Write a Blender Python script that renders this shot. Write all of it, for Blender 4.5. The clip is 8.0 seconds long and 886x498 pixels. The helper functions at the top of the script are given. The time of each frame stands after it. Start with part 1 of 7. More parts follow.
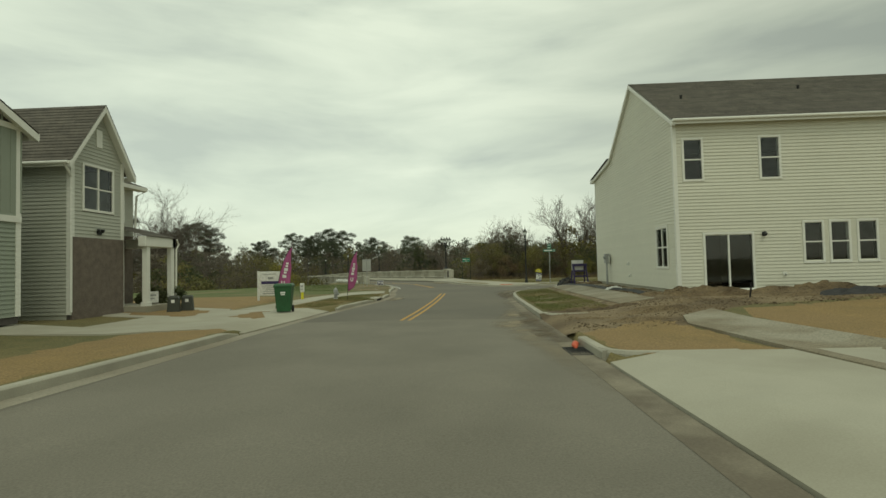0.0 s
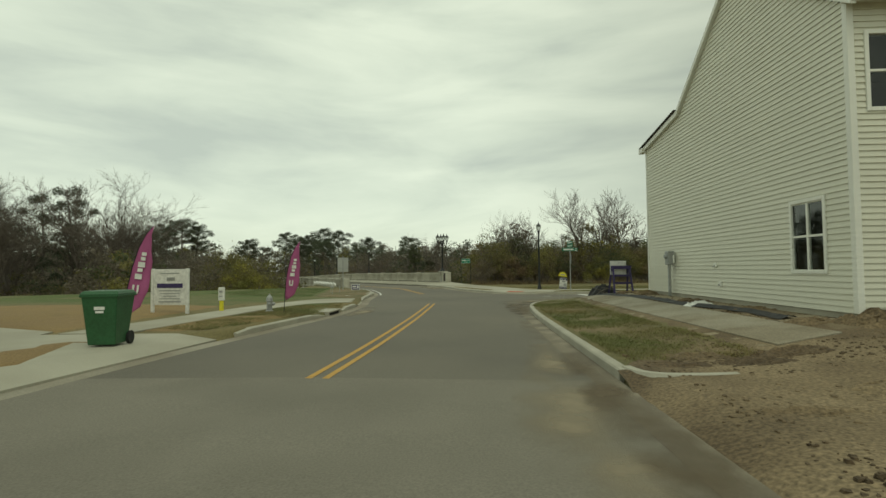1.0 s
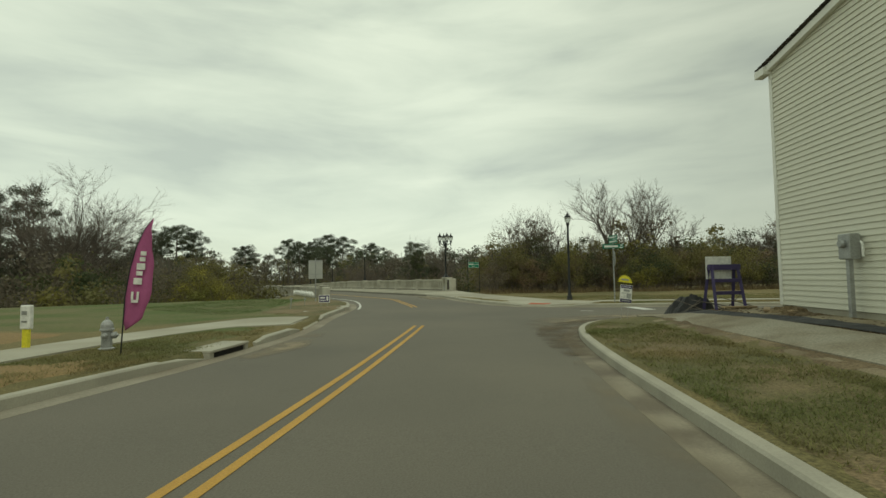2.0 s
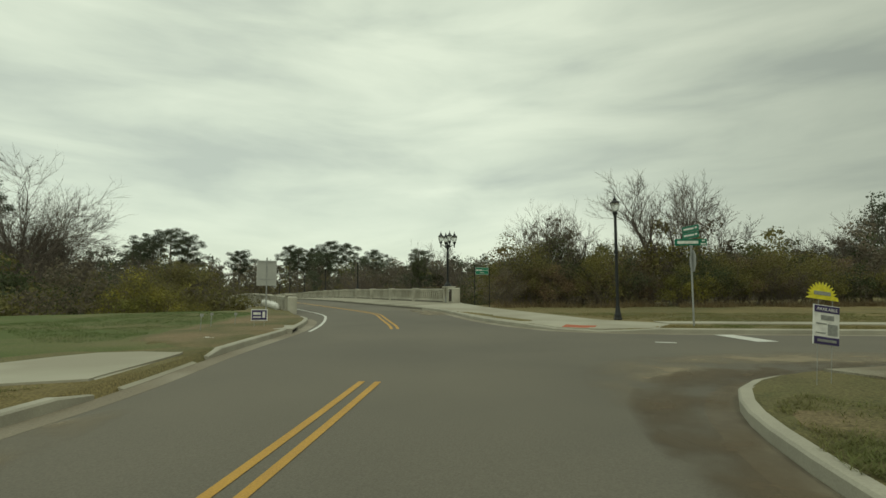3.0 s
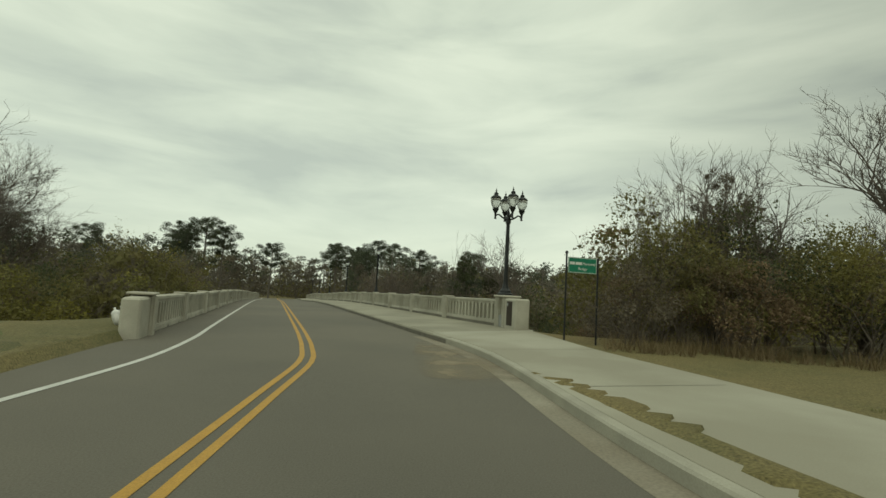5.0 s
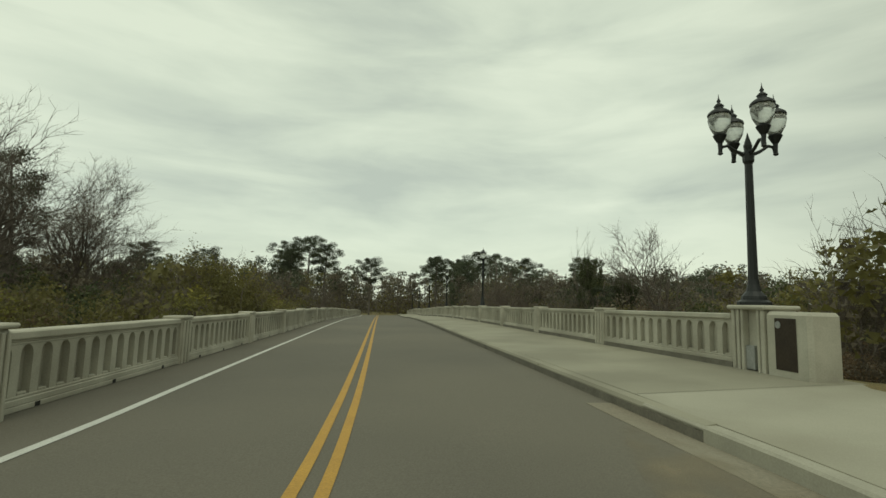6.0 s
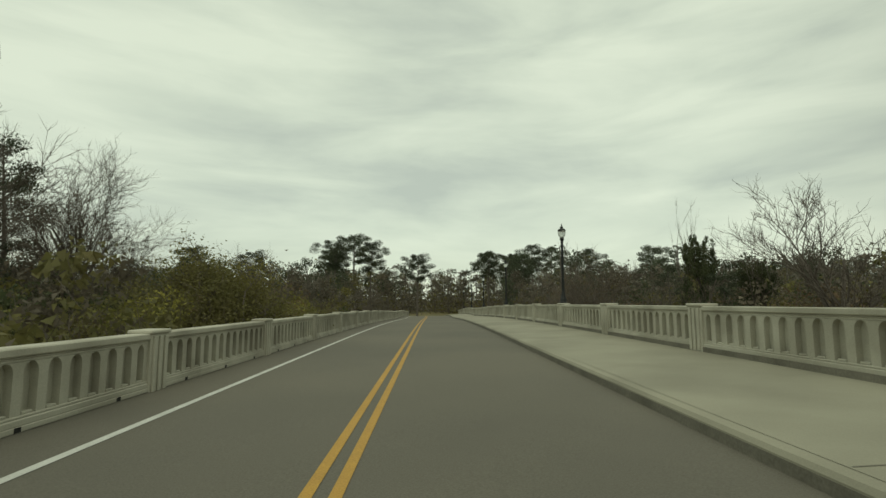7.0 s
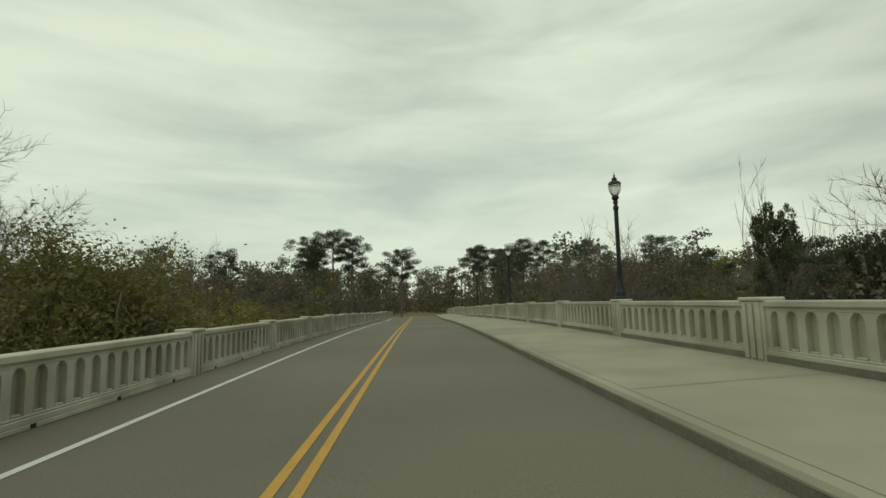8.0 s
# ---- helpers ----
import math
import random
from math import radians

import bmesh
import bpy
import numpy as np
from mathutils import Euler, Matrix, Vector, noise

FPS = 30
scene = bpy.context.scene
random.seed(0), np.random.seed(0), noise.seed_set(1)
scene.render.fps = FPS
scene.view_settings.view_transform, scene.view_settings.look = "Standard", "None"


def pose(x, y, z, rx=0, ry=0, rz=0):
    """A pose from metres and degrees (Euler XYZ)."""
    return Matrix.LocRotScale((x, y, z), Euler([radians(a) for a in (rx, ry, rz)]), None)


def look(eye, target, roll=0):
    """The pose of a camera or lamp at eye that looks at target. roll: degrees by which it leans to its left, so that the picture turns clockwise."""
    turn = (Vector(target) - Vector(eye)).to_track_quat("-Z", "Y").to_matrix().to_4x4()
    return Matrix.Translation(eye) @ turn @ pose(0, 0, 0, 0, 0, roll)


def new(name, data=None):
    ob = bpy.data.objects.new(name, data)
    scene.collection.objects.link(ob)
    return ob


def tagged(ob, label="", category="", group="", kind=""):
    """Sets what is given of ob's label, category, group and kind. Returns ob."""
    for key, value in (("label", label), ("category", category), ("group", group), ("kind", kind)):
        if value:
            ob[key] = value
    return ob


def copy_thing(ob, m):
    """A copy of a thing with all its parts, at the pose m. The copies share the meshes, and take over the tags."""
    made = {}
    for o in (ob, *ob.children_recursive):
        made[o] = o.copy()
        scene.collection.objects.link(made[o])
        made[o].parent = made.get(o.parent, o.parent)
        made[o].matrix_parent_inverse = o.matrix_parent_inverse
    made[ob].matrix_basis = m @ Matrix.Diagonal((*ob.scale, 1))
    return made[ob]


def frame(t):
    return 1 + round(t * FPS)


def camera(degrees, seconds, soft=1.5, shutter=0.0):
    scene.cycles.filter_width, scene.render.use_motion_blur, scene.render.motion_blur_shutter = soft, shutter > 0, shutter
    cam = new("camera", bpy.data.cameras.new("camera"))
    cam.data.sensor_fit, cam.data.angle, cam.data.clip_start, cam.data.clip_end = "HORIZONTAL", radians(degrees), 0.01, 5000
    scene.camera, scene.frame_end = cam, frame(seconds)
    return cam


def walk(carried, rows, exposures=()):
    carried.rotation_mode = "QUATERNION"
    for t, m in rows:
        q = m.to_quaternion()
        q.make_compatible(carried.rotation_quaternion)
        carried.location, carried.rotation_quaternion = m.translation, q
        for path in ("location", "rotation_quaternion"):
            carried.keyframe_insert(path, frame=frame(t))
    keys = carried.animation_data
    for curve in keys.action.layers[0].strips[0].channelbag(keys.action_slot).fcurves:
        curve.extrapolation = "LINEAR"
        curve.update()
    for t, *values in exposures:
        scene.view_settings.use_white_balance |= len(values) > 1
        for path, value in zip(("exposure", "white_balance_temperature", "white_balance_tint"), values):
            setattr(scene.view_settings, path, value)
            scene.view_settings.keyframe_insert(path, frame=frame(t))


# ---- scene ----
cam = camera(84.1, 8.0)
PATH = [
    (0, (1.319, -1.263, 1.865), (1.223, 0.734, 1.934), -1.40),
    (0.5, (1.390, 3.093, 1.790), (1.292, 5.089, 1.869), -1.24),
    (1, (1.499, 7.505, 1.711), (1.396, 9.501, 1.793), -0.50),
    (1.5, (1.584, 11.886, 1.620), (1.458, 13.880, 1.710), -0.92),
    (3, (1.500, 24.138, 1.500), (1.326, 26.124, 1.652), -0.09),
    (3.5, (1.234, 28.285, 1.459), (1.038, 30.270, 1.609), 0.09),
    (4, (0.937, 32.430, 1.444), (0.713, 34.410, 1.616), 1.27),
    (5.3, (-0.643, 43.718, 1.446), (-1.137, 45.647, 1.633), 2.45),
    (5.5, (-1.290, 45.246, 1.432), (-1.860, 47.153, 1.629), 1.53),
    (6, (-2.989, 49.134, 1.419), (-3.773, 50.961, 1.632), 1.50),
    (6.5, (-4.827, 52.932, 1.385), (-5.709, 54.714, 1.600), 0.19),
    (7, (-7.014, 56.914, 1.425), (-7.977, 58.655, 1.629), -0.10),
    (7.5, (-9.054, 60.723, 1.445), (-10.062, 62.439, 1.646), -0.87),
    (8, (-11.238, 64.660, 1.393), (-12.152, 66.427, 1.591), -1.33),
]
walk(cam, [(t, look(eye, target, roll)) for t, eye, target, roll in PATH], [(0.0, 0.0, 7050, -4), (8.0, -0.1, 7050, -4)])

# ---- sky and sun ----
world = bpy.data.worlds.new("overcast_sky")
scene.world = world
world.use_nodes = True
wn, wl = world.node_tree.nodes, world.node_tree.links
wn.clear()
w_out = wn.new("ShaderNodeOutputWorld")
w_bg = wn.new("ShaderNodeBackground")
w_sky = wn.new("ShaderNodeTexSky")
w_sky.sky_type = "NISHITA"
w_sky.sun_disc = False
w_sky.sun_elevation = radians(32)
w_sky.sun_rotation = radians(150)
w_gain = wn.new("ShaderNodeMixRGB")
w_gain.blend_type = "MULTIPLY"
w_gain.inputs[0].default_value = 1.0
w_gain.inputs[2].default_value = (0.10, 0.10, 0.10, 1)
w_tc = wn.new("ShaderNodeTexCoord")
w_map = wn.new("ShaderNodeMapping")
w_map.inputs["Scale"].default_value = (1.3, 1.0, 5.5)
w_map.inputs["Rotation"].default_value = (0.05, 0.08, 0.4)
w_n1 = wn.new("ShaderNodeTexNoise")
w_n1.inputs["Scale"].default_value = 1.7
w_n1.inputs["Detail"].default_value = 7
w_n1.inputs["Roughness"].default_value = 0.52
w_n1.inputs["Distortion"].default_value = 0.35
w_ramp = wn.new("ShaderNodeValToRGB")
w_ramp.color_ramp.elements[0].position = 0.34
w_ramp.color_ramp.elements[0].color = (0.53, 0.57, 0.545, 1)
w_ramp.color_ramp.elements[1].position = 0.66
w_ramp.color_ramp.elements[1].color = (0.80, 0.84, 0.765, 1)
w_mid = w_ramp.color_ramp.elements.new(0.5)
w_mid.color = (0.68, 0.725, 0.665, 1)
w_mix = wn.new("ShaderNodeMixRGB")
w_mix.inputs[0].default_value = 0.9
wl.new(w_sky.outputs[0], w_gain.inputs[1])
wl.new(w_tc.outputs["Generated"], w_map.inputs[0])
wl.new(w_map.outputs[0], w_n1.inputs[0])
wl.new(w_n1.outputs[0], w_ramp.inputs[0])
wl.new(w_gain.outputs[0], w_mix.inputs[1])
wl.new(w_ramp.outputs[0], w_mix.inputs[2])
w_sep = wn.new("ShaderNodeSeparateXYZ")
wl.new(w_tc.outputs["Generated"], w_sep.inputs[0])
w_east = wn.new("ShaderNodeMapRange")
w_east.interpolation_type = "SMOOTHSTEP"
w_east.inputs[1].default_value, w_east.inputs[2].default_value = -0.05, 0.75
w_east.inputs[3].default_value, w_east.inputs[4].default_value = 1.03, 0.62
wl.new(w_sep.outputs[0], w_east.inputs[0])
w_thick = wn.new("ShaderNodeMixRGB")
w_thick.blend_type, w_thick.inputs[0].default_value = "MULTIPLY", 1.0
wl.new(w_mix.outputs[0], w_thick.inputs[1])
wl.new(w_east.outputs[0], w_thick.inputs[2])
wl.new(w_thick.outputs[0], w_bg.inputs[0])
wl.new(w_bg.outputs[0], w_out.inputs[0])
w_bg.inputs[1].default_value = 1.04

sun = new("sun", bpy.data.lights.new("sun", "SUN"))
sun.data.energy, sun.data.angle, sun.data.color = 0.7, radians(25), (1.0, 0.96, 0.88)
sun.matrix_world = look((0, 0, 60), (-18, 30, 0))


# ---- materials ----
def material(name, base, second=None, rough=0.8, scale=2.0, fine=40.0, bump=0.3, metal=0.0, spread=0.5, per_object=0.0, trans=0.0,
             per_island=0.0, ior=1.45, third=None, third_scale=0.25, grit=0.15):
    """Base and second colour mixed by coarse noise, darkened a little by fine grain, with bump from the grain."""
    m = bpy.data.materials.new(name)
    m.use_nodes = True
    nodes, links = m.node_tree.nodes, m.node_tree.links
    b = nodes["Principled BSDF"]
    b.inputs["Metallic"].default_value = metal
    b.inputs["Roughness"].default_value = rough
    b.inputs["IOR"].default_value = ior
    b.inputs["Transmission Weight"].default_value = trans
    second = second or tuple(c * 0.75 for c in base)
    tc = nodes.new("ShaderNodeNewGeometry")
    n1 = nodes.new("ShaderNodeTexNoise")
    n1.inputs["Scale"].default_value, n1.inputs["Detail"].default_value = scale, 6
    n2 = nodes.new("ShaderNodeTexNoise")
    n2.inputs["Scale"].default_value, n2.inputs["Detail"].default_value = fine, 3
    for n in (n1, n2):
        links.new(tc.outputs["Position"], n.inputs["Vector"])
    ramp = nodes.new("ShaderNodeValToRGB")
    ramp.color_ramp.elements[0].position, ramp.color_ramp.elements[1].position = 0.5 - spread / 2, 0.5 + spread / 2
    ramp.color_ramp.elements[0].color, ramp.color_ramp.elements[1].color = (*base, 1), (*second, 1)
    links.new(n1.outputs[0], ramp.inputs[0])
    colour = ramp.outputs[0]
    if third:
        n3 = nodes.new("ShaderNodeTexNoise")
        n3.inputs["Scale"].default_value, n3.inputs["Detail"].default_value = third_scale, 4
        links.new(tc.outputs["Position"], n3.inputs["Vector"])
        r3 = nodes.new("ShaderNodeValToRGB")
        r3.color_ramp.elements[0].position, r3.color_ramp.elements[1].position = 0.42, 0.62
        links.new(n3.outputs[0], r3.inputs[0])
        mx = nodes.new("ShaderNodeMixRGB")
        mx.inputs[2].default_value = (*third, 1)
        links.new(r3.outputs[0], mx.inputs[0])
        links.new(colour, mx.inputs[1])
        colour = mx.outputs[0]
    grain = nodes.new("ShaderNodeMapRange")
    grain.inputs[1].default_value, grain.inputs[2].default_value = 0.3, 0.7
    grain.inputs[3].default_value, grain.inputs[4].default_value = 1 - grit * 1.15, 1 + grit * 0.8
    links.new(n2.outputs[0], grain.inputs[0])
    gm = nodes.new("ShaderNodeMixRGB")
    gm.blend_type, gm.inputs[0].default_value = "MULTIPLY", 1.0
    links.new(colour, gm.inputs[1])
    links.new(grain.outputs[0], gm.inputs[2])
    colour = gm.outputs[0]
    for amount, socket, kind in ((per_object, "Random", "ShaderNodeObjectInfo"), (per_island, "Random Per Island", "ShaderNodeNewGeometry")):
        if amount:
            oi = nodes.new(kind)
            mr = nodes.new("ShaderNodeMapRange")
            mr.inputs[3].default_value, mr.inputs[4].default_value = 1 - amount, 1 + amount
            links.new(oi.outputs[socket], mr.inputs[0])
            pm = nodes.new("ShaderNodeMixRGB")
            pm.blend_type, pm.inputs[0].default_value = "MULTIPLY", 1.0
            links.new(colour, pm.inputs[1])
            links.new(mr.outputs[0], pm.inputs[2])
            colour = pm.outputs[0]
    links.new(colour, b.inputs["Base Color"])
    if bump:
        bp = nodes.new("ShaderNodeBump")
        bp.inputs["Strength"].default_value, bp.inputs["Distance"].default_value = bump, 0.02
        links.new(n2.outputs[0], bp.inputs["Height"])
        links.new(bp.outputs[0], b.inputs["Normal"])
    return m


M_ASPHALT = material("asphalt", (0.150, 0.137, 0.110), (0.126, 0.116, 0.094), 0.9, 0.35, 55, 0.5, third=(0.165, 0.15, 0.118), third_scale=0.12)
M_ASPHALT_OLD = material("older_asphalt", (0.215, 0.197, 0.157), (0.178, 0.163, 0.131), 0.92, 0.5, 50, 0.5, third=(0.165, 0.151, 0.12), third_scale=0.35)
M_CONCRETE = material("sidewalk_concrete", (0.42, 0.40, 0.32), (0.36, 0.343, 0.275), 0.9, 0.8, 60, 0.10, third=(0.31, 0.29, 0.225), third_scale=0.3, grit=0.06)
M_DECK = material("worn_footway_concrete", (0.35, 0.33, 0.255), (0.30, 0.285, 0.22), 0.9, 0.5, 60, 0.08, third=(0.255, 0.24, 0.185), third_scale=0.35, grit=0.06)
M_KERB = material("kerb_concrete", (0.42, 0.40, 0.325), (0.31, 0.295, 0.24), 0.9, 1.6, 50, 0.12, grit=0.08)
M_GUTTER = material("gutter_concrete", (0.33, 0.30, 0.235), (0.24, 0.22, 0.17), 0.9, 0.9, 28, 0.3, third=(0.22, 0.19, 0.14), third_scale=0.4)
M_GUTTER_DIRTY = material("silted_gutter_concrete", (0.175, 0.15, 0.11), (0.125, 0.105, 0.078), 0.92, 1.1, 40, 0.2, third=(0.27, 0.24, 0.18), third_scale=0.9, grit=0.12)
M_PARAPET = material("weathered_parapet_concrete", (0.53, 0.51, 0.425), (0.44, 0.42, 0.345), 0.88, 1.3, 45, 0.10, third=(0.36, 0.34, 0.275), third_scale=0.8, grit=0.07)
M_KERB_DARK = material("dark_kerb_concrete", (0.13, 0.12, 0.095), (0.22, 0.205, 0.165), 0.9, 2.2, 28, 0.3)
M_YELLOW = material("yellow_road_paint", (0.52, 0.30, 0.055), (0.44, 0.25, 0.05), 0.7, 2.5, 60, 0.3)
M_WHITE_LINE = material("white_road_paint", (0.66, 0.66, 0.62), (0.52, 0.52, 0.48), 0.7, 2.5, 60, 0.3)
M_GRASS = material("rough_grass", (0.165, 0.14, 0.06), (0.11, 0.108, 0.042), 0.95, 2.2, 30, 0.9, third=(0.21, 0.165, 0.07), third_scale=0.13, grit=0.42)
M_GREEN = material("mown_green_grass", (0.078, 0.115, 0.024), (0.10, 0.12, 0.032), 0.95, 1.8, 30, 0.9, third=(0.15, 0.14, 0.06), third_scale=0.22, grit=0.42)
M_THIN = material("thin_patchy_grass", (0.15, 0.125, 0.055), (0.095, 0.10, 0.038), 0.95, 1.4, 30, 0.9, third=(0.21, 0.155, 0.085), third_scale=0.45, grit=0.42)
M_TAN = material("dormant_tan_lawn", (0.285, 0.192, 0.08), (0.215, 0.15, 0.065), 0.95, 1.2, 28, 0.9, third=(0.25, 0.17, 0.078), third_scale=0.4, grit=0.3)
M_DIRT = material("bare_soil", (0.17, 0.122, 0.068), (0.10, 0.072, 0.042), 0.95, 0.9, 26, 1.0, third=(0.235, 0.178, 0.105), third_scale=0.5, grit=0.42)
M_SAND = material("pale_sandy_soil", (0.20, 0.155, 0.093), (0.135, 0.102, 0.06), 0.95, 1.1, 38, 0.5, third=(0.28, 0.235, 0.155), third_scale=0.6, grit=0.2)
M_SIDING = material("cream_vinyl_siding", (0.66, 0.65, 0.545), (0.62, 0.61, 0.51), 0.5, 0.5, 6, 0.03, per_object=0.02, grit=0.02)
M_TRIM = material("white_vinyl_trim", (0.78, 0.78, 0.71), (0.72, 0.72, 0.66), 0.5, 0.7, 8, 0.03, grit=0.02)
M_SHINGLE = material("grey_brown_shingles", (0.15, 0.135, 0.11), (0.10, 0.092, 0.078), 0.95, 3.0, 18, 0.8, per_island=0.16)
M_GREY_SIDING = material("light_grey_siding", (0.46, 0.47, 0.40), (0.42, 0.43, 0.37), 0.55, 0.5, 6, 0.05, grit=0.02)
M_SAGE = material("sage_green_board_siding", (0.30, 0.335, 0.27), (0.27, 0.30, 0.245), 0.6, 0.5, 6, 0.05, grit=0.02)
M_BRICK = material("grey_brown_brick", (0.17, 0.14, 0.115), (0.11, 0.092, 0.078), 0.9, 5, 30, 0.6, per_island=0.25)
M_GLASS = material("window_glass", (0.75, 0.8, 0.78), (0.72, 0.78, 0.76), 0.03, 1, 2, 0.0, trans=1.0)
# dark base colour stands in for the indoor dimness behind the panes
M_ROOM = material("unfinished_room_painted_dim", (0.10, 0.09, 0.08), (0.07, 0.065, 0.06), 0.9, 1, 8, 0.0)
M_BLACK = material("black_painted_iron", (0.018, 0.02, 0.02), (0.012, 0.014, 0.014), 0.45, 4, 30, 0.05)
M_GLOBE = material("frosted_lamp_glass", (0.80, 0.82, 0.78), (0.7, 0.72, 0.68), 0.22, 3, 20, 0.0, trans=0.8)
M_ALU = material("dull_aluminium_plate", (0.46, 0.47, 0.44), (0.40, 0.41, 0.385), 0.55, 1.5, 20, 0.02, metal=0.3, grit=0.04)
M_MUD = material("dark_turned_soil", (0.125, 0.088, 0.05), (0.07, 0.05, 0.03), 0.95, 1.6, 22, 1.0, third=(0.19, 0.14, 0.08), third_scale=0.8, grit=0.42)
M_MUDDY = material("mud_smeared_concrete", (0.26, 0.225, 0.16), (0.175, 0.145, 0.095), 0.92, 1.3, 30, 0.4, third=(0.31, 0.285, 0.22), third_scale=0.7, grit=0.25)
M_GALV = material("galvanised_steel", (0.42, 0.43, 0.42), (0.34, 0.35, 0.34), 0.5, 4, 30, 0.05, metal=0.6)
M_SIGN_GREEN = material("green_sign_face", (0.012, 0.20, 0.115), (0.012, 0.18, 0.10), 0.45, 2, 8, 0.0)
M_WHITE = material("white_plastic", (0.76, 0.76, 0.72), (0.70, 0.70, 0.66), 0.5, 2, 10, 0.02)
M_MAGENTA = material("magenta_banner_cloth", (0.41, 0.105, 0.25), (0.35, 0.085, 0.21), 0.8, 2, 60, 0.05)
M_BIN = material("green_bin_plastic", (0.03, 0.115, 0.045), (0.025, 0.09, 0.035), 0.5, 3, 20, 0.05)
M_RUBBER = material("black_rubber", (0.02, 0.02, 0.02), (0.015, 0.015, 0.015), 0.8, 5, 30, 0.1)
M_DARK_GREEN = material("dark_green_pedestal_plastic", (0.045, 0.052, 0.04), (0.06, 0.062, 0.05), 0.6, 5, 30, 0.05)
M_SILVER = material("silver_hydrant_paint", (0.42, 0.43, 0.42), (0.33, 0.34, 0.33), 0.5, 8, 40, 0.1, metal=0.3)
M_PURPLE = material("dark_purple_paint", (0.06, 0.045, 0.14), (0.045, 0.035, 0.10), 0.6, 4, 30, 0.1)
M_BRIGHT_YELLOW = material("bright_yellow_plastic", (0.75, 0.68, 0.05), (0.68, 0.6, 0.05), 0.5, 3, 20, 0.02)
M_ORANGE = material("orange_red_tactile", (0.42, 0.115, 0.055), (0.36, 0.10, 0.05), 0.85, 3, 25, 0.2)
M_ORANGE_BAG = material("orange_plastic_mesh", (0.62, 0.11, 0.05), (0.5, 0.09, 0.04), 0.6, 6, 30, 0.3)
M_BARK = material("grey_brown_bark", (0.165, 0.145, 0.12), (0.11, 0.096, 0.08), 0.95, 6, 40, 0.6)
M_TWIG = material("bare_twigs", (0.165, 0.140, 0.115), (0.12, 0.10, 0.083), 0.95, 5, 30, 0.2)
M_WOOD = material("raw_lumber", (0.36, 0.27, 0.16), (0.28, 0.20, 0.12), 0.85, 4, 30, 0.2)
M_SILT = material("black_silt_fabric", (0.025, 0.025, 0.027), (0.04, 0.04, 0.04), 0.7, 4, 40, 0.3)
# near-black paint for the shade inside drain openings; also the survey stake's colour
M_DARK = material("hollow_shade_and_stake_black", (0.02, 0.019, 0.017), (0.015, 0.014, 0.013), 0.9, 4, 30, 0.0)
M_PLAQUE = material("dark_bronze_plaque", (0.06, 0.045, 0.032), (0.045, 0.035, 0.027), 0.5, 4, 30, 0.1, metal=0.5)
M_WATER = material("dark_creek_water", (0.03, 0.032, 0.025), (0.025, 0.027, 0.02), 0.08, 0.5, 3, 0.1)


def leaf_material(name, base, second, spread=0.3, third=None):
    m = material(name, base, second, 0.75, 0.35, 4, 0.0, spread=spread, per_island=0.2, per_object=0.25, third=third, third_scale=0.22)
    nodes, links = m.node_tree.nodes, m.node_tree.links
    b, out = nodes["Principled BSDF"], nodes["Material Output"]
    thin = nodes.new("ShaderNodeBsdfTranslucent")
    links.new(b.inputs["Base Color"].links[0].from_socket, thin.inputs["Color"])
    both = nodes.new("ShaderNodeMixShader")
    both.inputs[0].default_value = 0.38
    links.new(b.outputs[0], both.inputs[1])
    links.new(thin.outputs[0], both.inputs[2])
    links.new(both.outputs[0], out.inputs["Surface"])
    return m


M_LEAF = [leaf_material("olive_leaves", (0.150, 0.148, 0.055), (0.18, 0.155, 0.066), third=(0.20, 0.178, 0.055)),
          leaf_material("dark_green_leaves", (0.068, 0.088, 0.040), (0.105, 0.112, 0.050)),
          leaf_material("yellow_green_leaves", (0.29, 0.255, 0.052), (0.19, 0.188, 0.054)),
          leaf_material("russet_leaves", (0.23, 0.155, 0.09), (0.165, 0.122, 0.075)),
          leaf_material("pine_needles", (0.066, 0.082, 0.050), (0.092, 0.102, 0.062)),
          leaf_material("dry_straw", (0.30, 0.225, 0.12), (0.20, 0.15, 0.08)),
          leaf_material("brown_thicket", (0.195, 0.165, 0.118), (0.145, 0.122, 0.09)),
          leaf_material("bare_far_twigs", (0.20, 0.178, 0.140), (0.15, 0.135, 0.108))]


# ---- helpers for building ----
def bm_object(name, bm, mat, parent=None, label="", smooth=False):
    bmesh.ops.recalc_face_normals(bm, faces=bm.faces)
    me = bpy.data.meshes.new(name)
    bm.to_mesh(me)
    bm.free()
    for mm in (mat if isinstance(mat, (list, tuple)) else (mat,)):
        me.materials.append(mm)
    if smooth:
        for p in me.polygons:
            p.use_smooth = True
    ob = new(name, me)
    if parent:
        ob.parent = parent
    if label:
        ob["label"] = label
    return ob


def part(name, bm, mat, parent, label="", smooth=False):
    return bm_object(name, bm, mat, parent, label, smooth)


def share(name, mesh, parent, m):
    ob = new(name, mesh)
    ob.parent = parent
    ob.matrix_basis = m
    return ob


def thing(name, label, category, group="", m=None, kind=""):
    ob = new(name)
    ob.empty_display_size = 0.1
    if m is not None:
        ob.matrix_basis = m
    return tagged(ob, label, category, group, kind)


def raw(name, verts, faces, mat, parent=None, smooth=False):
    me = bpy.data.meshes.new(name)
    me.from_pydata([tuple(v) for v in verts], [], faces)
    me.materials.append(mat)
    if smooth:
        for p in me.polygons:
            p.use_smooth = True
    ob = new(name, me)
    if parent:
        ob.parent = parent
    return ob


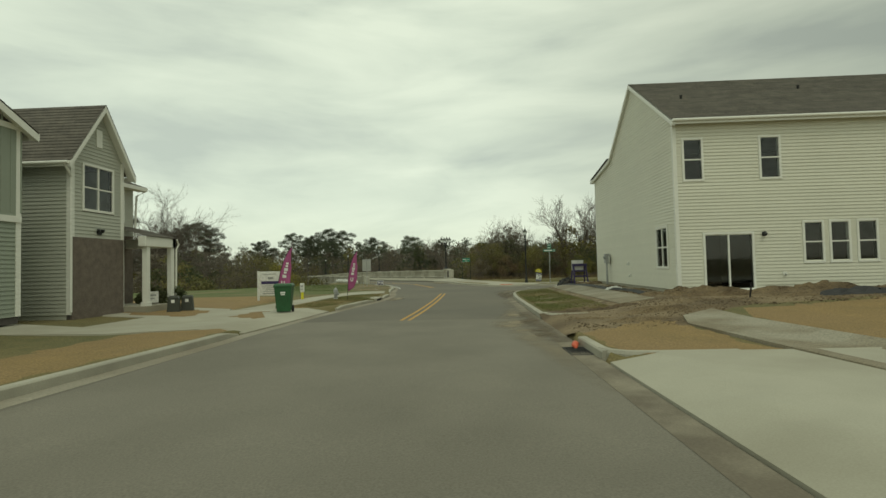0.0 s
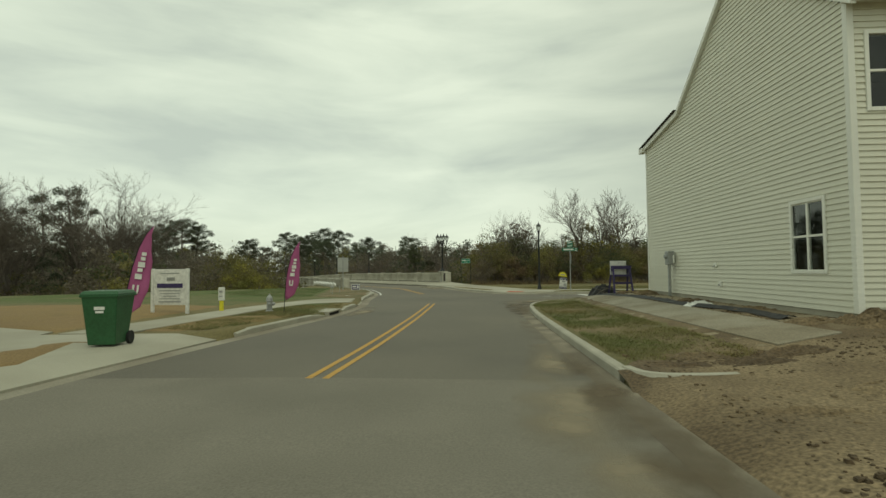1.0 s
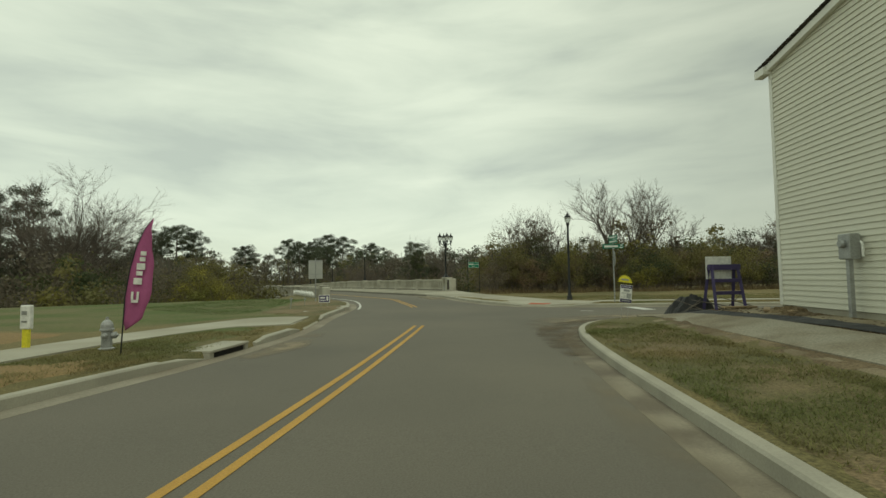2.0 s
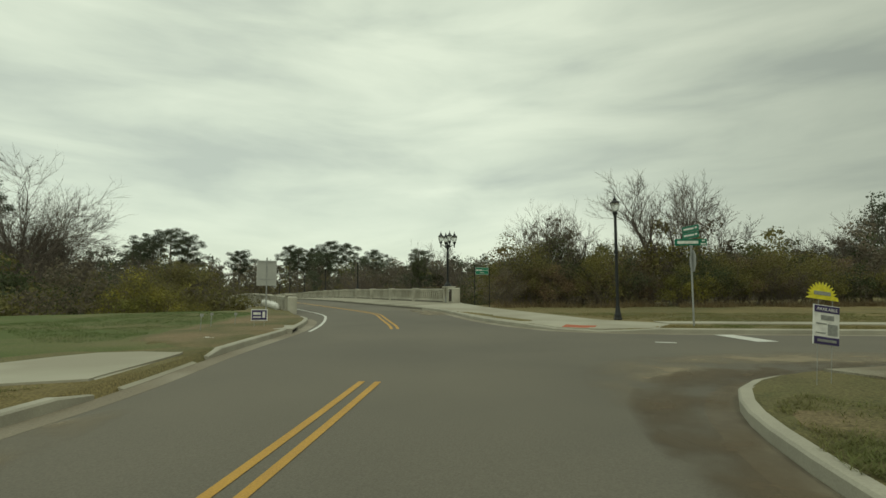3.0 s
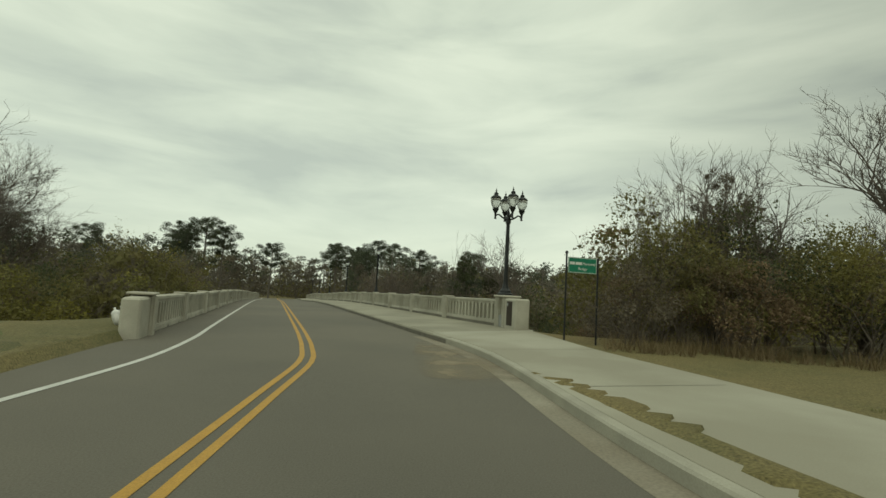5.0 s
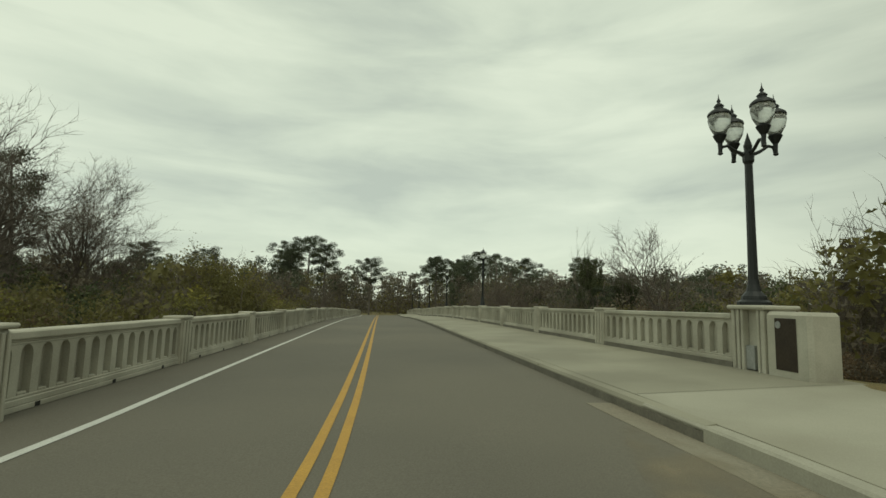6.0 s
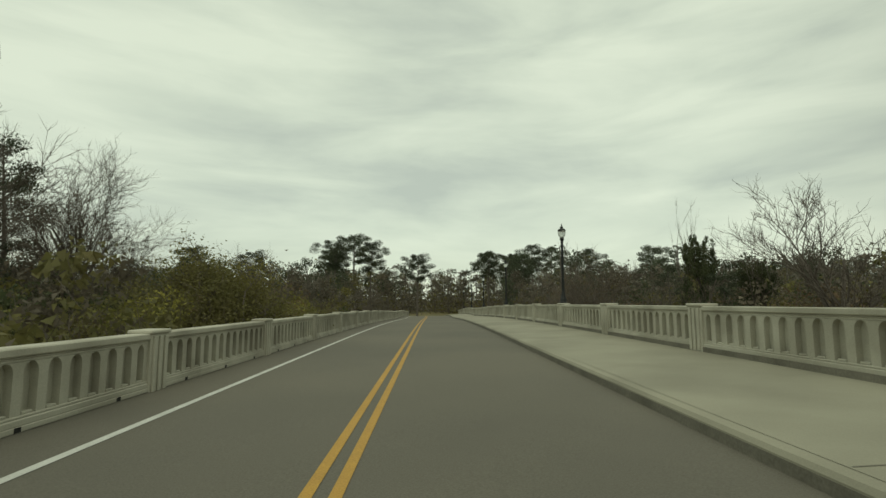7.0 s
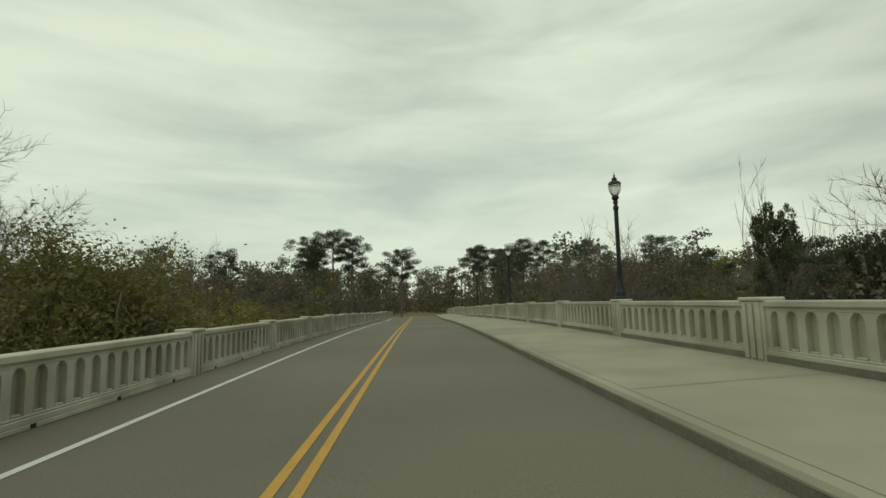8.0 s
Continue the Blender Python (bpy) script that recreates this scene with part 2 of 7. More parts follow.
def box(bm, x0, x1, y0, y1, z0, z1, bevel=0.0):
    r = bmesh.ops.create_cube(bm, size=1.0)
    bmesh.ops.scale(bm, vec=(x1 - x0, y1 - y0, z1 - z0), verts=r["verts"])
    bmesh.ops.translate(bm, vec=((x0 + x1) / 2, (y0 + y1) / 2, (z0 + z1) / 2), verts=r["verts"])
    if bevel:
        es = {e for v in r["verts"] for e in v.link_edges}
        bmesh.ops.bevel(bm, geom=list(es), offset=bevel, segments=1, affect="EDGES")
    return bm


def boxes(*specs, bevel=0.0):
    bm = bmesh.new()
    for sp in specs:
        box(bm, *sp, bevel=bevel)
    return bm


def lathe(profile, sides=14, bm=None, at=(0, 0, 0), flute=0.0):
    bm = bm or bmesh.new()
    rings = []
    for r, z in profile:
        ring = []
        for k in range(sides):
            a = 2 * math.pi * k / sides
            rr = max(r, 0.0005) * (1 - (flute if k % 2 else 0))
            ring.append(bm.verts.new((at[0] + rr * math.cos(a), at[1] + rr * math.sin(a), at[2] + z)))
        rings.append(ring)
    for a, b in zip(rings, rings[1:]):
        for k in range(sides):
            bm.faces.new((a[k], a[(k + 1) % sides], b[(k + 1) % sides], b[k]))
    bm.faces.new(rings[0][::-1])
    bm.faces.new(rings[-1])
    return bm


def tube(points, radii, sides=5, bm=None):
    bm = bm or bmesh.new()
    pts = [Vector(p) for p in points]
    if not isinstance(radii, (list, tuple)):
        radii = [radii] * len(pts)
    rings = []
    for i, p in enumerate(pts):
        d = (pts[min(i + 1, len(pts) - 1)] - pts[max(i - 1, 0)]).normalized()
        u = d.cross(Vector((0.13, 0.31, 0.94)) if abs(d.z) < 0.9 else Vector((1, 0.1, 0))).normalized()
        v = d.cross(u)
        rings.append([bm.verts.new(p + radii[i] * (math.cos(2 * math.pi * k / sides) * u + math.sin(2 * math.pi * k / sides) * v)) for k in range(sides)])
    for a, b in zip(rings, rings[1:]):
        for k in range(sides):
            bm.faces.new((a[k], a[(k + 1) % sides], b[(k + 1) % sides], b[k]))
    bm.faces.new(rings[0][::-1])
    bm.faces.new(rings[-1])
    return bm


def prism(outline, z0, z1, bm=None):
    """An upright prism over a plan outline; z0 and z1 may be functions of x, y."""
    bm = bm or bmesh.new()
    f0 = z0 if callable(z0) else (lambda x, y: z0)
    f1 = z1 if callable(z1) else (lambda x, y: z1)
    lo = [bm.verts.new((x, y, f0(x, y))) for x, y in outline]
    hi = [bm.verts.new((x, y, f1(x, y))) for x, y in outline]
    n = len(outline)
    for k in range(n):
        bm.faces.new((lo[k], lo[(k + 1) % n], hi[(k + 1) % n], hi[k]))
    bm.faces.new(hi)
    bm.faces.new(lo[::-1])
    return bm


def text_mesh(name, words, size, mat, parent, m, label=""):
    cu = bpy.data.curves.new(name, "FONT")
    cu.body, cu.size, cu.align_x, cu.align_y, cu.extrude = words, size, "CENTER", "CENTER", 0.002
    tmp = bpy.data.objects.new(name, cu)
    me = bpy.data.meshes.new_from_object(tmp)
    bpy.data.objects.remove(tmp)
    me.materials.append(mat)
    ob = new(name, me)
    ob.parent = parent
    ob.matrix_basis = m
    if label:
        ob["label"] = label
    return ob


def smoothstep(a, b, v):
    k = min(1.0, max(0.0, (v - a) / (b - a)))
    return k * k * (3 - 2 * k)


# ---- plan: the bridge runs along AX, across it AN points to the footway side ----
AX, AN = Vector((-0.5045, 0.8634)), Vector((0.8634, 0.5045))


def along(x, y):
    return x * AX.x + y * AX.y


def across(x, y):
    return x * AN.x + y * AN.y


def at_bridge(s, n):
    return (s * AX.x + n * AN.x, s * AX.y + n * AN.y)


def crest(s):
    """The bridge's gentle fall past its crown."""
    k = max(0.0, s - 72)
    if k < 50:
        return -0.45 * (k / 38) ** 2
    base = -0.45 * (50 / 38) ** 2
    return base - (3.0 + base) * smoothstep(50, 130, k) if k < 130 else -3.0


def road_z(x, y):
    f = float(np.interp(y, [-80, -30, -5, 14, 24, 30], [1.4, 0.9, 0.47, 0.13, 0.03, 0.0]))
    k = smoothstep(40, 50, along(x, y))
    if k <= 0:
        return f
    return f * (1 - k) + k * (-0.01 - 0.007 * (min(110, along(x, y)) - 50) + 0.010 * (min(29.5, max(17.5, across(x, y))) - 21.95) + crest(along(x, y)))


def spline(pts, step=0.6):
    """Smooth line through points of the plan."""
    p = [Vector(q) for q in pts]
    out = []
    for i in range(len(p) - 1):
        a, b, c, d = p[max(i - 1, 0)], p[i], p[i + 1], p[min(i + 2, len(p) - 1)]
        n = max(1, min(60, int((c - b).length / step)))
        for k in range(n):
            t = k / n
            out.append(0.5 * ((2 * b) + (c - a) * t + (2 * a - 5 * b + 4 * c - d) * t * t + (3 * b - a - 3 * c + d) * t ** 3))
    out.append(p[-1])
    return [(v.x, v.y) for v in out]


def offset_line(pts, dist):
    """The line shifted to its left by dist."""
    out = []
    for i, p in enumerate(pts):
        a, b = pts[max(i - 1, 0)], pts[min(i + 1, len(pts) - 1)]
        d = Vector((b[0] - a[0], b[1] - a[1])).normalized()
        out.append((p[0] - d.y * dist, p[1] + d.x * dist))
    return out


KERB_L = spline([(-4.62, -70), (-4.62, -20), (-4.6, 7), (-4.66, 11.3), (-4.6, 15), (-4.4, 18), (-4.17, 20.2), (-3.95, 22.7), (-3.68, 25.3), (-3.62, 28),
                 (-3.78, 31), (-4.25, 34), (-4.5, 36), (-4.85, 39.5), (-5.3, 42), (-6.1, 44.7), (-6.8, 46.0)])
KERB_R = spline([(3.45, -70), (3.45, -10), (3.5, 7), (3.6, 14.6), (3.68, 20), (3.8, 25), (4.05, 28.4), (4.5, 30.4), (5.3, 31.7), (6.9, 32.6), (8.8, 33.3),
                 (13, 33.7), (30, 33.9), (140, 34)])
KERB_FAR = spline([(140, 40.3), (30, 40.35), (10, 40.38), (7, 40.45), (5.2, 40.68), (3.8, 41.3), (2.7, 42.7), (1.25, 45.7), (-0.5, 50.9), (-1.6, 53.4),
                   at_bridge(50, 25.58), at_bridge(55, 25.6), at_bridge(70, 25.6), at_bridge(100, 25.6), at_bridge(130, 25.6), at_bridge(180, 25.6)], 1.0)
EDGE_L = spline([(-6.8, 46.0), (-7.9, 48.2), (-9.0, 50.4), at_bridge(50.5, 17.85), at_bridge(58, 17.8), at_bridge(70, 17.8), at_bridge(100, 17.8),
                 at_bridge(130, 17.8), at_bridge(180, 17.8)], 1.0)
ROAD_OUTLINE = KERB_L + EDGE_L[1:] + KERB_FAR[::-1] + KERB_R[::-1]


def inside(x, y, poly):
    hit = False
    j = len(poly) - 1
    for i in range(len(poly)):
        xi, yi = poly[i]
        xj, yj = poly[j]
        if (yi > y) != (yj > y) and x < (xj - xi) * (y - yi) / (yj - yi) + xi:
            hit = not hit
        j = i
    return hit


def sheet(name, outline, zf, mat, spacing=1.0, lines=(), kind="structure", label="", skirt=0.0, category=""):
    """A fitted surface over a plan outline, with inner points so that it follows the height zf."""
    from mathutils.geometry import delaunay_2d_cdt
    pts = [Vector(p) for p in outline]
    edges = [(i, (i + 1) % len(pts)) for i in range(len(pts))]
    xs, ys = [p[0] for p in outline], [p[1] for p in outline]
    y = min(ys) + spacing / 2
    row = 0
    while y < max(ys):
        x = min(xs) + spacing / 2 * (1 + row % 2)
        while x < max(xs):
            if inside(x, y, outline):
                pts.append(Vector((x, y)))
            x += spacing
        y += spacing
        row += 1
    v, e, f, *_ = delaunay_2d_cdt(pts, edges, [], 1, 1e-4)
    verts = [(p.x, p.y, zf(p.x, p.y)) for p in v]
    faces = [q if (v[q[1]] - v[q[0]]).cross(v[q[2]] - v[q[0]]) > 0 else q[::-1] for q in f]
    if skirt:
        o, n = len(verts), len(outline)
        verts += [(x, y, zf(x, y)) for x, y in outline] + [(x, y, zf(x, y) - skirt) for x, y in outline]
        faces += [(o + i, o + (i + 1) % n, o + n + (i + 1) % n, o + n + i) for i in range(n)]
    ob = raw(name, verts, faces, mat, smooth=not skirt)
    return tagged(ob, label, category, "", kind)


def sweep(line, profile, zf, bm=None, gaps=(), taper=0.0):
    """Sweeps a profile (sideways to the left, up) along a line of the plan, leaving out stretches of y given in gaps."""
    bm = bm or bmesh.new()
    cols = [offset_line(line, d) for d, h in profile]
    prev = None
    for i in range(len(line)):
        if any(a < line[i][1] < b and abs(line[i][0]) < 6 for a, b in gaps):
            if prev:
                bm.faces.new(prev)
            prev = None
            continue
        near = min([abs(line[i][1] - e) for g in gaps for e in g if abs(line[i][0]) < 6], default=9.0)
        low = 0.15 + 0.85 * min(1.0, near / taper) if taper else 1.0
        ring = [bm.verts.new((cols[k][i][0], cols[k][i][1], zf(*line[i]) + profile[k][1] * (low if profile[k][1] > 0 else 1))) for k in range(len(profile))]
        if prev:
            for k in range(len(profile)):
                bm.faces.new((prev[k], prev[(k + 1) % len(profile)], ring[(k + 1) % len(profile)], ring[k]))
        else:
            bm.faces.new(ring[::-1])
        prev = ring
    if prev:
        bm.faces.new(prev)
    return bm


# ---- road ----
road = sheet("road", ROAD_OUTLINE, road_z, M_ASPHALT, 1.2, label="worn grey asphalt two-lane road with faint patches", category="road")


def ribbon(name, line, width, mat, label, lift=0.006):
    a, b = offset_line(line, width / 2), offset_line(line, -width / 2)
    verts = []
    for p, q in zip(a, b):
        verts += [(p[0], p[1], road_z(*p) + lift), (q[0], q[1], road_z(*q) + lift)]
    faces = [(2 * i, 2 * i + 1, 2 * i + 3, 2 * i + 2) for i in range(len(line) - 1)]
    return tagged(raw(name, verts, faces, mat), label, "road marking", "", "structure")


YEL_A = spline([(-0.74, 14.66), (-0.56, 18.5), (-0.42, 24), (-0.36, 28.5), (-0.34, 31.9)])
YEL_B = spline([(-1.72, 41.4), (-2.1, 42.95), (-2.6, 44.6), at_bridge(42.3, 20.85), at_bridge(45.3, 21.55), at_bridge(47.5, 21.72), at_bridge(50, 21.79), at_bridge(55, 21.82), at_bridge(75, 21.82), at_bridge(100, 21.82),
                at_bridge(130, 21.82), at_bridge(180, 21.82)])
for line, gap in ((YEL_A, 0.13), (YEL_B, 0.115)):
    for side in (gap, -gap):
        ribbon("lane_line", offset_line(line, side), 0.105, M_YELLOW, "solid yellow painted centre line, one of a pair")
ribbon("edge_line", spline([(-4.38, 40.2), (-4.68, 41.8), (-5.05, 43.4), (-5.75, 45.9), at_bridge(45.8, 18.85), at_bridge(49.5, 19.07), at_bridge(53, 19.06), at_bridge(60, 19.05), at_bridge(75, 19.06),
                            at_bridge(100, 19.06), at_bridge(180, 19.06)]), 0.12, M_WHITE_LINE, "solid white painted edge line beside the parapet")
ribbon("stop_line", [(8.75, 40.1), (9.05, 38.2)], 0.6, M_WHITE_LINE, "broad white stop line across the side street")
ribbon("lane_dash", [(6.0, 37.9), (6.5, 37.75)], 0.2, M_WHITE_LINE, "short worn white paint dash on the asphalt")

older = [(-4.2, -70), (3.05, -70), (3.1, 8), (3.2, 14.55), (-1.0, 14.75), (-4.25, 14.6)]
sheet("asphalt_patch", older, lambda x, y: road_z(x, y) + 0.004, M_ASPHALT_OLD, 1.2, label="older paler asphalt stretch with dark stains", category="road")


def dust_material(name, colour):
    """A thin film of sand or mud that thins out towards its edge and in patches."""
    m = bpy.data.materials.new(name)
    m.use_nodes = True
    nodes, links = m.node_tree.nodes, m.node_tree.links
    b = nodes["Principled BSDF"]
    b.inputs["Base Color"].default_value, b.inputs["Roughness"].default_value = (*colour, 1), 0.95
    pos, n1, att = nodes.new("ShaderNodeNewGeometry"), nodes.new("ShaderNodeTexNoise"), nodes.new("ShaderNodeAttribute")
    n1.inputs["Scale"].default_value, n1.inputs["Detail"].default_value = 0.9, 8
    att.attribute_name = "cover"
    links.new(pos.outputs["Position"], n1.inputs["Vector"])
    mr, mul = nodes.new("ShaderNodeMapRange"), nodes.new("ShaderNodeMath")
    mr.inputs[1].default_value, mr.inputs[2].default_value, mr.inputs[3].default_value, mr.inputs[4].default_value = 0.38, 0.66, 0.05, 0.85
    mul.operation = "MULTIPLY"
    links.new(n1.outputs[0], mr.inputs[0])
    links.new(mr.outputs[0], mul.inputs[0])
    links.new(att.outputs["Fac"], mul.inputs[1])
    links.new(mul.outputs[0], b.inputs["Alpha"])
    return m


M_DUST = dust_material("thin_sand_film", (0.30, 0.25, 0.17))
M_MUD_FILM = dust_material("thin_mud_film", (0.125, 0.095, 0.058))


def stain(outline, label, fade=0.6, mat=None, lift=0.009):
    ring = spline(outline + outline[:1], 0.4)[:-1]
    ob = sheet("road_stain", ring, lambda x, y: road_z(x, y) + lift, mat or M_DUST, 0.3, label=label, category="road stain")
    att = ob.data.attributes.new("cover", "FLOAT", "POINT")
    for v in ob.data.vertices:
        att.data[v.index].value = smoothstep(0, fade, min(math.hypot(v.co.x - a, v.co.y - b) for a, b in ring))


stain([(3.2, 2), (2.5, 8), (1.9, 12), (2.2, 15), (2.7, 18), (3.0, 23), (3.5, 26), (3.45, 14)], "sand washed out along the road's edge")
stain([(3.6, 28.6), (2.9, 31.5), (3.6, 34.2), (6.5, 36.0), (10.5, 36.2), (12, 34.2), (8.6, 33.4), (5.6, 32.3), (4.3, 30.6)], "sand washed out at the street corner", 1.1)
stain([(0.0, 50.0), (-1.6, 49.2), (-2.7, 52.0), (-3.4, 55.5), (-2.2, 54.2), (-0.8, 51.6)], "pale sandy film beside the footway kerb", 0.4)
stain([(3.2, 25.5), (3.0, 28.5), (3.4, 31.2), (4.6, 33.0), (6.8, 34.3), (9.4, 34.6), (9.0, 33.4), (6.9, 32.55), (5.35, 31.65), (4.55, 30.35), (4.1, 28.4), (3.78, 25.5)], "dark mud washed over the gutter at the corner", 0.25, M_MUD_FILM, 0.014)
stain([(3.0, 9.0), (2.75, 11.5), (2.9, 14.5), (3.2, 17.0), (3.62, 17.0), (3.58, 14.5), (3.52, 9.0)], "brown mud tracked out of the building plot", 0.25, M_MUD_FILM, 0.014)
stain([(-2.9, 25.0), (-2.3, 27.0), (-2.8, 30), (-3.3, 29), (-3.3, 26)], "pale silt below the kerb inlet", 0.4)

# kerbs with their gutter pans; the gutter lies on the road side
KERB_PROFILE_L = [(0.0, -0.2), (0.0, 0.13), (0.025, 0.155), (0.16, 0.16), (0.16, -0.2)]
KERB_PROFILE_R = [(0.0, -0.2), (0.0, 0.13), (-0.025, 0.155), (-0.16, 0.16), (-0.16, -0.2)]
tagged(bm_object("kerb", sweep(KERB_L, KERB_PROFILE_L, road_z, gaps=((11.5, 19.0), (25.3, 26.9), (30.7, 33.7)), taper=0.9), M_KERB),
       "cast concrete kerb broken by a driveway and an inlet", "kerb", "kerbs", "structure")
tagged(bm_object("kerb", sweep(KERB_R, KERB_PROFILE_R, road_z, gaps=((1.5, 6.7), (9.3, 14.5))), M_KERB),
       "stained concrete kerb round the grass island", "kerb", "kerbs", "structure")
far_a = [p for p in KERB_FAR]
tagged(bm_object("kerb", sweep([p for p in far_a if along(*p) < 50.2 or p[0] > -2], KERB_PROFILE_R, lambda x, y: road_z(x, y) + 0.025 * smoothstep(44, 52, along(x, y)) - 0.11 * smoothstep(1.35, 0.6, math.hypot(x - 4.6, y - 40.95))), M_KERB),
       "concrete kerb along the bridge footway and side street", "kerb", "kerbs", "structure")
bridge_kerb = [p for p in far_a if along(*p) > 48.6 and p[0] < -1]
tagged(bm_object("kerb", sweep(bridge_kerb, [(0.0, -0.2), (0.0, 0.13), (-0.03, 0.175), (-0.16, 0.194), (-0.16, -0.2)], road_z), M_DECK),
       "worn concrete kerb of the bridge footway", "kerb", "kerbs", "structure")
# thin darker strip over the lower part of the kerb's road side
tagged(bm_object("kerb_face", sweep(bridge_kerb, [(0.004, -0.1), (0.004, 0.112), (-0.004, 0.112), (-0.004, -0.1)], road_z), M_KERB_DARK),
       "darker lower face of the bridge kerb", "kerb", "kerbs", "structure")
tagged(bm_object("kerb", sweep(spline([(3.66, 14.75), (3.75, 14.35), (4.05, 14.12), (4.6, 14.1), (5.3, 14.2)], 0.15), [(0.0, -0.2), (0.0, 0.08), (0.03, 0.13), (0.15, 0.13), (0.17, 0.08), (0.17, -0.2)], lambda x, y: road_z(x, y) + 0.05), M_KERB),
       "chipped concrete kerb return at the end of the grass island", "kerb", "kerbs", "structure")
tagged(bm_object("kerb", sweep(spline([(5.6, 6.7), (4.9, 6.68), (4.2, 6.7), (3.8, 6.78), (3.58, 6.98), (3.5, 7.3)], 0.15), [(0.0, -0.2), (0.0, 0.1), (-0.03, 0.15), (-0.15, 0.15), (-0.17, 0.1), (-0.17, -0.2)], lambda x, y: road_z(x, y) + 0.02), M_KERB),
       "rounded concrete kerb return beside the driveway apron", "kerb", "kerbs", "structure")
DROP_L = [(0.0, -0.2), (0.0, 0.012), (0.45, 0.165), (0.45, -0.2)]
for line, profile, lo, hi, mat in ((KERB_L, DROP_L, 30.5, 33.9, M_CONCRETE),):
    tagged(bm_object("kerb_ramp", sweep([p for p in line if lo < p[1] < hi and abs(p[0]) < 6], profile, road_z), mat), "dropped kerb ramp at the road's edge", "kerb", "kerbs", "structure")
GUT_L = [(0.004, 0.005), (-0.38, 0.003), (-0.38, -0.15), (0.004, -0.15)]
GUT_R = [(-0.004, 0.005), (0.38, 0.003), (0.38, -0.15), (-0.004, -0.15)]
tagged(bm_object("gutter", sweep(KERB_L, GUT_L, road_z), M_GUTTER), "pale concrete gutter strip along the kerb", "gutter", "gutters", "structure")
tagged(bm_object("gutter", sweep(KERB_R, GUT_R, road_z), M_GUTTER_DIRTY), "sand-stained concrete gutter strip along the kerb", "gutter", "gutters", "structure")
tagged(bm_object("gutter", sweep([p for p in KERB_FAR if p[1] < 57 and p[0] > -4], GUT_R, road_z), M_GUTTER), "concrete gutter strip before the bridge", "gutter", "gutters", "structure")


# ---- ground: one sheet to the horizon ----
def ground_z(x, y):
    s, n = along(x, y), across(x, y)
    z = road_z(x, min(y, 42)) + 0.15
    # building plot on the right
    plot = smoothstep(4.6, 8.8, x) * (1 - smoothstep(29.5, 33.5, y)) * smoothstep(6, 14, y)
    z += plot * (0.60 - z)
    if x > 9.4 and y < 16:
        z += smoothstep(9.4, 14, x) * 0.1
    z += smoothstep(-8, -13, x) * (1 - smoothstep(26, 36, y)) * 0.12
    # aprons that slope down to the gutter
    if 3.0 < x < 4.3 and (1.4 < y < 6.75 or 9.5 < y < 14.6):
        fade = 1.0 if y < 9 else smoothstep(9.5, 10.3, y) * (1 - smoothstep(13.9, 14.6, y))
        z -= 0.165 * fade * (1 - min(1.0, max(0.0, (x - 3.5) / 0.65)))
    if -5.5 < x < -4.0 and 11.5 < y < 18.9:
        z -= 0.165 * (1 - min(1.0, max(0.0, (-4.62 + 0.22 * smoothstep(14, 19.5, y) - x) / 0.65)))
    z -= 0.13 * smoothstep(2.0, 0.6, math.hypot(x - 4.5, y - 41.0))
    # the creek valley under the bridge
    dip = smoothstep(50, 62, s) * (1 - smoothstep(165, 185, s))
    edge = smoothstep(0.0, 7.0, max(17.2 - n, n - 30.0)) if s < 60 else 1.0
    near = smoothstep(58, 66, s)
    z_far = -3.6 - 0.6 * smoothstep(75, 110, s)
    k = dip * max(edge, near)
    z += k * (z_far - z)
    if s > 165:
        z += smoothstep(165, 185, s) * (-3.25 - z)
    if s > 40:
        z += 0.12 * math.sin(x * 0.9) * math.sin(y * 0.7) * k
    return z


def build_ground():
    from mathutils.geometry import delaunay_2d_cdt
    front = ROAD_OUTLINE
    back = (offset_line(KERB_L, 0.13) + offset_line(EDGE_L, 0.25)[1:] + offset_line(KERB_FAR, -0.13)[::-1] + offset_line(KERB_R, -0.13)[::-1])
    pts, edges = [], []
    for loop in (front, back):
        o = len(pts)
        pts += [Vector(p) for p in loop]
        edges += [(o + i, o + (i + 1) % len(loop)) for i in range(len(loop))]
    nf, nb = len(front), len(back)
    rng = random.Random(3)
    for spacing, x0, x1, y0, y1 in ((1.0, -16, 20, -12, 62), (3.0, -60, 60, -60, 120), (12.0, -260, 260, -150, 330), (60, -1500, 1500, -1200, 1800)):
        x = x0
        while x <= x1:
            y = y0
            while y <= y1:
                pts.append(Vector((x + rng.uniform(-0.3, 0.3) * spacing, y + rng.uniform(-0.3, 0.3) * spacing)))
                y += spacing
            x += spacing
    v, e, f, ov, oe, of = delaunay_2d_cdt(pts, edges, [], 0, 1e-4)
    verts = []
    for i, p in enumerate(v):
        src = ov[i]
        if any(q < nf for q in src):
            z = road_z(p.x, p.y) - 0.18
        elif any(nf <= q < nf + nb for q in src):
            z = ground_z(p.x, p.y) if along(p.x, p.y) < 50 else min(ground_z(p.x, p.y), road_z(p.x, p.y) + 0.13)
        elif inside(p.x, p.y, front):
            z = min(road_z(p.x, p.y) - 0.3, ground_z(p.x, p.y) - 0.3)
        else:
            z = ground_z(p.x, p.y)
        verts.append((p.x, p.y, z))
    faces = [q if (v[q[1]] - v[q[0]]).cross(v[q[2]] - v[q[0]]) > 0 else q[::-1] for q in f]
    ob = raw("ground", verts, faces, M_GRASS, smooth=True)
    tagged(ob, "rough winter grass, olive and tan, reaching the woods", "ground", "", "structure")


build_ground()


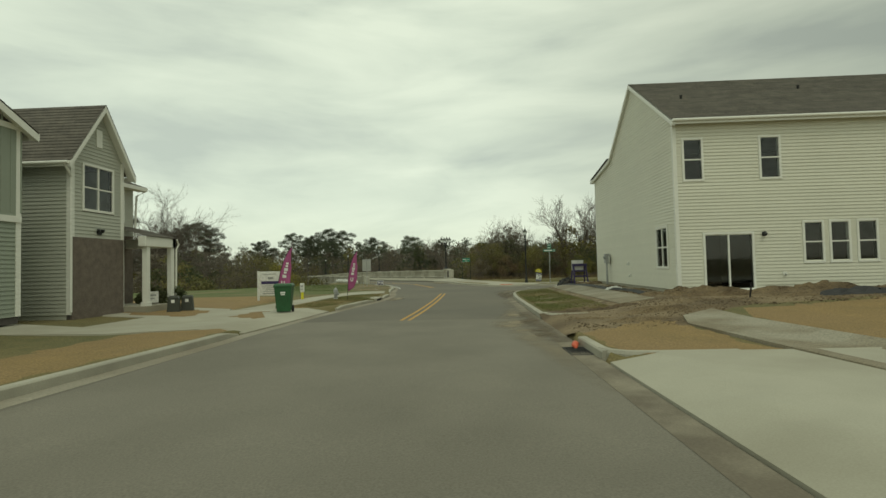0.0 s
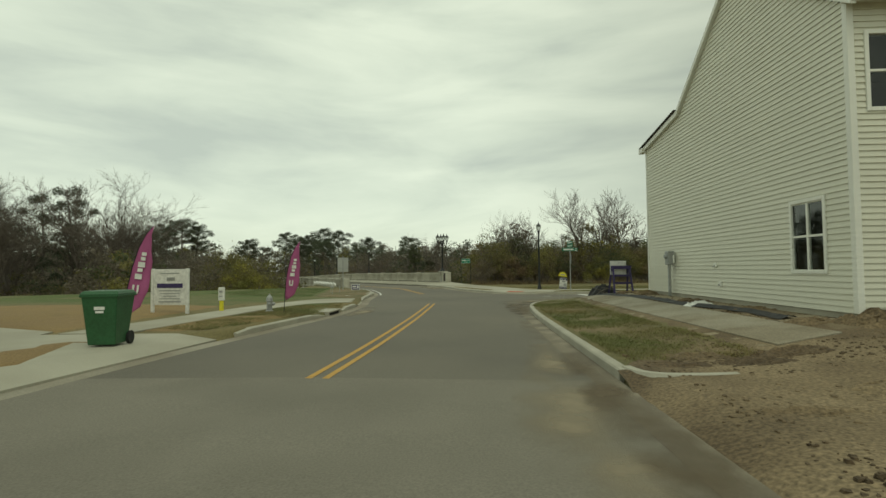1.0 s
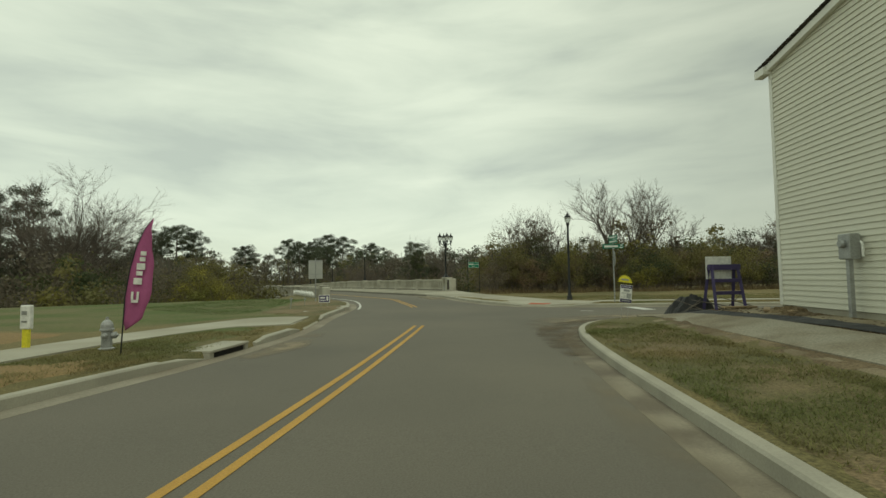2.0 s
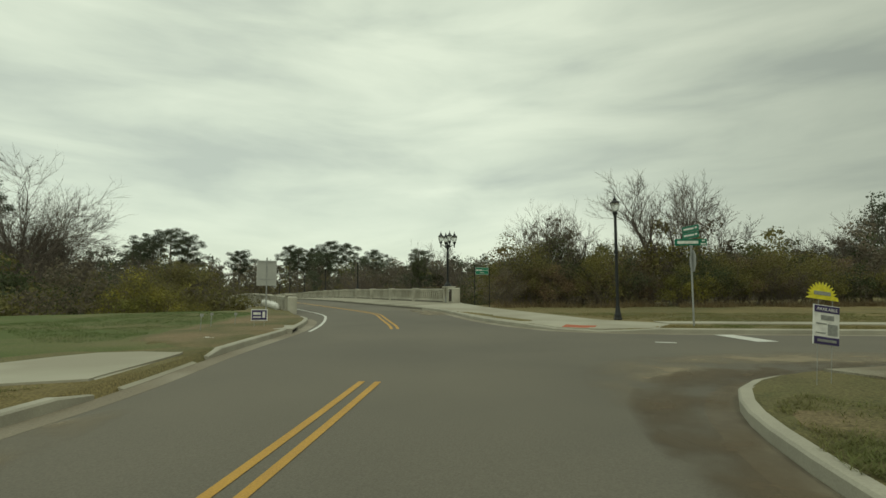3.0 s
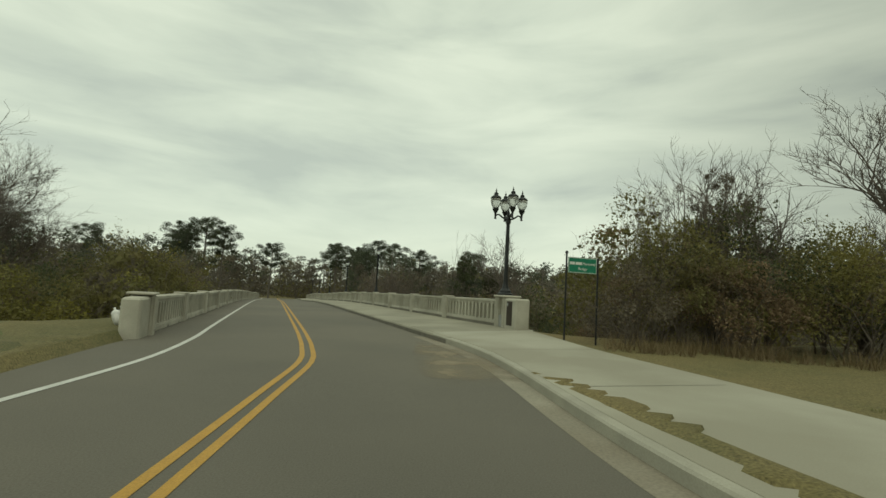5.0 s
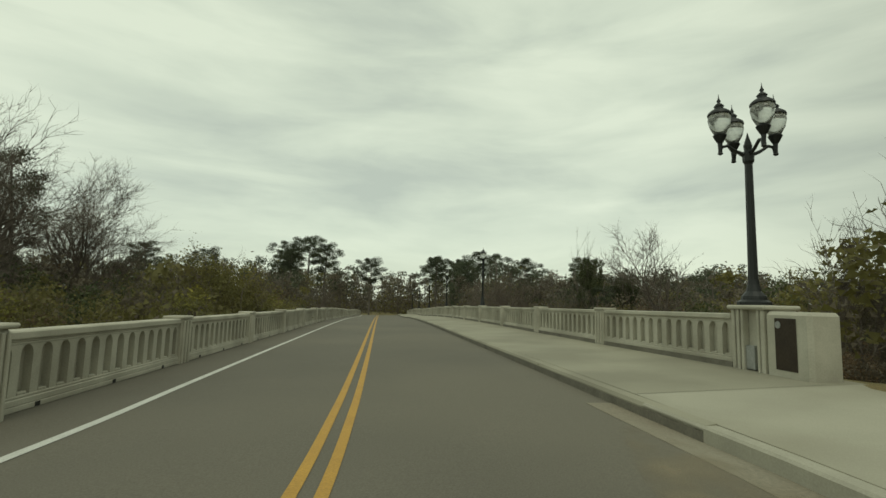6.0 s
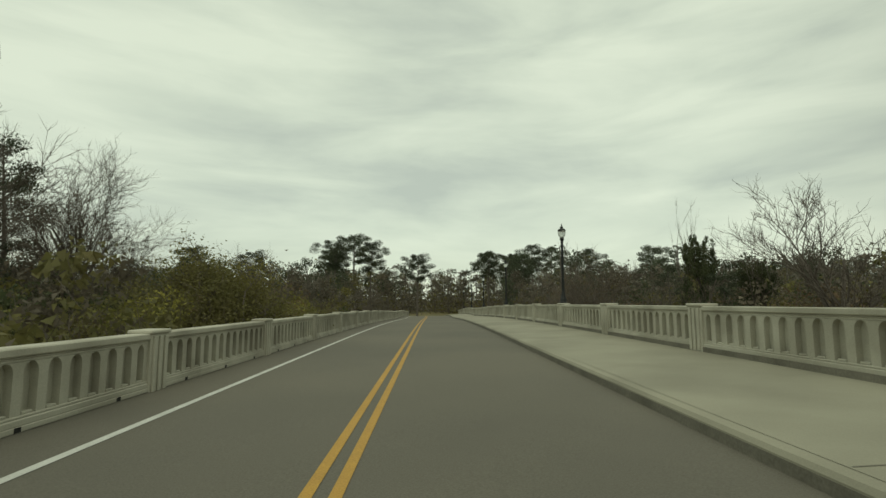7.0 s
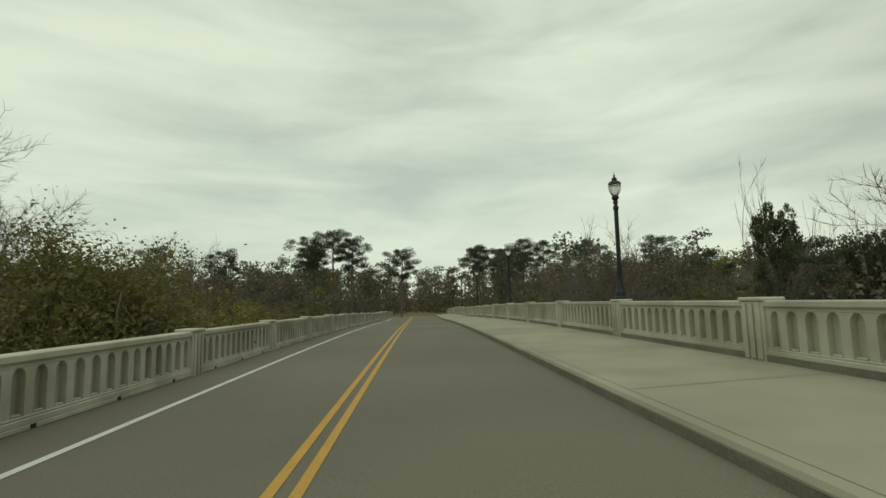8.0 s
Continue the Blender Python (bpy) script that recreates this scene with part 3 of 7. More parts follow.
def ragged(outline, step=0.4, rough=0.07):
    """The outline broken up into short uneven runs, as turf and soil end."""
    out = []
    for (x0, y0), (x1, y1) in zip(outline, outline[1:] + outline[:1]):
        length = math.hypot(x1 - x0, y1 - y0)
        n = max(1, min(60, int(length / step)))
        for k in range(n):
            x, y = x0 + (x1 - x0) * k / n, y0 + (y1 - y0) * k / n
            w = rough * (noise.noise((x * 1.1, y * 1.1, 3.0)) + 0.7 * noise.noise((x * 3.3, y * 3.3, 8.0)))
            out.append((x - (y1 - y0) / max(length, 1e-6) * w, y + (x1 - x0) / max(length, 1e-6) * w))
    return out


def patch(name, outline, mat, label, category, lift=0.012, spacing=0.6):
    ring = ragged(outline)
    rim = {(round(x, 3), round(y, 3)) for x, y in ring}
    ob = sheet(name, ring, lambda x, y: ground_z(x, y) + lift, mat, spacing, label=label, category=category)
    for v in ob.data.vertices:
        if (round(v.co.x, 3), round(v.co.y, 3)) in rim:
            v.co.z -= lift + 0.012
    return ob


def slab(name, outline, mat, label, lift=0.03, spacing=0.8, category="pavement", skirt=0.12):
    """A paving slab that lies on the ground, with visible edges."""
    return sheet(name, outline, lambda x, y: ground_z(x, y) + lift, mat, spacing, label=label, category=category, skirt=skirt)

# ---- lawns, soil and pavements ----
patch("lawn", spline([(-5.0, 24.5), (-4.3, 26), (-4.5, 31.0), (-7, 30.6), (-9, 28.4), (-14, 28.6), (-40, 31), (-70, 46), (-32, 60), (-19, 56), (-12, 50.6), (-9.6, 48.8), (-7.6, 46.3),
                       (-5.9, 41.0), (-5.4, 37.5), (-5.2, 34.6), (-7.2, 33.4), (-9, 30), (-6, 26), (-5.0, 24.5)], 2.0)[:-1], M_GREEN, "mown green winter lawn beside the road", "lawn", 0.02, 1.5)
patch("lawn", spline([(-5.35, 34.8), (-7.4, 35.6), (-8.3, 38.5), (-8.7, 41.5), (-9.6, 45.5), (-9.3, 48.7), (-7.5, 46.95), (-6.3, 44.75), (-5.5, 42.0), (-5.03, 39.5), (-4.68, 36.2), (-4.5, 34.8), (-5.35, 34.8)], 0.9)[:-1], M_THIN, "browned thin grass strip along the kerb", "lawn", 0.035, 0.6)
patch("lawn", [(-4.82, 0.5), (-6.6, 0.5), (-7.4, 10.6), (-6.05, 12.2), (-5.0, 11.75), (-4.8, 11.0)], M_TAN, "dormant tan lawn strip between kerb and driveway", "lawn", 0.02)
patch("lawn", [(-5.2, 19.5), (-7.3, 19.2), (-7.4, 23.6), (-5.0, 24.5), (-4.4, 23.5)], M_TAN, "dormant tan verge beside the pavement", "lawn", 0.021)
patch("lawn", [(-8.6, 19.0), (-20, 21.4), (-30, 27.0), (-14, 28.8), (-9.2, 28.4)], M_TAN, "dormant tan lawn beside the houses", "lawn", 0.022)
patch("lawn", [(3.68, 7.0), (4.2, 6.63), (6.28, 6.63), (6.29, 11.0), (6.3, 11.6), (5.9, 11.7), (4.25, 10.1), (3.72, 9.45)], M_TAN, "tan dormant lawn patch behind the kerb", "lawn", 0.02, 0.4)
patch("lawn", [(7.9, 7.0), (24, 7.0), (24, 13.2), (13, 13.3), (8.6, 12.3), (7.9, 10.5)], M_TAN, "tan dormant lawn beside the pavement", "lawn", 0.02, 0.6)
patch("lawn", spline([(3.95, 15.2), (5.9, 15.6), (6.1, 22), (6.1, 28.6), (5.4, 30.4), (4.75, 30.0), (4.3, 28.3), (4.0, 24), (3.88, 19), (3.95, 15.2)], 0.8)[:-1], M_THIN,
      "thin green grass island inside the kerb", "lawn", 0.02, 0.5)
patch("soil", spline([(3.7, 9.5), (6.3, 9.8), (8.6, 12.4), (13, 13.4), (24, 13.3), (24, 17.7), (9.4, 17.7), (9.2, 29.5), (8.7, 32.2), (7.5, 31.6), (6.3, 29.5), (6.1, 22), (5.8, 15.7), (3.8, 14.4), (3.55, 12), (3.7, 9.5)], 0.9)[:-1],
      M_DIRT, "bare churned building-site soil around the house", "soil", 0.014, 0.6)
patch("soil", spline([(3.55, 9.5), (4.3, 10.25), (6.1, 12.0), (7.2, 12.6), (6.2, 14.6), (5.0, 15.6), (4.1, 15.4), (3.58, 14.6), (3.55, 9.5)], 0.5)[:-1], M_DIRT, "brown muddy soil washed over the kerb line", "soil", 0.02, 0.4)
patch("soil", spline([(8.2, 29.8), (9.1, 29.8), (10.2, 32.4), (8.8, 33.1), (7.2, 32.5), (6.6, 31.6), (8.2, 29.8)], 0.6)[:-1], M_SAND, "pale sandy soil at the corner of the plot", "soil", 0.024, 0.4)
patch("soil", [(6.2, 15.8), (6.5, 15.8), (6.55, 30.5), (6.2, 30.2)], M_SAND, "sandy strip beside the muddy pavement", "soil", 0.03, 0.4)
patch("soil", [(7.9, 16.5), (9.25, 16.5), (9.25, 29.4), (7.9, 29.6)], M_SAND, "sandy backfill along the house foundation", "soil", 0.026, 0.5)

slab("pavement", [(6.3, -70), (7.7, -70), (7.85, 10.4), (7.8, 12.2), (6.75, 11.5), (6.3, 10.2)], M_MUDDY, "muddy pale concrete pavement slab with soil edges", 0.04)
slab("pavement", [(6.5, 15.8), (7.8, 16.2), (7.75, 29.0), (7.7, 31.6), (8.0, 32.6), (6.6, 32.2), (6.6, 30.6)], M_MUDDY, "muddy concrete pavement past the house", 0.04)
slab("driveway", [(3.5, 1.5), (3.52, 6.6), (4.4, 6.62), (6.2, 6.6), (24, 6.4), (24, 1.6)], M_CONCRETE, "pale concrete driveway apron", 0.045, 0.45, category="driveway")
slab("driveway", [(-4.66, 11.6), (-4.42, 18.8), (-6.4, 18.6), (-8.4, 18.4), (-8.6, 19.0), (-18, 21.4), (-18, 17.4), (-9.8, 15.2), (-9.6, 12.2), (-18, 14.4), (-18, 10.4), (-7.8, 10.6), (-5.8, 11.3)],
     M_CONCRETE, "pale concrete driveway and pavement before the houses", 0.04, 0.5, category="driveway")
patch("lawn", [(-7.0, 15.2), (-6.85, 17.4), (-6.33, 17.5), (-5.2, 14.3), (-5.5, 14.1)], M_TAN, "small tan lawn strip between two driveways", "lawn", 0.055, 0.4)
patch("lawn", [(-14.1, 19.6), (-8.75, 18.2), (-8.3, 15.4), (-11.1, 15.9)], M_TAN, "tan lawn patch beside the porch path", "lawn", 0.056, 0.4)
slab("pavement", spline([(-6.6, 18.7), (-6.6, 23.9), (-6.4, 27.4), (-5.6, 30.2), (-4.4, 30.75), (-4.2, 30.85), (-4.25, 31.1), (-4.55, 33.5), (-4.65, 33.75), (-4.9, 33.7), (-6.3, 33.5), (-7.2, 31.2), (-7.9, 27.5), (-8.1, 24), (-8.2, 18.7)], 0.7),
     M_CONCRETE, "pale concrete pavement curving to the kerb ramp", 0.035)
FOOT_IN = [p for p in offset_line(KERB_FAR, -0.16) if p[1] < 54.5 and p[0] < 7.2]
FOOT_OUT = spline([(-0.2, 58.0), (0.65, 56.1), (1.4, 54.5), (2.7, 52.2), (4.0, 49.5), (5.1, 46.8), (6.1, 44.4), (7.5, 43.2), (8.0, 42.4)], 0.8)


def foot_top(x, y):
    """The footway's surface: a low ramp at the corner, and a slow rise to the parapet on the bridge."""
    rise = 0.025 + 0.13 * min(1.0, max(0.0, (across(x, y) - 25.6) / 3.3))
    return road_z(x, y) + 0.165 + rise * smoothstep(44, 52, along(x, y)) - 0.09 * smoothstep(1.4, 0.3, math.hypot(x - 4.5, y - 41.0))


foot = sheet("pavement", FOOT_IN + [at_bridge(50.5, 25.76), at_bridge(50.5, 29.3)] + FOOT_OUT, foot_top, M_CONCRETE, 0.7, skirt=0.2,
             label="broad pale concrete footway leading onto the bridge", category="pavement")
deck_in = [at_bridge(s, 25.755) for s in np.arange(50.5, 180, 2.0)]
deck_out = [at_bridge(s, 29.4) for s in np.arange(50.5, 180, 2.0)]
tagged(raw("pavement", [(*p, foot_top(*p)) for p in deck_in + deck_out],
           [(i, i + len(deck_in), i + len(deck_in) + 1, i + 1) for i in range(len(deck_in) - 1)], M_DECK), "broad concrete footway on the bridge deck", "pavement", "", "structure")


def joint(a, b, label="narrow dark joint across the concrete footway"):
    """A thin groove line that follows the slab's surface."""
    d = Vector((b[0] - a[0], b[1] - a[1])).normalized()
    side, n = Vector((-d.y, d.x)) * 0.009, 8
    verts = []
    for k in range(n + 1):
        x, y = a[0] + (b[0] - a[0]) * k / n, a[1] + (b[1] - a[1]) * k / n
        verts += [(x + side.x, y + side.y, foot_top(x, y) + 0.004), (x - side.x, y - side.y, foot_top(x, y) + 0.004)]
    tagged(raw("pavement_joint", verts, [(2 * i, 2 * i + 1, 2 * i + 3, 2 * i + 2) for i in range(n)], M_KERB_DARK), label, "pavement", "", "structure")


for s_, n0_, n1_ in ((50.5, 25.76, 28.7), (46.2, 25.8, 28.6), (42.0, 25.2, 28.2), (56.4, 25.78, 28.62), (68.2, 25.78, 28.62), (80.1, 25.78, 28.62)):
    joint(at_bridge(s_, n0_), at_bridge(s_, n1_))
patch("lawn", spline([(-0.6, 51.2), (0.4, 48.9), (1.6, 45.9), (2.8, 43.4), (3.3, 43.3), (2.3, 45.9), (0.9, 49.0), (-0.6, 51.2)], 0.7)[:-1], M_GRASS, "brown grass strip between kerb and footway", "lawn", 0.055, 0.4)
slab("pavement", [(8.0, 42.4), (7.8, 43.5), (60, 43.2), (140, 43.2), (140, 42.0), (60, 42.0)], M_CONCRETE, "narrow concrete pavement along the side street", 0.03, 2.0)
tagged(bm_object("tactile_pad", prism([(4.32, 42.02), (4.8, 41.84), (5.28, 41.62), (5.06, 41.1), (4.56, 41.3), (4.08, 41.5)], lambda x, y: foot_top(x, y) - 0.05, lambda x, y: foot_top(x, y) + 0.012), M_ORANGE),
       "orange-red tactile paving pad at the kerb ramp", "tactile pad", "", "structure")
bridge_deck = bmesh.new()
for s0 in np.arange(50.0, 178, 4.0):
    q = [at_bridge(s0, 17.2), at_bridge(s0, 29.9), at_bridge(s0 + 4, 29.9), at_bridge(s0 + 4, 17.2)]
    prism(q, lambda x, y: road_z(x, y) - 0.9, lambda x, y: road_z(x, y) - 0.2, bridge_deck)
tagged(bm_object("bridge_deck", bridge_deck, M_PARAPET), "concrete bridge deck slab over the creek", "bridge", "", "structure")
tagged(raw("water", [(*at_bridge(80, -150), -4.05), (*at_bridge(80, 200), -4.05), (*at_bridge(120, 200), -4.05), (*at_bridge(120, -150), -4.05)], [(0, 1, 2, 3)], M_WATER),
       "dark still creek under the bridge", "creek", "", "structure")

# ---- parapets ----
RAIL_H, BAY = 1.05, 5.92


def frame_matrix(p, q, z0, z1):
    """Pose whose x axis runs from p to q (plan), sheared to the slope by rotation, origin at p."""
    d = Vector((q[0] - p[0], q[1] - p[1], z1 - z0)).normalized()
    up = Vector((0, 0, 1))
    side = up.cross(d).normalized()
    up = d.cross(side)
    m = Matrix((d, side, up)).transposed().to_4x4()
    m.translation = (p[0], p[1], z0)
    return m


def baluster_mesh(w, a, z0, zs, depth):
    bm = bmesh.new()
    right = [(w / 2 - a, z0), (w / 2 - a, zs)]
    for k in range(1, 7):
        t = math.pi / 2 * k / 6
        right.append((w / 2 - a * math.cos(t), zs + 1.25 * a * math.sin(t)))
    rows = [[bm.verts.new((sx * x, sy * depth / 2, z)) for sx, sy in ((1, -1), (1, 1), (-1, 1), (-1, -1))] for x, z in right]
    for lo, hi in zip(rows, rows[1:]):
        for k in range(4):
            bm.faces.new((lo[k], lo[(k + 1) % 4], hi[(k + 1) % 4], hi[k]))
    bm.faces.new(rows[0][::-1])
    bm.faces.new(rows[-1])
    bmesh.ops.recalc_face_normals(bm, faces=bm.faces)
    me = bpy.data.meshes.new("baluster")
    bm.to_mesh(me)
    bm.free()
    me.materials.append(M_PARAPET)
    return me


def parapet_panel(length, count, grimy=True):
    p = thing("balustrade", "weathered concrete balustrade bay with arched recesses", "balustrade", "balustrade bays")
    w = length / count
    part("plinth", boxes((0, length, -0.16, 0.16, 0.075, 0.165), bevel=0.015), M_PARAPET, p)
    part("sill", boxes((0, length, -0.145, 0.145, 0.165, 0.20), bevel=0.01), M_PARAPET, p)
    part("top_rail", boxes((0, length, -0.142, 0.142, 0.865, 0.90), (0, length, -0.17, 0.17, 0.90, 1.01), bevel=0.018), M_PARAPET, p)
    part("infill", boxes((0, length, -0.022, 0.022, 0.2, 0.84)), M_PARAPET, p)
    if grimy:
        part("footing", boxes((0, length, -0.172, 0.172, -0.12, 0.085)), M_KERB_DARK, p, "dark stained footing")
    else:
        part("footing", boxes((0, length, -0.172, 0.172, -0.12, 0.012)), M_KERB_DARK, p, "dark stained footing")
        part("toe", boxes((0, length, -0.168, 0.168, 0.012, 0.08), bevel=0.008), M_PARAPET, p)
        # the hole's darkness is a near-black block on the toe, no real hole
        drain = part("drain_hole", boxes((-0.05, 0.05, -0.172, -0.160, 0.014, 0.075)), M_DARK, p, "small near-black block painted as a drain hole's shade")
        drain.matrix_basis = pose(length * 0.15, 0, 0)
        for f in (0.5, 0.85):
            share("drain_hole", drain.data, p, pose(length * f, 0, 0))
    part("frieze", boxes((0, length, -0.128, 0.128, 0.84, 0.865)), M_PARAPET, p)
    me = baluster_mesh(w, w * 0.30, 0.2, 0.69, 0.25)
    for k in range(count + 1):
        x = w * k
        if k in (0, count):
            x = min(max(x, w * 0.10), length - w * 0.10)
        share("baluster", me, p, pose(x, 0, 0))
    # small blocks at the foot of each recess
    foot_me = part("foot_block", boxes((-w * 0.22, w * 0.22, -0.115, 0.115, 0.2, 0.235), bevel=0.008), M_PARAPET, p)
    foot_me.matrix_basis = pose(w * 0.5, 0, 0)
    for k in range(1, count):
        share("foot_block", foot_me.data, p, pose(w * (k + 0.5), 0, 0))
    return p


def parapet_post():
    p = thing("pilaster", "grooved concrete balustrade pilaster with a flat cap", "pilaster", "pilasters")
    part("shaft", boxes((-0.27, 0.27, -0.185, 0.185, -0.12, 1.0), bevel=0.02), M_PARAPET, p)
    rib = part("rib", boxes((-0.05, 0.05, -0.018, 0.018, 0.0, 0.96), bevel=0.01), M_PARAPET, p)
    rib.matrix_basis = pose(-0.17, -0.2, 0)
    for x, y in ((0.0, -0.2), (0.17, -0.2), (-0.17, 0.2), (0.0, 0.2), (0.17, 0.2)):
        share("rib", rib.data, p, pose(x, y, 0))
    part("cap", boxes((-0.31, 0.31, -0.22, 0.22, 1.0, 1.07), bevel=0.02), M_PARAPET, p)
    return p


def foot_z(s, side):
    return foot_top(*at_bridge(s, 28.85)) if side > 0 else road_z(*at_bridge(s, 17.8))


MASTERS = {1: parapet_panel(BAY - 0.5, 14), -1: parapet_panel(BAY - 0.5, 14, False)}
post_master = parapet_post()
LOW = Matrix.Diagonal((1, 1, 0.975, 1))
used_p, used_q = set(), False
for side, n, first, bay in ((1, 28.85, 52.03, BAY), (-1, 17.72, 49.98, 5.77)):
    for k in range(19):
        s, s2 = first + bay * k, first + bay * (k + 1)
        if side > 0 and k == 0:
            s = 52.32
        a, b = at_bridge(s, n + 0.13 * (side > 0 and k == 0)), at_bridge(s2, n)
        za, zb = foot_z(s, side), foot_z(s2, side)
        m = frame_matrix(a, b, za, zb)
        mp = m @ pose(0.25, 0, 0) @ Matrix.Diagonal(((s2 - s - 0.5) / (BAY - 0.5), 1, 0.975, 1))
        if side not in used_p:
            MASTERS[side].matrix_basis = mp
            used_p.add(side)
        else:
            copy_thing(MASTERS[side], mp).matrix_basis = mp
        if k > 0:
            if not used_q:
                post_master.matrix_basis, used_q = m @ LOW, True
            else:
                copy_thing(post_master, m @ LOW).matrix_basis = m @ LOW


def end_pier(side):
    s0, s1, n = (50.75, 52.55, 29.02) if side > 0 else (48.98, 50.28, 17.72)
    m = frame_matrix(at_bridge(s0, n), at_bridge(s1, n + (0.06 if side > 0 else 0)), foot_z(s0 + 1.2, side) - (0.0 if side > 0 else 0.02), foot_z(s1, side))
    p = thing("end_pier", "massive concrete end pier of the bridge parapet" + (" with a bronze plaque" if side > 0 else " with ribbed corners"), "pier", "end piers", m)
    w = s1 - s0
    if side > 0:
        part("end_block", boxes((0.0, 0.94, -0.28, 0.28, -0.3, 1.04), bevel=0.06), M_PARAPET, p)
        part("pedestal", boxes((0.90, w, -0.30, 0.16, -0.3, 1.1), bevel=0.02), M_PARAPET, p)
        part("cap", boxes((0.86, w + 0.04, -0.36, 0.34, 1.06, 1.14), bevel=0.025), M_PARAPET, p)
        for x, wide in ((0.95, 0.09), (1.07, 0.06), (1.47, 0.06), (1.57, 0.08), (1.69, 0.09)):
            part("rib", boxes((x, x + wide, 0.16, 0.29, -0.1, 1.06), bevel=0.012), M_PARAPET, p)
        pl = part("plaque", boxes((0.26, 0.70, 0.28, 0.296, 0.09, 0.93), bevel=0.006), M_PLAQUE, p, "dark bronze memorial plaque")
        part("emblem", lathe([(0.0, 0), (0.06, 0.0), (0.06, 0.006), (0.0, 0.006)], 16), M_GALV, pl, "pale round emblem").matrix_basis = pose(0.62, 0.297, 0.82, -90)
        part("junction_box", boxes((1.24, 1.45, 0.16, 0.26, 0.0, 0.42), bevel=0.01), M_GALV, p, "small grey metal junction box")
    else:
        part("body", boxes((0.0, 0.95, -0.24, 0.2, -0.3, 1.0), (0.95, w, -0.3, 0.26, -0.3, 1.04), bevel=0.05), M_PARAPET, p)
        part("cap", boxes((0.75, w + 0.05, -0.34, 0.3, 1.04, 1.1), bevel=0.02), M_PARAPET, p)
        part("rib", boxes(*[(x, x + 0.06, -0.33, -0.295, 0.0, 1.0) for x in (0.98, 1.08, 1.18)], bevel=0.01), M_PARAPET, p)
    return p


end_pier(1)
end_pier(-1)


# ---- street lamps ----
def globe_parts(p, x, y, z, k=1.0):
    g = lathe([(0.075 * k, 0.0), (0.11 * k, 0.05 * k), (0.16 * k, 0.15 * k), (0.185 * k, 0.27 * k), (0.175 * k, 0.36 * k)], 16, at=(x, y, z))
    part("globe", g, M_GLOBE, p, "pale ribbed lamp glass", True)
    c = lathe([(0.19 * k, 0.355 * k), (0.19 * k, 0.375 * k), (0.175 * k, 0.41 * k), (0.12 * k, 0.455 * k), (0.075 * k, 0.475 * k), (0.07 * k, 0.51 * k), (0.085 * k, 0.525 * k), (0.05 * k, 0.565 * k), (0.02 * k, 0.59 * k), (0.036 * k, 0.62 * k), (0.02 * k, 0.65 * k), (0.008, 0.69 * k), (0.003, 0.75 * k)],
              14, at=(x, y, z))
    part("finial_cap", c, M_BLACK, p, "black pointed lamp cap", True)


def street_lamp(base_z=0.0, label="black cast-iron street lamp with an acorn glass globe"):
    p = thing("street_lamp", label, "street lamp", "street lamps")
    part("base", lathe([(0.17, 0), (0.17, 0.06), (0.145, 0.09), (0.14, 0.2), (0.115, 0.28), (0.10, 0.36), (0.085, 0.5), (0.075, 0.56)], 12), M_BLACK, p)
    part("pole", lathe([(0.072, 0.5), (0.066, 1.2), (0.062, 2.6), (0.057, 3.35 + base_z), (0.075, 3.37 + base_z), (0.075, 3.4 + base_z), (0.055, 3.44 + base_z)], 16, flute=0.12), M_BLACK, p)
    part("collar", lathe([(0.05, 3.42 + base_z), (0.10, 3.5 + base_z), (0.11, 3.54 + base_z), (0.08, 3.58 + base_z)], 14), M_BLACK, p)
    part("ballast_band", lathe([(0.075, 2.66), (0.08, 2.68), (0.08, 2.74), (0.075, 2.76)], 14), M_BLACK, p)
    globe_parts(p, 0, 0, 3.57 + base_z)
    return p


lamp_ground = street_lamp(0.8, "black cast-iron street lamp standing on the grass verge")
lamp_ground.matrix_basis = pose(6.77, 44.58, ground_z(6.77, 44.58))
lamp_rail = street_lamp(-0.5, "black cast-iron street lamp on a parapet post")
for i, s in enumerate((75.71, 93.47, 111.23, 128.99, 146.75)):
    m = pose(*at_bridge(s, 28.85), foot_z(s, 1) + 1.04)
    if i == 0:
        lamp_rail.matrix_basis = m
    else:
        copy_thing(lamp_rail, m)


def cluster_lamp():
    p = thing("cluster_lamp", "black cast-iron lamp with four glass globes on the end pier", "street lamp", "street lamps")
    part("base", lathe([(0.26, 0), (0.26, 0.06), (0.2, 0.1), (0.19, 0.16), (0.12, 0.24), (0.09, 0.36), (0.08, 0.44)], 14), M_BLACK, p)
    part("pole", lathe([(0.078, 0.4), (0.07, 1.2), (0.062, 2.45), (0.09, 2.5), (0.095, 2.62), (0.06, 2.7), (0.07, 2.78), (0.02, 2.95), (0.004, 3.02)], 16, flute=0.1), M_BLACK, p)
    for k in range(4):
        a = radians(20 + 90 * k)
        ca, sa = math.cos(a), math.sin(a)
        pts = [(0.06 * ca, 0.06 * sa, 2.62), (0.2 * ca, 0.2 * sa, 2.68), (0.34 * ca, 0.34 * sa, 2.78), (0.43 * ca, 0.43 * sa, 2.76), (0.47 * ca, 0.47 * sa, 2.66)]
        part("arm", tube(pts, [0.035, 0.03, 0.028, 0.03, 0.04], 7), M_BLACK, p)
        part("cup", lathe([(0.02, -0.26), (0.045, -0.24), (0.03, -0.2), (0.04, -0.05), (0.07, 0.0), (0.115, 0.09), (0.09, 0.12)], 12, at=(0.47 * ca, 0.47 * sa, 2.87)), M_BLACK, p)
        globe_parts(p, 0.47 * ca, 0.47 * sa, 2.97, 1.0)
    return p


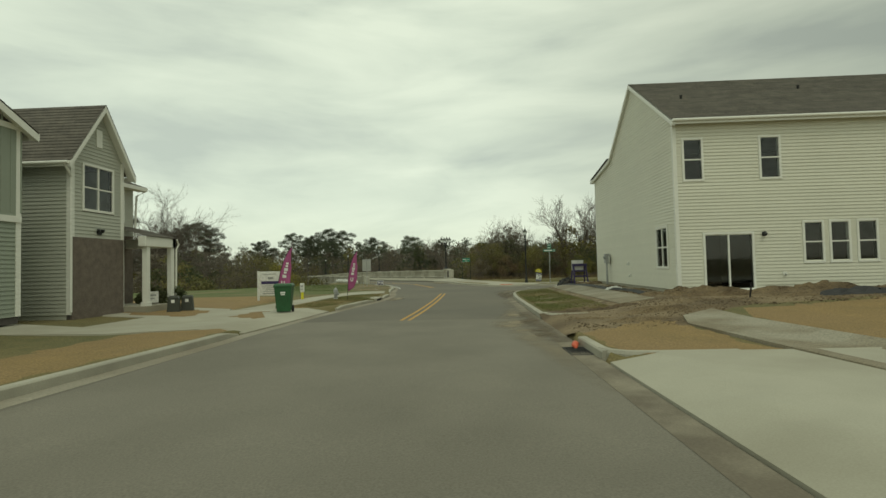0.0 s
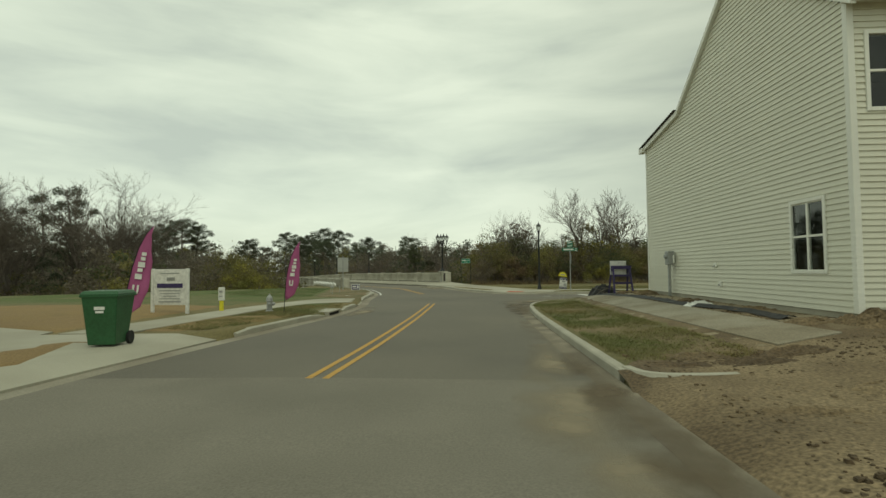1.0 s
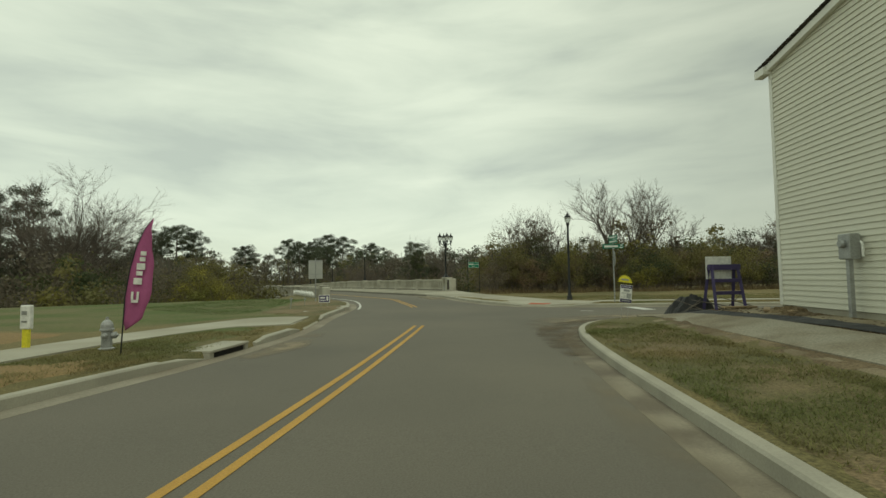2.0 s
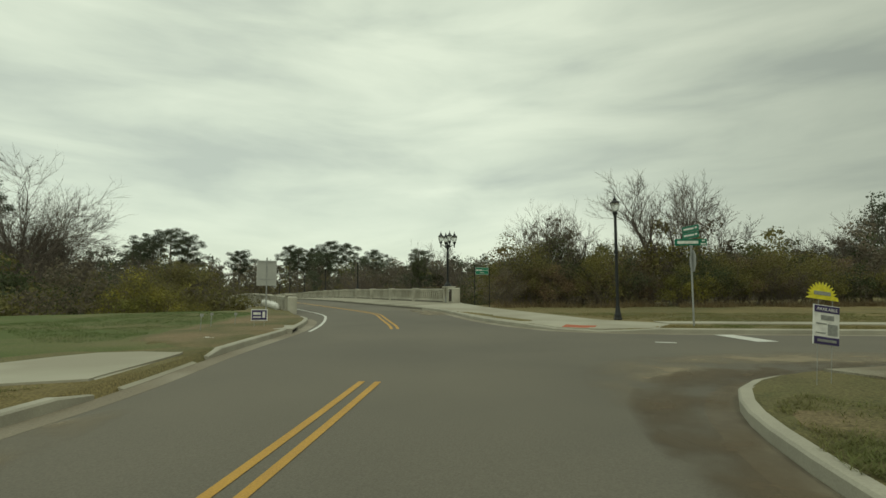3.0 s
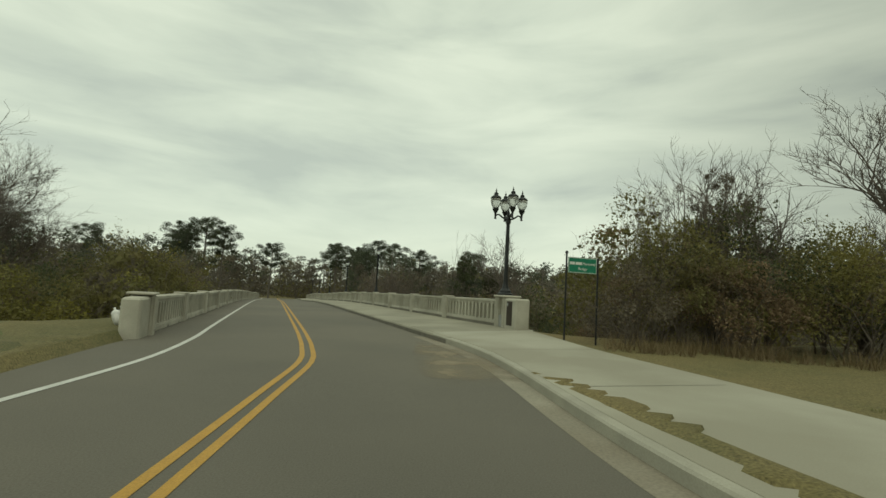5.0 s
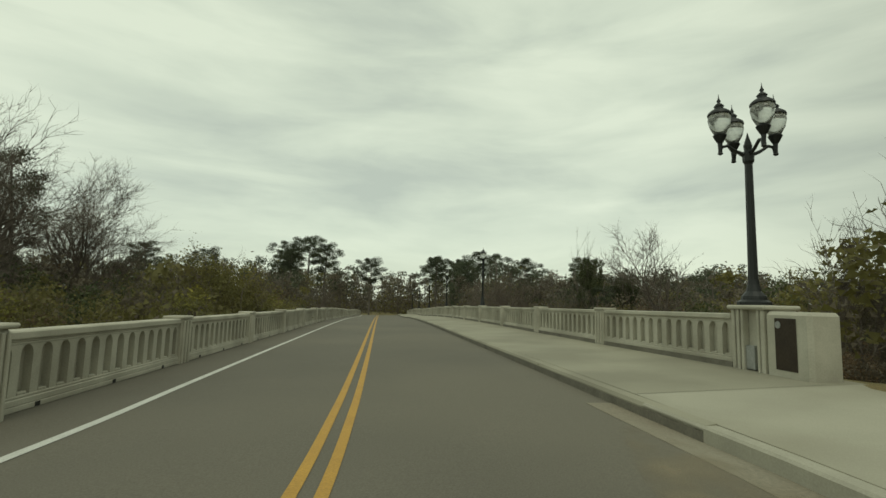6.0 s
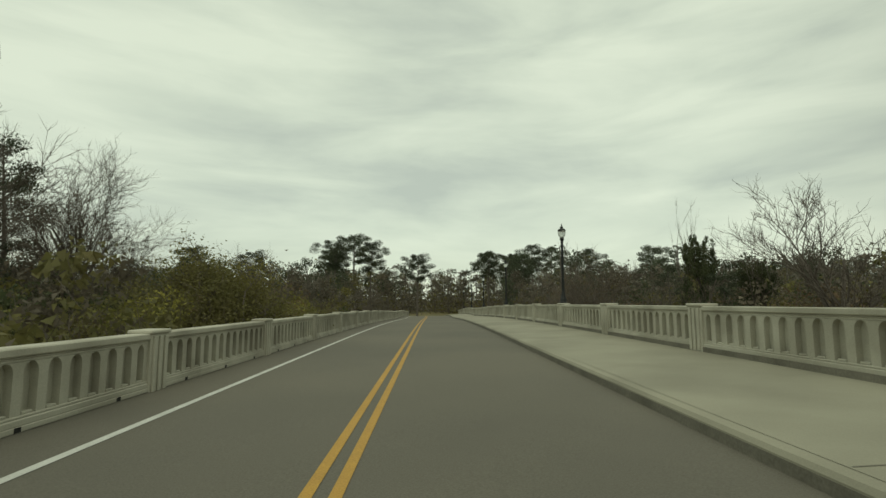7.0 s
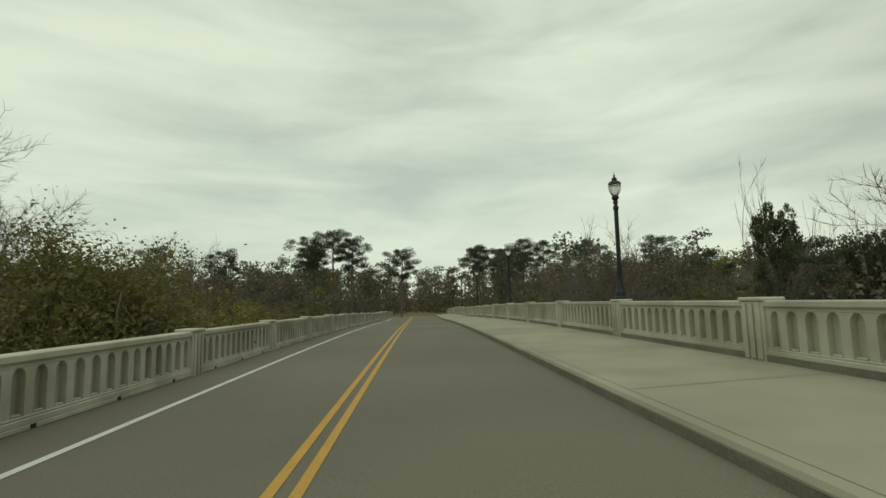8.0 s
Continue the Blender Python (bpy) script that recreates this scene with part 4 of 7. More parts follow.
cl = cluster_lamp()
cl.matrix_basis = pose(*at_bridge(52.25, 29.05), foot_z(52, 1) + 1.13) @ Matrix.Scale(1.09, 4)


# ---- houses ----
LAP = 0.127


def lap_board(length, drop=LAP):
    """One siding course: a wedge, proud at its lower edge. It runs along x from 0, the outer face towards -y."""
    v = [(0, 0, 0), (length, 0, 0), (length, -0.03, 0), (0, -0.03, 0), (0, 0, drop), (length, 0, drop), (length, -0.006, drop), (0, -0.006, drop)]
    f = [(0, 3, 2, 1), (4, 5, 6, 7), (3, 7, 6, 2), (0, 1, 5, 4), (0, 4, 7, 3), (1, 2, 6, 5)]
    return v, f


def siding(parent, m, width, z0, z1, openings=(), top=None, mat=M_SIDING, joined=False):
    """Courses of siding on a wall. m: x along the wall, -y outwards. top(z): the stretch of the wall that is left at height z."""
    cache, rows = {}, []
    z = z0
    while z < z1 - 0.02:
        h = min(LAP, z1 - z)
        a, b = top(z + h / 2) if top else (0.0, width)
        cuts = [(a, b)]
        for ox0, ox1, oz0, oz1 in openings:
            if oz0 < z + h * 0.3 and oz1 > z + h * 0.7:
                nxt = []
                for c0, c1 in cuts:
                    if ox0 > c0:
                        nxt.append((c0, min(c1, ox0)))
                    if ox1 < c1:
                        nxt.append((max(c0, ox1), c1))
                cuts = [c for c in nxt if c[1] - c[0] > 0.01]
        rows += [(c0, c1 - c0, z, h) for c0, c1 in cuts if c1 - c0 > 0.02]
        z += LAP
    if joined:
        verts, faces = [], []
        for x, ln, zz, h in rows:
            v, f = lap_board(ln, h)
            o = len(verts)
            verts += [(p[0] + x, p[1], p[2] + zz) for p in v]
            faces += [tuple(q + o for q in face) for face in f]
        ob = raw("siding", verts, faces, mat, parent)
        ob.matrix_basis = m
        return ob
    for x, ln, zz, h in rows:
        key = (round(ln, 3), round(h, 3))
        if key not in cache:
            v, f = lap_board(ln, h)
            me = bpy.data.meshes.new("siding_board")
            me.from_pydata(v, [], f)
            me.materials.append(mat)
            cache[key] = me
        share("siding_board", cache[key], parent, m @ pose(x, 0, zz))


def window_unit(parent, m, w, h, cols=1, sash=True, name="window"):
    """A framed window; m: x along the wall, z up from the sill, -y outwards."""
    t = 0.085
    win = part(name, boxes((-t, 0, -0.05, 0.1, -t, h + t), (w, w + t, -0.05, 0.1, -t, h + t), (0, w, -0.05, 0.1, h, h + t), (0, w, -0.05, 0.1, -t, 0), bevel=0.006), M_TRIM, parent, "white vinyl window")
    win.matrix_basis = m
    bars = []
    for c in range(1, cols):
        x = w * c / cols
        bars.append((x - 0.03, x + 0.03, -0.03, 0.04, 0.0, h))
    if sash:
        bars.append((0.0, w, -0.028, 0.04, h / 2 - 0.025, h / 2 + 0.025))
    if bars:
        part("glazing_bar", boxes(*bars), M_TRIM, win)
    for c in range(cols):
        for r in range(2 if sash else 1):
            hh = h / (2 if sash else 1)
            part("pane", boxes((w * c / cols + 0.02, w * (c + 1) / cols - 0.02, 0.0, 0.008, hh * r + 0.01, hh * (r + 1) - 0.01)), M_GLASS, win).visible_shadow = False
    return win


def shingle_slope(parent, corners, rows_up, name="roof_slope"):
    """A roof slope of overlapping shingle tabs in one mesh; corners: two at the eave, two at the ridge."""
    a, b, c, d = [Vector(v) for v in corners]
    verts, faces = [], []
    nrm = (b - a).cross(d - a).normalized()
    if nrm.z < 0:
        nrm = -nrm
    rng = random.Random(5)
    for r in range(rows_up):
        t0, t1 = r / rows_up, (r + 1.05) / rows_up
        l0, r0 = a.lerp(d, t0), b.lerp(c, t0)
        l1, r1 = a.lerp(d, min(1, t1)), b.lerp(c, min(1, t1))
        n = max(1, int((r0 - l0).length / 0.9))
        cuts = [0.0] + sorted(min(0.99, max(0.01, (k + rng.uniform(-0.3, 0.3)) / n)) for k in range(1, n)) + [1.0]
        for k in range(n):
            q = [l0.lerp(r0, cuts[k]) + nrm * 0.02, l0.lerp(r0, cuts[k + 1]) + nrm * 0.02, l1.lerp(r1, cuts[k + 1]) + nrm * 0.004, l1.lerp(r1, cuts[k]) + nrm * 0.004]
            o = len(verts)
            verts += [tuple(v) for v in q] + [tuple(q[0] - nrm * 0.03), tuple(q[1] - nrm * 0.03)]
            faces += [(o, o + 1, o + 2, o + 3), (o + 4, o + 5, o + 1, o)]
    return raw(name, verts, faces, M_SHINGLE, parent)


def wall_with_holes(parent, m, width, height_at, z0, z1, openings, mat, name="wall", thick=0.14):
    """A wall of real thickness with openings through it; stepped in strips so that gables keep their slope."""
    xs = sorted({0.0, width, *[o[0] for o in openings], *[o[1] for o in openings], *(height_at[1] if height_at else ())})
    bm = bmesh.new()
    hf = height_at[0] if height_at else (lambda x: z1)
    for a, b in zip(xs, xs[1:]):
        zs = [(o[2], o[3]) for o in openings if o[0] <= a + 1e-6 and o[1] >= b - 1e-6]
        lo = z0
        for s0, s1 in sorted(zs):
            box(bm, a, b, 0.0, thick, lo, s0)
            lo = s1
        top = [(a, 0.0, hf(a)), (b, 0.0, hf(b))]
        v = [bm.verts.new(p) for p in ((a, 0, lo), (b, 0, lo), (b, thick, lo), (a, thick, lo), (a, 0, hf(a)), (b, 0, hf(b)), (b, thick, hf(b)), (a, thick, hf(a)))]
        for f in ((0, 1, 2, 3), (4, 5, 6, 7), (0, 1, 5, 4), (1, 2, 6, 5), (2, 3, 7, 6), (3, 0, 4, 7)):
            bm.faces.new([v[i] for i in f])
    ob = part(name, bm, mat, parent)
    ob.matrix_basis = m
    return ob


def cream_house():
    h = thing("house", "new two-storey house in cream vinyl siding, on bare soil", "house", "houses")
    X0, X1, Y0, Y1, ZB, ZE = 9.32, 23.0, 17.82, 29.25, 0.74, 7.15
    YP, ZP, YK, ZK = 22.25, 10.12, 25.8, 7.4
    # rear wall, faces -y: x along +x
    rear = pose(X0, Y0, 0)
    ops_r = [(9.70 - X0, 10.34 - X0, 4.93, 6.44), (12.55 - X0, 13.21 - X0, 4.93, 6.44), (10.36 - X0, 12.08 - X0, ZB + 0.02, 2.8),
             (14.02 - X0, 14.64 - X0, 1.72, 3.17), (14.98 - X0, 15.6 - X0, 1.72, 3.17), (15.98 - X0, 16.6 - X0, 1.72, 3.17)]
    # wall cores and rooms carry the indoor dimness in their colour
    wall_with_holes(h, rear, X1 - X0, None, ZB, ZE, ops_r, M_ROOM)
    # side wall, faces -x: x along -y, so from the far corner back to the near one
    side = pose(X0, Y1, 0, 0, 0, -90)
    L = Y1 - Y0
    ops_s = [(Y1 - 19.72, Y1 - 18.68, 1.62, 3.18)]

    def gable(x):
        y = Y1 - x
        if y < YP:
            return ZE + (ZP - ZE) * (y - Y0) / (YP - Y0)
        if y < YK:
            return ZP + (ZK - ZP) * (y - YP) / (YK - YP)
        return ZK + (6.9 - ZK) * (y - YK) / (Y1 - YK)

    def stretch(z):
        if z < 6.9:
            return (0.0, L)
        y_lo = Y0 + max(0.0, (z - ZE) / (ZP - ZE)) * (YP - Y0)
        y_hi = Y1 - (z - 6.9) / (ZK - 6.9) * (Y1 - YK) if z < ZK else YK - (z - ZK) / (ZP - ZK) * (YK - YP)
        return (Y1 - y_hi, Y1 - y_lo)

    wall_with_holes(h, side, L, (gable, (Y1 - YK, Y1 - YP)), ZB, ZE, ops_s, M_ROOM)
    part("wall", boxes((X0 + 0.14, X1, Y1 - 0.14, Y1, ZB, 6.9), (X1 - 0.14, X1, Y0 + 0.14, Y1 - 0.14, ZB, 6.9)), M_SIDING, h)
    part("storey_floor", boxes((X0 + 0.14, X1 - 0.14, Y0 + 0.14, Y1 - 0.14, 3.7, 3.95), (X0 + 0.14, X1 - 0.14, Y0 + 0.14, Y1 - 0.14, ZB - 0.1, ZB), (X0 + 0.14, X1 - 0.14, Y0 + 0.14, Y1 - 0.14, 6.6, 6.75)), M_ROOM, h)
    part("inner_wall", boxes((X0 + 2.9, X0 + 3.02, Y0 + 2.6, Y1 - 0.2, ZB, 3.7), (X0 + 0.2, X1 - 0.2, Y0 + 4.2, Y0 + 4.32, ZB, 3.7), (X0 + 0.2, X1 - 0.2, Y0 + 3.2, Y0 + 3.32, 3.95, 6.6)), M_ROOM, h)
    part("foundation", boxes((X0 + 0.01, X1, Y0 + 0.01, Y1, -0.2, ZB)), M_KERB, h, "low grey concrete foundation")
    pad = 0.03
    siding(h, rear, X1 - X0, ZB, ZE, [(a - pad, b + pad, c - pad, d + pad) for a, b, c, d in ops_r])
    siding(h, side, L, ZB, ZP, [(a - pad, b + pad, c - pad, d + pad) for a, b, c, d in ops_s], stretch)
    part("corner_trim", boxes((X0 - 0.035, X0 + 0.10, Y0 - 0.035, Y0 + 0.0, ZB, ZE), (X0 - 0.035, X0, Y0, Y0 + 0.10, ZB, ZE), bevel=0.004), M_TRIM, h, "white corner board")
    part("corner_trim", boxes((X0 - 0.035, X0, Y1 - 0.1, Y1 + 0.02, ZB, 6.9), bevel=0.004), M_TRIM, h, "white corner board")
    # roof slopes with their boards
    ov = 0.28
    ridge = (X0 - 0.12, X1 + 0.1)
    shingle_slope(h, [(ridge[0], Y0 - ov, ZE + 0.02), (ridge[1], Y0 - ov, ZE + 0.02), (ridge[1], YP, ZP + 0.16), (ridge[0], YP, ZP + 0.16)], 36)
    shingle_slope(h, [(ridge[0], YK, ZK + 0.12), (ridge[1], YK, ZK + 0.12), (ridge[1], YP, ZP + 0.16), (ridge[0], YP, ZP + 0.16)], 30)
    shingle_slope(h, [(ridge[0] - 0.1, Y1 + 0.3, 6.95), (ridge[1], Y1 + 0.3, 6.95), (ridge[1], YK, ZK + 0.1), (ridge[0] - 0.1, YK, ZK + 0.1)], 22)
    part("fascia", boxes((ridge[0], ridge[1], Y0 - ov - 0.02, Y0 - ov, ZE - 0.14, ZE + 0.05), (ridge[0], ridge[1], Y0 - ov, Y0, ZE - 0.05, ZE - 0.02)), M_TRIM, h, "white fascia and soffit")
    part("gutter", tube([(ridge[0], Y0 - ov - 0.07, ZE), (ridge[1], Y0 - ov - 0.07, ZE + 0.0)], 0.055, 8), M_TRIM, h, "white eaves gutter")
    rake = bmesh.new()
    for (ya, za), (yb, zb) in (((Y0 - ov, ZE - 0.02), (YP, ZP + 0.12)), ((YK, ZK + 0.08), (YP, ZP + 0.12)), ((Y1 + 0.3, 6.9), (YK, ZK + 0.06))):
        lo = -0.17
        v = [rake.verts.new(p) for p in ((X0 - 0.14, ya, za), (X0 - 0.14, yb, zb), (X0 - 0.14, yb, zb + lo), (X0 - 0.14, ya, za + lo),
                                         (X0 - 0.02, ya, za), (X0 - 0.02, yb, zb), (X0 - 0.02, yb, zb + lo), (X0 - 0.02, ya, za + lo))]
        for f in ((0, 1, 2, 3), (4, 5, 6, 7), (0, 1, 5, 4), (1, 2, 6, 5), (2, 3, 7, 6), (3, 0, 4, 7)):
            rake.faces.new([v[i] for i in f])
    part("rake_board", rake, M_TRIM, h, "white gable rake boards")
    part("front_eave", boxes((X0 - 0.22, X0, Y1 - 0.1, Y1 + 0.32, 6.72, 6.92), bevel=0.01), M_TRIM, h, "white boxed eave return")
    # a cross gable behind the ridge
    cg = bmesh.new()
    v = [cg.verts.new(p) for p in ((11.0, 22.4, 10.1), (19.2, 22.4, 10.1), (17.6, 25.0, 11.0), (12.4, 25.0, 11.0), (11.0, 27.5, 9.0), (19.2, 27.5, 9.0))]
    for f in ((0, 1, 2, 3), (3, 2, 5, 4), (0, 3, 4), (1, 5, 2), (0, 4, 5, 1)):
        cg.faces.new([v[i] for i in f])
    part("hip_roof", cg, M_SHINGLE, h)
    for x, y in ((10.6, 19.9), (15.9, 20.6)):
        zz = ZE + (ZP - ZE) * (y - Y0) / (YP - Y0)
        part("vent_pipe", lathe([(0.05, -0.1), (0.05, 0.3), (0.06, 0.3), (0.06, 0.33)], 10, at=(x, y, zz)), M_RUBBER, h, "dark roof vent pipe")
    for a, b, c, d in ops_r[:2] + ops_r[3:]:
        window_unit(h, rear @ pose(a, 0, c), b - a, d - c)
    window_unit(h, side @ pose(ops_s[0][0], 0, ops_s[0][2]), ops_s[0][1] - ops_s[0][0], ops_s[0][3] - ops_s[0][2], 2)
    a, b, c, d = ops_r[2]
    door = window_unit(h, rear @ pose(a, 0, c), b - a, d - c, 2, False, "patio_door")
    door["label"] = "white sliding glass patio door"
    part("threshold", boxes((a - 0.1, b + 0.1, -0.35, -0.02, c - 0.16, c - 0.05), bevel=0.01), M_TRIM, h, "pale door sill").matrix_basis = rear
    lm = part("wall_lamp", boxes((-0.06, 0.06, -0.04, 0.0, -0.08, 0.08), bevel=0.01), M_BLACK, h, "black outdoor wall lamp")
    lm.matrix_basis = rear @ pose(12.52 - X0, -0.02, 2.78)
    part("lamp_shade", lathe([(0.05, -0.06), (0.085, 0.0), (0.04, 0.08), (0.01, 0.1)], 12, at=(0, -0.1, 0.0)), M_BLACK, lm)
    for m, x, z in ((rear, 13.22 - X0, 1.27), (side, Y1 - 23.16, 1.18), (side, Y1 - 23.44, 1.76)):
        pv = part("wall_vent", boxes((-0.07, 0.07, -0.05, 0.0, -0.07, 0.07), bevel=0.01), M_TRIM, h, "small white wall vent")
        pv.matrix_basis = m @ pose(x, -0.015, z)
        part("spout", tube([(0, -0.05, -0.01), (0, -0.09, -0.03), (0, -0.1, -0.06)], 0.018, 6), M_GALV, pv)
    return h


cream_house()


def electric_meter():
    p = thing("electric_meter", "grey electric meter box on a conduit post by the house wall", "meter", m=pose(9.12, 26.6, ground_z(9.1, 26.6)))
    part("post", boxes((-0.045, 0.045, -0.045, 0.045, 0.0, 1.25), bevel=0.005), M_GALV, p)
    part("cabinet", boxes((-0.1, 0.12, -0.16, 0.16, 1.2, 1.72), bevel=0.015), M_GALV, p)
    part("dial", lathe([(0.09, 0), (0.09, 0.05), (0.07, 0.08)], 14), M_GALV, p, "round glass meter dial").matrix_basis = pose(-0.1, 0, 1.52, 0, -90, 0)
    part("conduit", tube([(0.05, -0.25, 1.55), (0.05, -0.3, 1.5), (0.05, -0.3, 1.25)], 0.025, 7), M_TRIM, p, "white side conduit")


electric_meter()


def grey_house(x_front, y0, y1, name_label, wall_mat, battens=False, peak=None, porch=False):
    """A two-storey street house; its gable faces +x. y0 is the near side."""
    z0 = ground_z(x_front - 1, y0) + 0.15
    h = thing("house", name_label, "house", "houses")
    ze, width, depth = z0 + 5.5, y1 - y0, 11.0
    pk = z0 + 7.3 if peak is None else peak
    front = pose(x_front, y0, 0, 0, 0, 90)
    ymid = width / 2
    ops = [(width / 2 - 0.68, width / 2 + 0.66, z0 + 3.6, z0 + 5.1)]

    def gable(x):
        return ze + (pk - ze) * (1 - abs(x - ymid) / ymid)

    def stretch(z):
        if z < ze:
            return (0.0, width)
        k = (z - ze) / (pk - ze)
        return (k * ymid, width - k * ymid)

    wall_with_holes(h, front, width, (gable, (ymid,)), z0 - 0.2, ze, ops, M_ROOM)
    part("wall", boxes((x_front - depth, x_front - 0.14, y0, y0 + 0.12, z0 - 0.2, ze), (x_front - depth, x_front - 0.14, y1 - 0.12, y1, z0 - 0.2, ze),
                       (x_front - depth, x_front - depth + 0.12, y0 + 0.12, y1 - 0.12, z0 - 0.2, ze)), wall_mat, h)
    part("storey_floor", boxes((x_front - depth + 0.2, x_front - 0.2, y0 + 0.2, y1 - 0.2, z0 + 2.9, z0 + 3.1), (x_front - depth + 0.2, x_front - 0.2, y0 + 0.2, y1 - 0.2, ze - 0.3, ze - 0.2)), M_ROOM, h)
    pad = 0.09
    if battens:
        bm = bmesh.new()
        x = 0.0
        while x < width:
            box(bm, x, x + 0.045, -0.05, -0.03, z0 + 3.0, gable(x) - 0.05)
            x += 0.3
        part("batten", bm, wall_mat, h).matrix_basis = front
        part("panel", boxes((0, width, -0.03, 0.0, z0 + 2.9, ze)), wall_mat, h).matrix_basis = front
        part("band_board", boxes((-0.02, width + 0.02, -0.07, -0.0, z0 + 2.72, z0 + 2.9), (-0.02, width + 0.02, -0.07, 0.0, ze - 0.1, ze + 0.06)), M_TRIM, h, "white band board").matrix_basis = front
        siding(h, front, width, z0, z0 + 2.72, [], mat=wall_mat, joined=True)
    else:
        siding(h, front, width, z0 + 2.6, pk - 0.1, [(a - pad, b + pad, c - pad, d + pad) for a, b, c, d in ops], stretch, wall_mat, True)
        part("brickwork", boxes((0, width, -0.05, 0.0, z0 - 0.2, z0 + 2.6)), M_BRICK, h, "brown brick lower wall").matrix_basis = front
    siding(h, pose(x_front - depth, y0, 0), depth, z0, ze, [], mat=wall_mat, joined=True)
    siding(h, pose(x_front, y1, 0, 0, 0, 180), depth, z0, ze, [], mat=wall_mat, joined=True)
    part("corner_trim", boxes((x_front - 0.0, x_front + 0.04, y0 - 0.04, y0 + 0.12, z0, ze), (x_front - 0.12, x_front, y0 - 0.04, y0, z0, ze), bevel=0.004), M_TRIM, h, "white corner board")
    part("corner_trim", boxes((x_front - 0.0, x_front + 0.04, y1 - 0.12, y1 + 0.04, z0, ze), (x_front - 0.12, x_front, y1, y1 + 0.04, z0, ze), bevel=0.004), M_TRIM, h, "white corner board")
    ov = 0.35
    xr0, xr1 = x_front - depth, x_front + 0.3
    ym = y0 + ymid
    drop = (pk - ze) / ymid * ov
    shingle_slope(h, [(xr0, y0 - ov, ze - drop + 0.1), (xr1, y0 - ov, ze - drop + 0.1), (xr1, ym, pk + 0.1), (xr0, ym, pk + 0.1)], 18)
    shingle_slope(h, [(xr0, y1 + ov, ze - drop + 0.1), (xr1, y1 + ov, ze - drop + 0.1), (xr1, ym, pk + 0.1), (xr0, ym, pk + 0.1)], 18)
    part("fascia", boxes((xr0, xr1, y0 - ov - 0.02, y0 - ov, ze - drop - 0.1, ze - drop + 0.08), (xr0, xr1, y1 + ov, y1 + ov + 0.02, ze - drop - 0.1, ze - drop + 0.08)), M_TRIM, h, "white fascia")
    part("gutter", tube([(xr0, y0 - ov - 0.07, ze - drop + 0.02), (xr1 - 0.05, y0 - ov - 0.07, ze - drop + 0.02)], 0.055, 8), M_TRIM, h, "white eaves gutter")
    part("downspout", tube([(x_front + 0.1, y0 - ov - 0.05, ze - drop), (x_front + 0.1, y0 - 0.2, ze - drop - 0.25), (x_front + 0.08, y0 - 0.08, ze - drop - 0.4), (x_front + 0.08, y0 - 0.08, z0 + 0.1)], 0.04, 6), M_TRIM, h, "white downspout")
    rk = bmesh.new()
    for s in (-1, 1):
        ya, za = ym + s * (ymid + ov), ze - drop + 0.06
        v = [rk.verts.new(p) for p in ((xr1, ya, za), (xr1, ym, pk + 0.06), (xr1, ym, pk - 0.16), (xr1, ya, za - 0.22), (xr1 - 0.32, ya, za), (xr1 - 0.32, ym, pk + 0.06), (xr1 - 0.32, ym, pk - 0.05), (xr1 - 0.32, ya, za - 0.1))]
        for f in ((0, 1, 2, 3), (4, 5, 6, 7), (0, 1, 5, 4), (1, 2, 6, 5), (2, 3, 7, 6), (3, 0, 4, 7)):
            rk.faces.new([v[i] for i in f])
    part("rake_board", rk, M_TRIM, h, "white gable rake boards")
    a, b, c, d = ops[0]
    window_unit(h, front @ pose(a, 0, c), b - a, d - c, 2)
    if not battens:
        part("gable_vent", boxes((ymid - 0.14, ymid + 0.14, -0.06, 0.0, ze + 0.35, ze + 1.0), bevel=0.01), M_TRIM, h, "white gable louvre").matrix_basis = front
        fl = part("wall_lamp", boxes((ymid - 0.1, ymid + 0.1, -0.07, 0.0, z0 + 2.72, z0 + 2.86), bevel=0.01), M_BLACK, h, "black twin-head floodlight")
        fl.matrix_basis = front
        part("lamp_head", lathe([(0.03, 0), (0.06, 0.06), (0.06, 0.12)], 10, at=(ymid - 0.1, -0.1, z0 + 2.8)), M_BLACK, fl)
        part("lamp_head", lathe([(0.03, 0), (0.06, 0.06), (0.06, 0.12)], 10, at=(ymid + 0.1, -0.1, z0 + 2.8)), M_BLACK, fl)
    if porch:
        # set-back wing with a porch
        yb = y1 + 2.3
        part("wing", boxes((x_front - depth, x_front - 1.2, y1 + 0.002, yb, z0 - 0.2, ze - 0.5)), wall_mat, h, "set-back wing of the house")
        siding(h, pose(x_front - 1.2, y1, 0, 0, 0, 90), yb - y1, z0 + 2.9, ze - 0.5, [(0.85, 1.75, z0 + 3.5, z0 + 5.0)], None, wall_mat, True)
        wp = window_unit(h, pose(x_front - 1.225, y1 + 0.9, z0 + 3.55, 0, 0, 90), 0.8, 1.4)
        shingle_slope(h, [(x_front - 0.85, y1 + 0.01, ze - 0.45), (x_front - 0.85, yb + 0.4, ze - 0.45), (x_front - 4, yb + 0.4, ze + 0.7), (x_front - 4, y1 + 0.01, ze + 0.7)], 14)
        part("wing_fascia", boxes((x_front - 1.2, x_front - 0.8, y1 + 0.4, yb + 0.4, ze - 0.62, ze - 0.46)), M_TRIM, h, "white wing fascia")
        part("wing_downspout", tube([(x_front - 0.85, yb + 0.35, ze - 0.6), (x_front - 1.1, yb + 0.1, ze - 0.85), (x_front - 1.14, yb + 0.05, z0 + 2.9)], 0.04, 6), M_TRIM, h, "white downspout")
        yq = y1 + 2.15
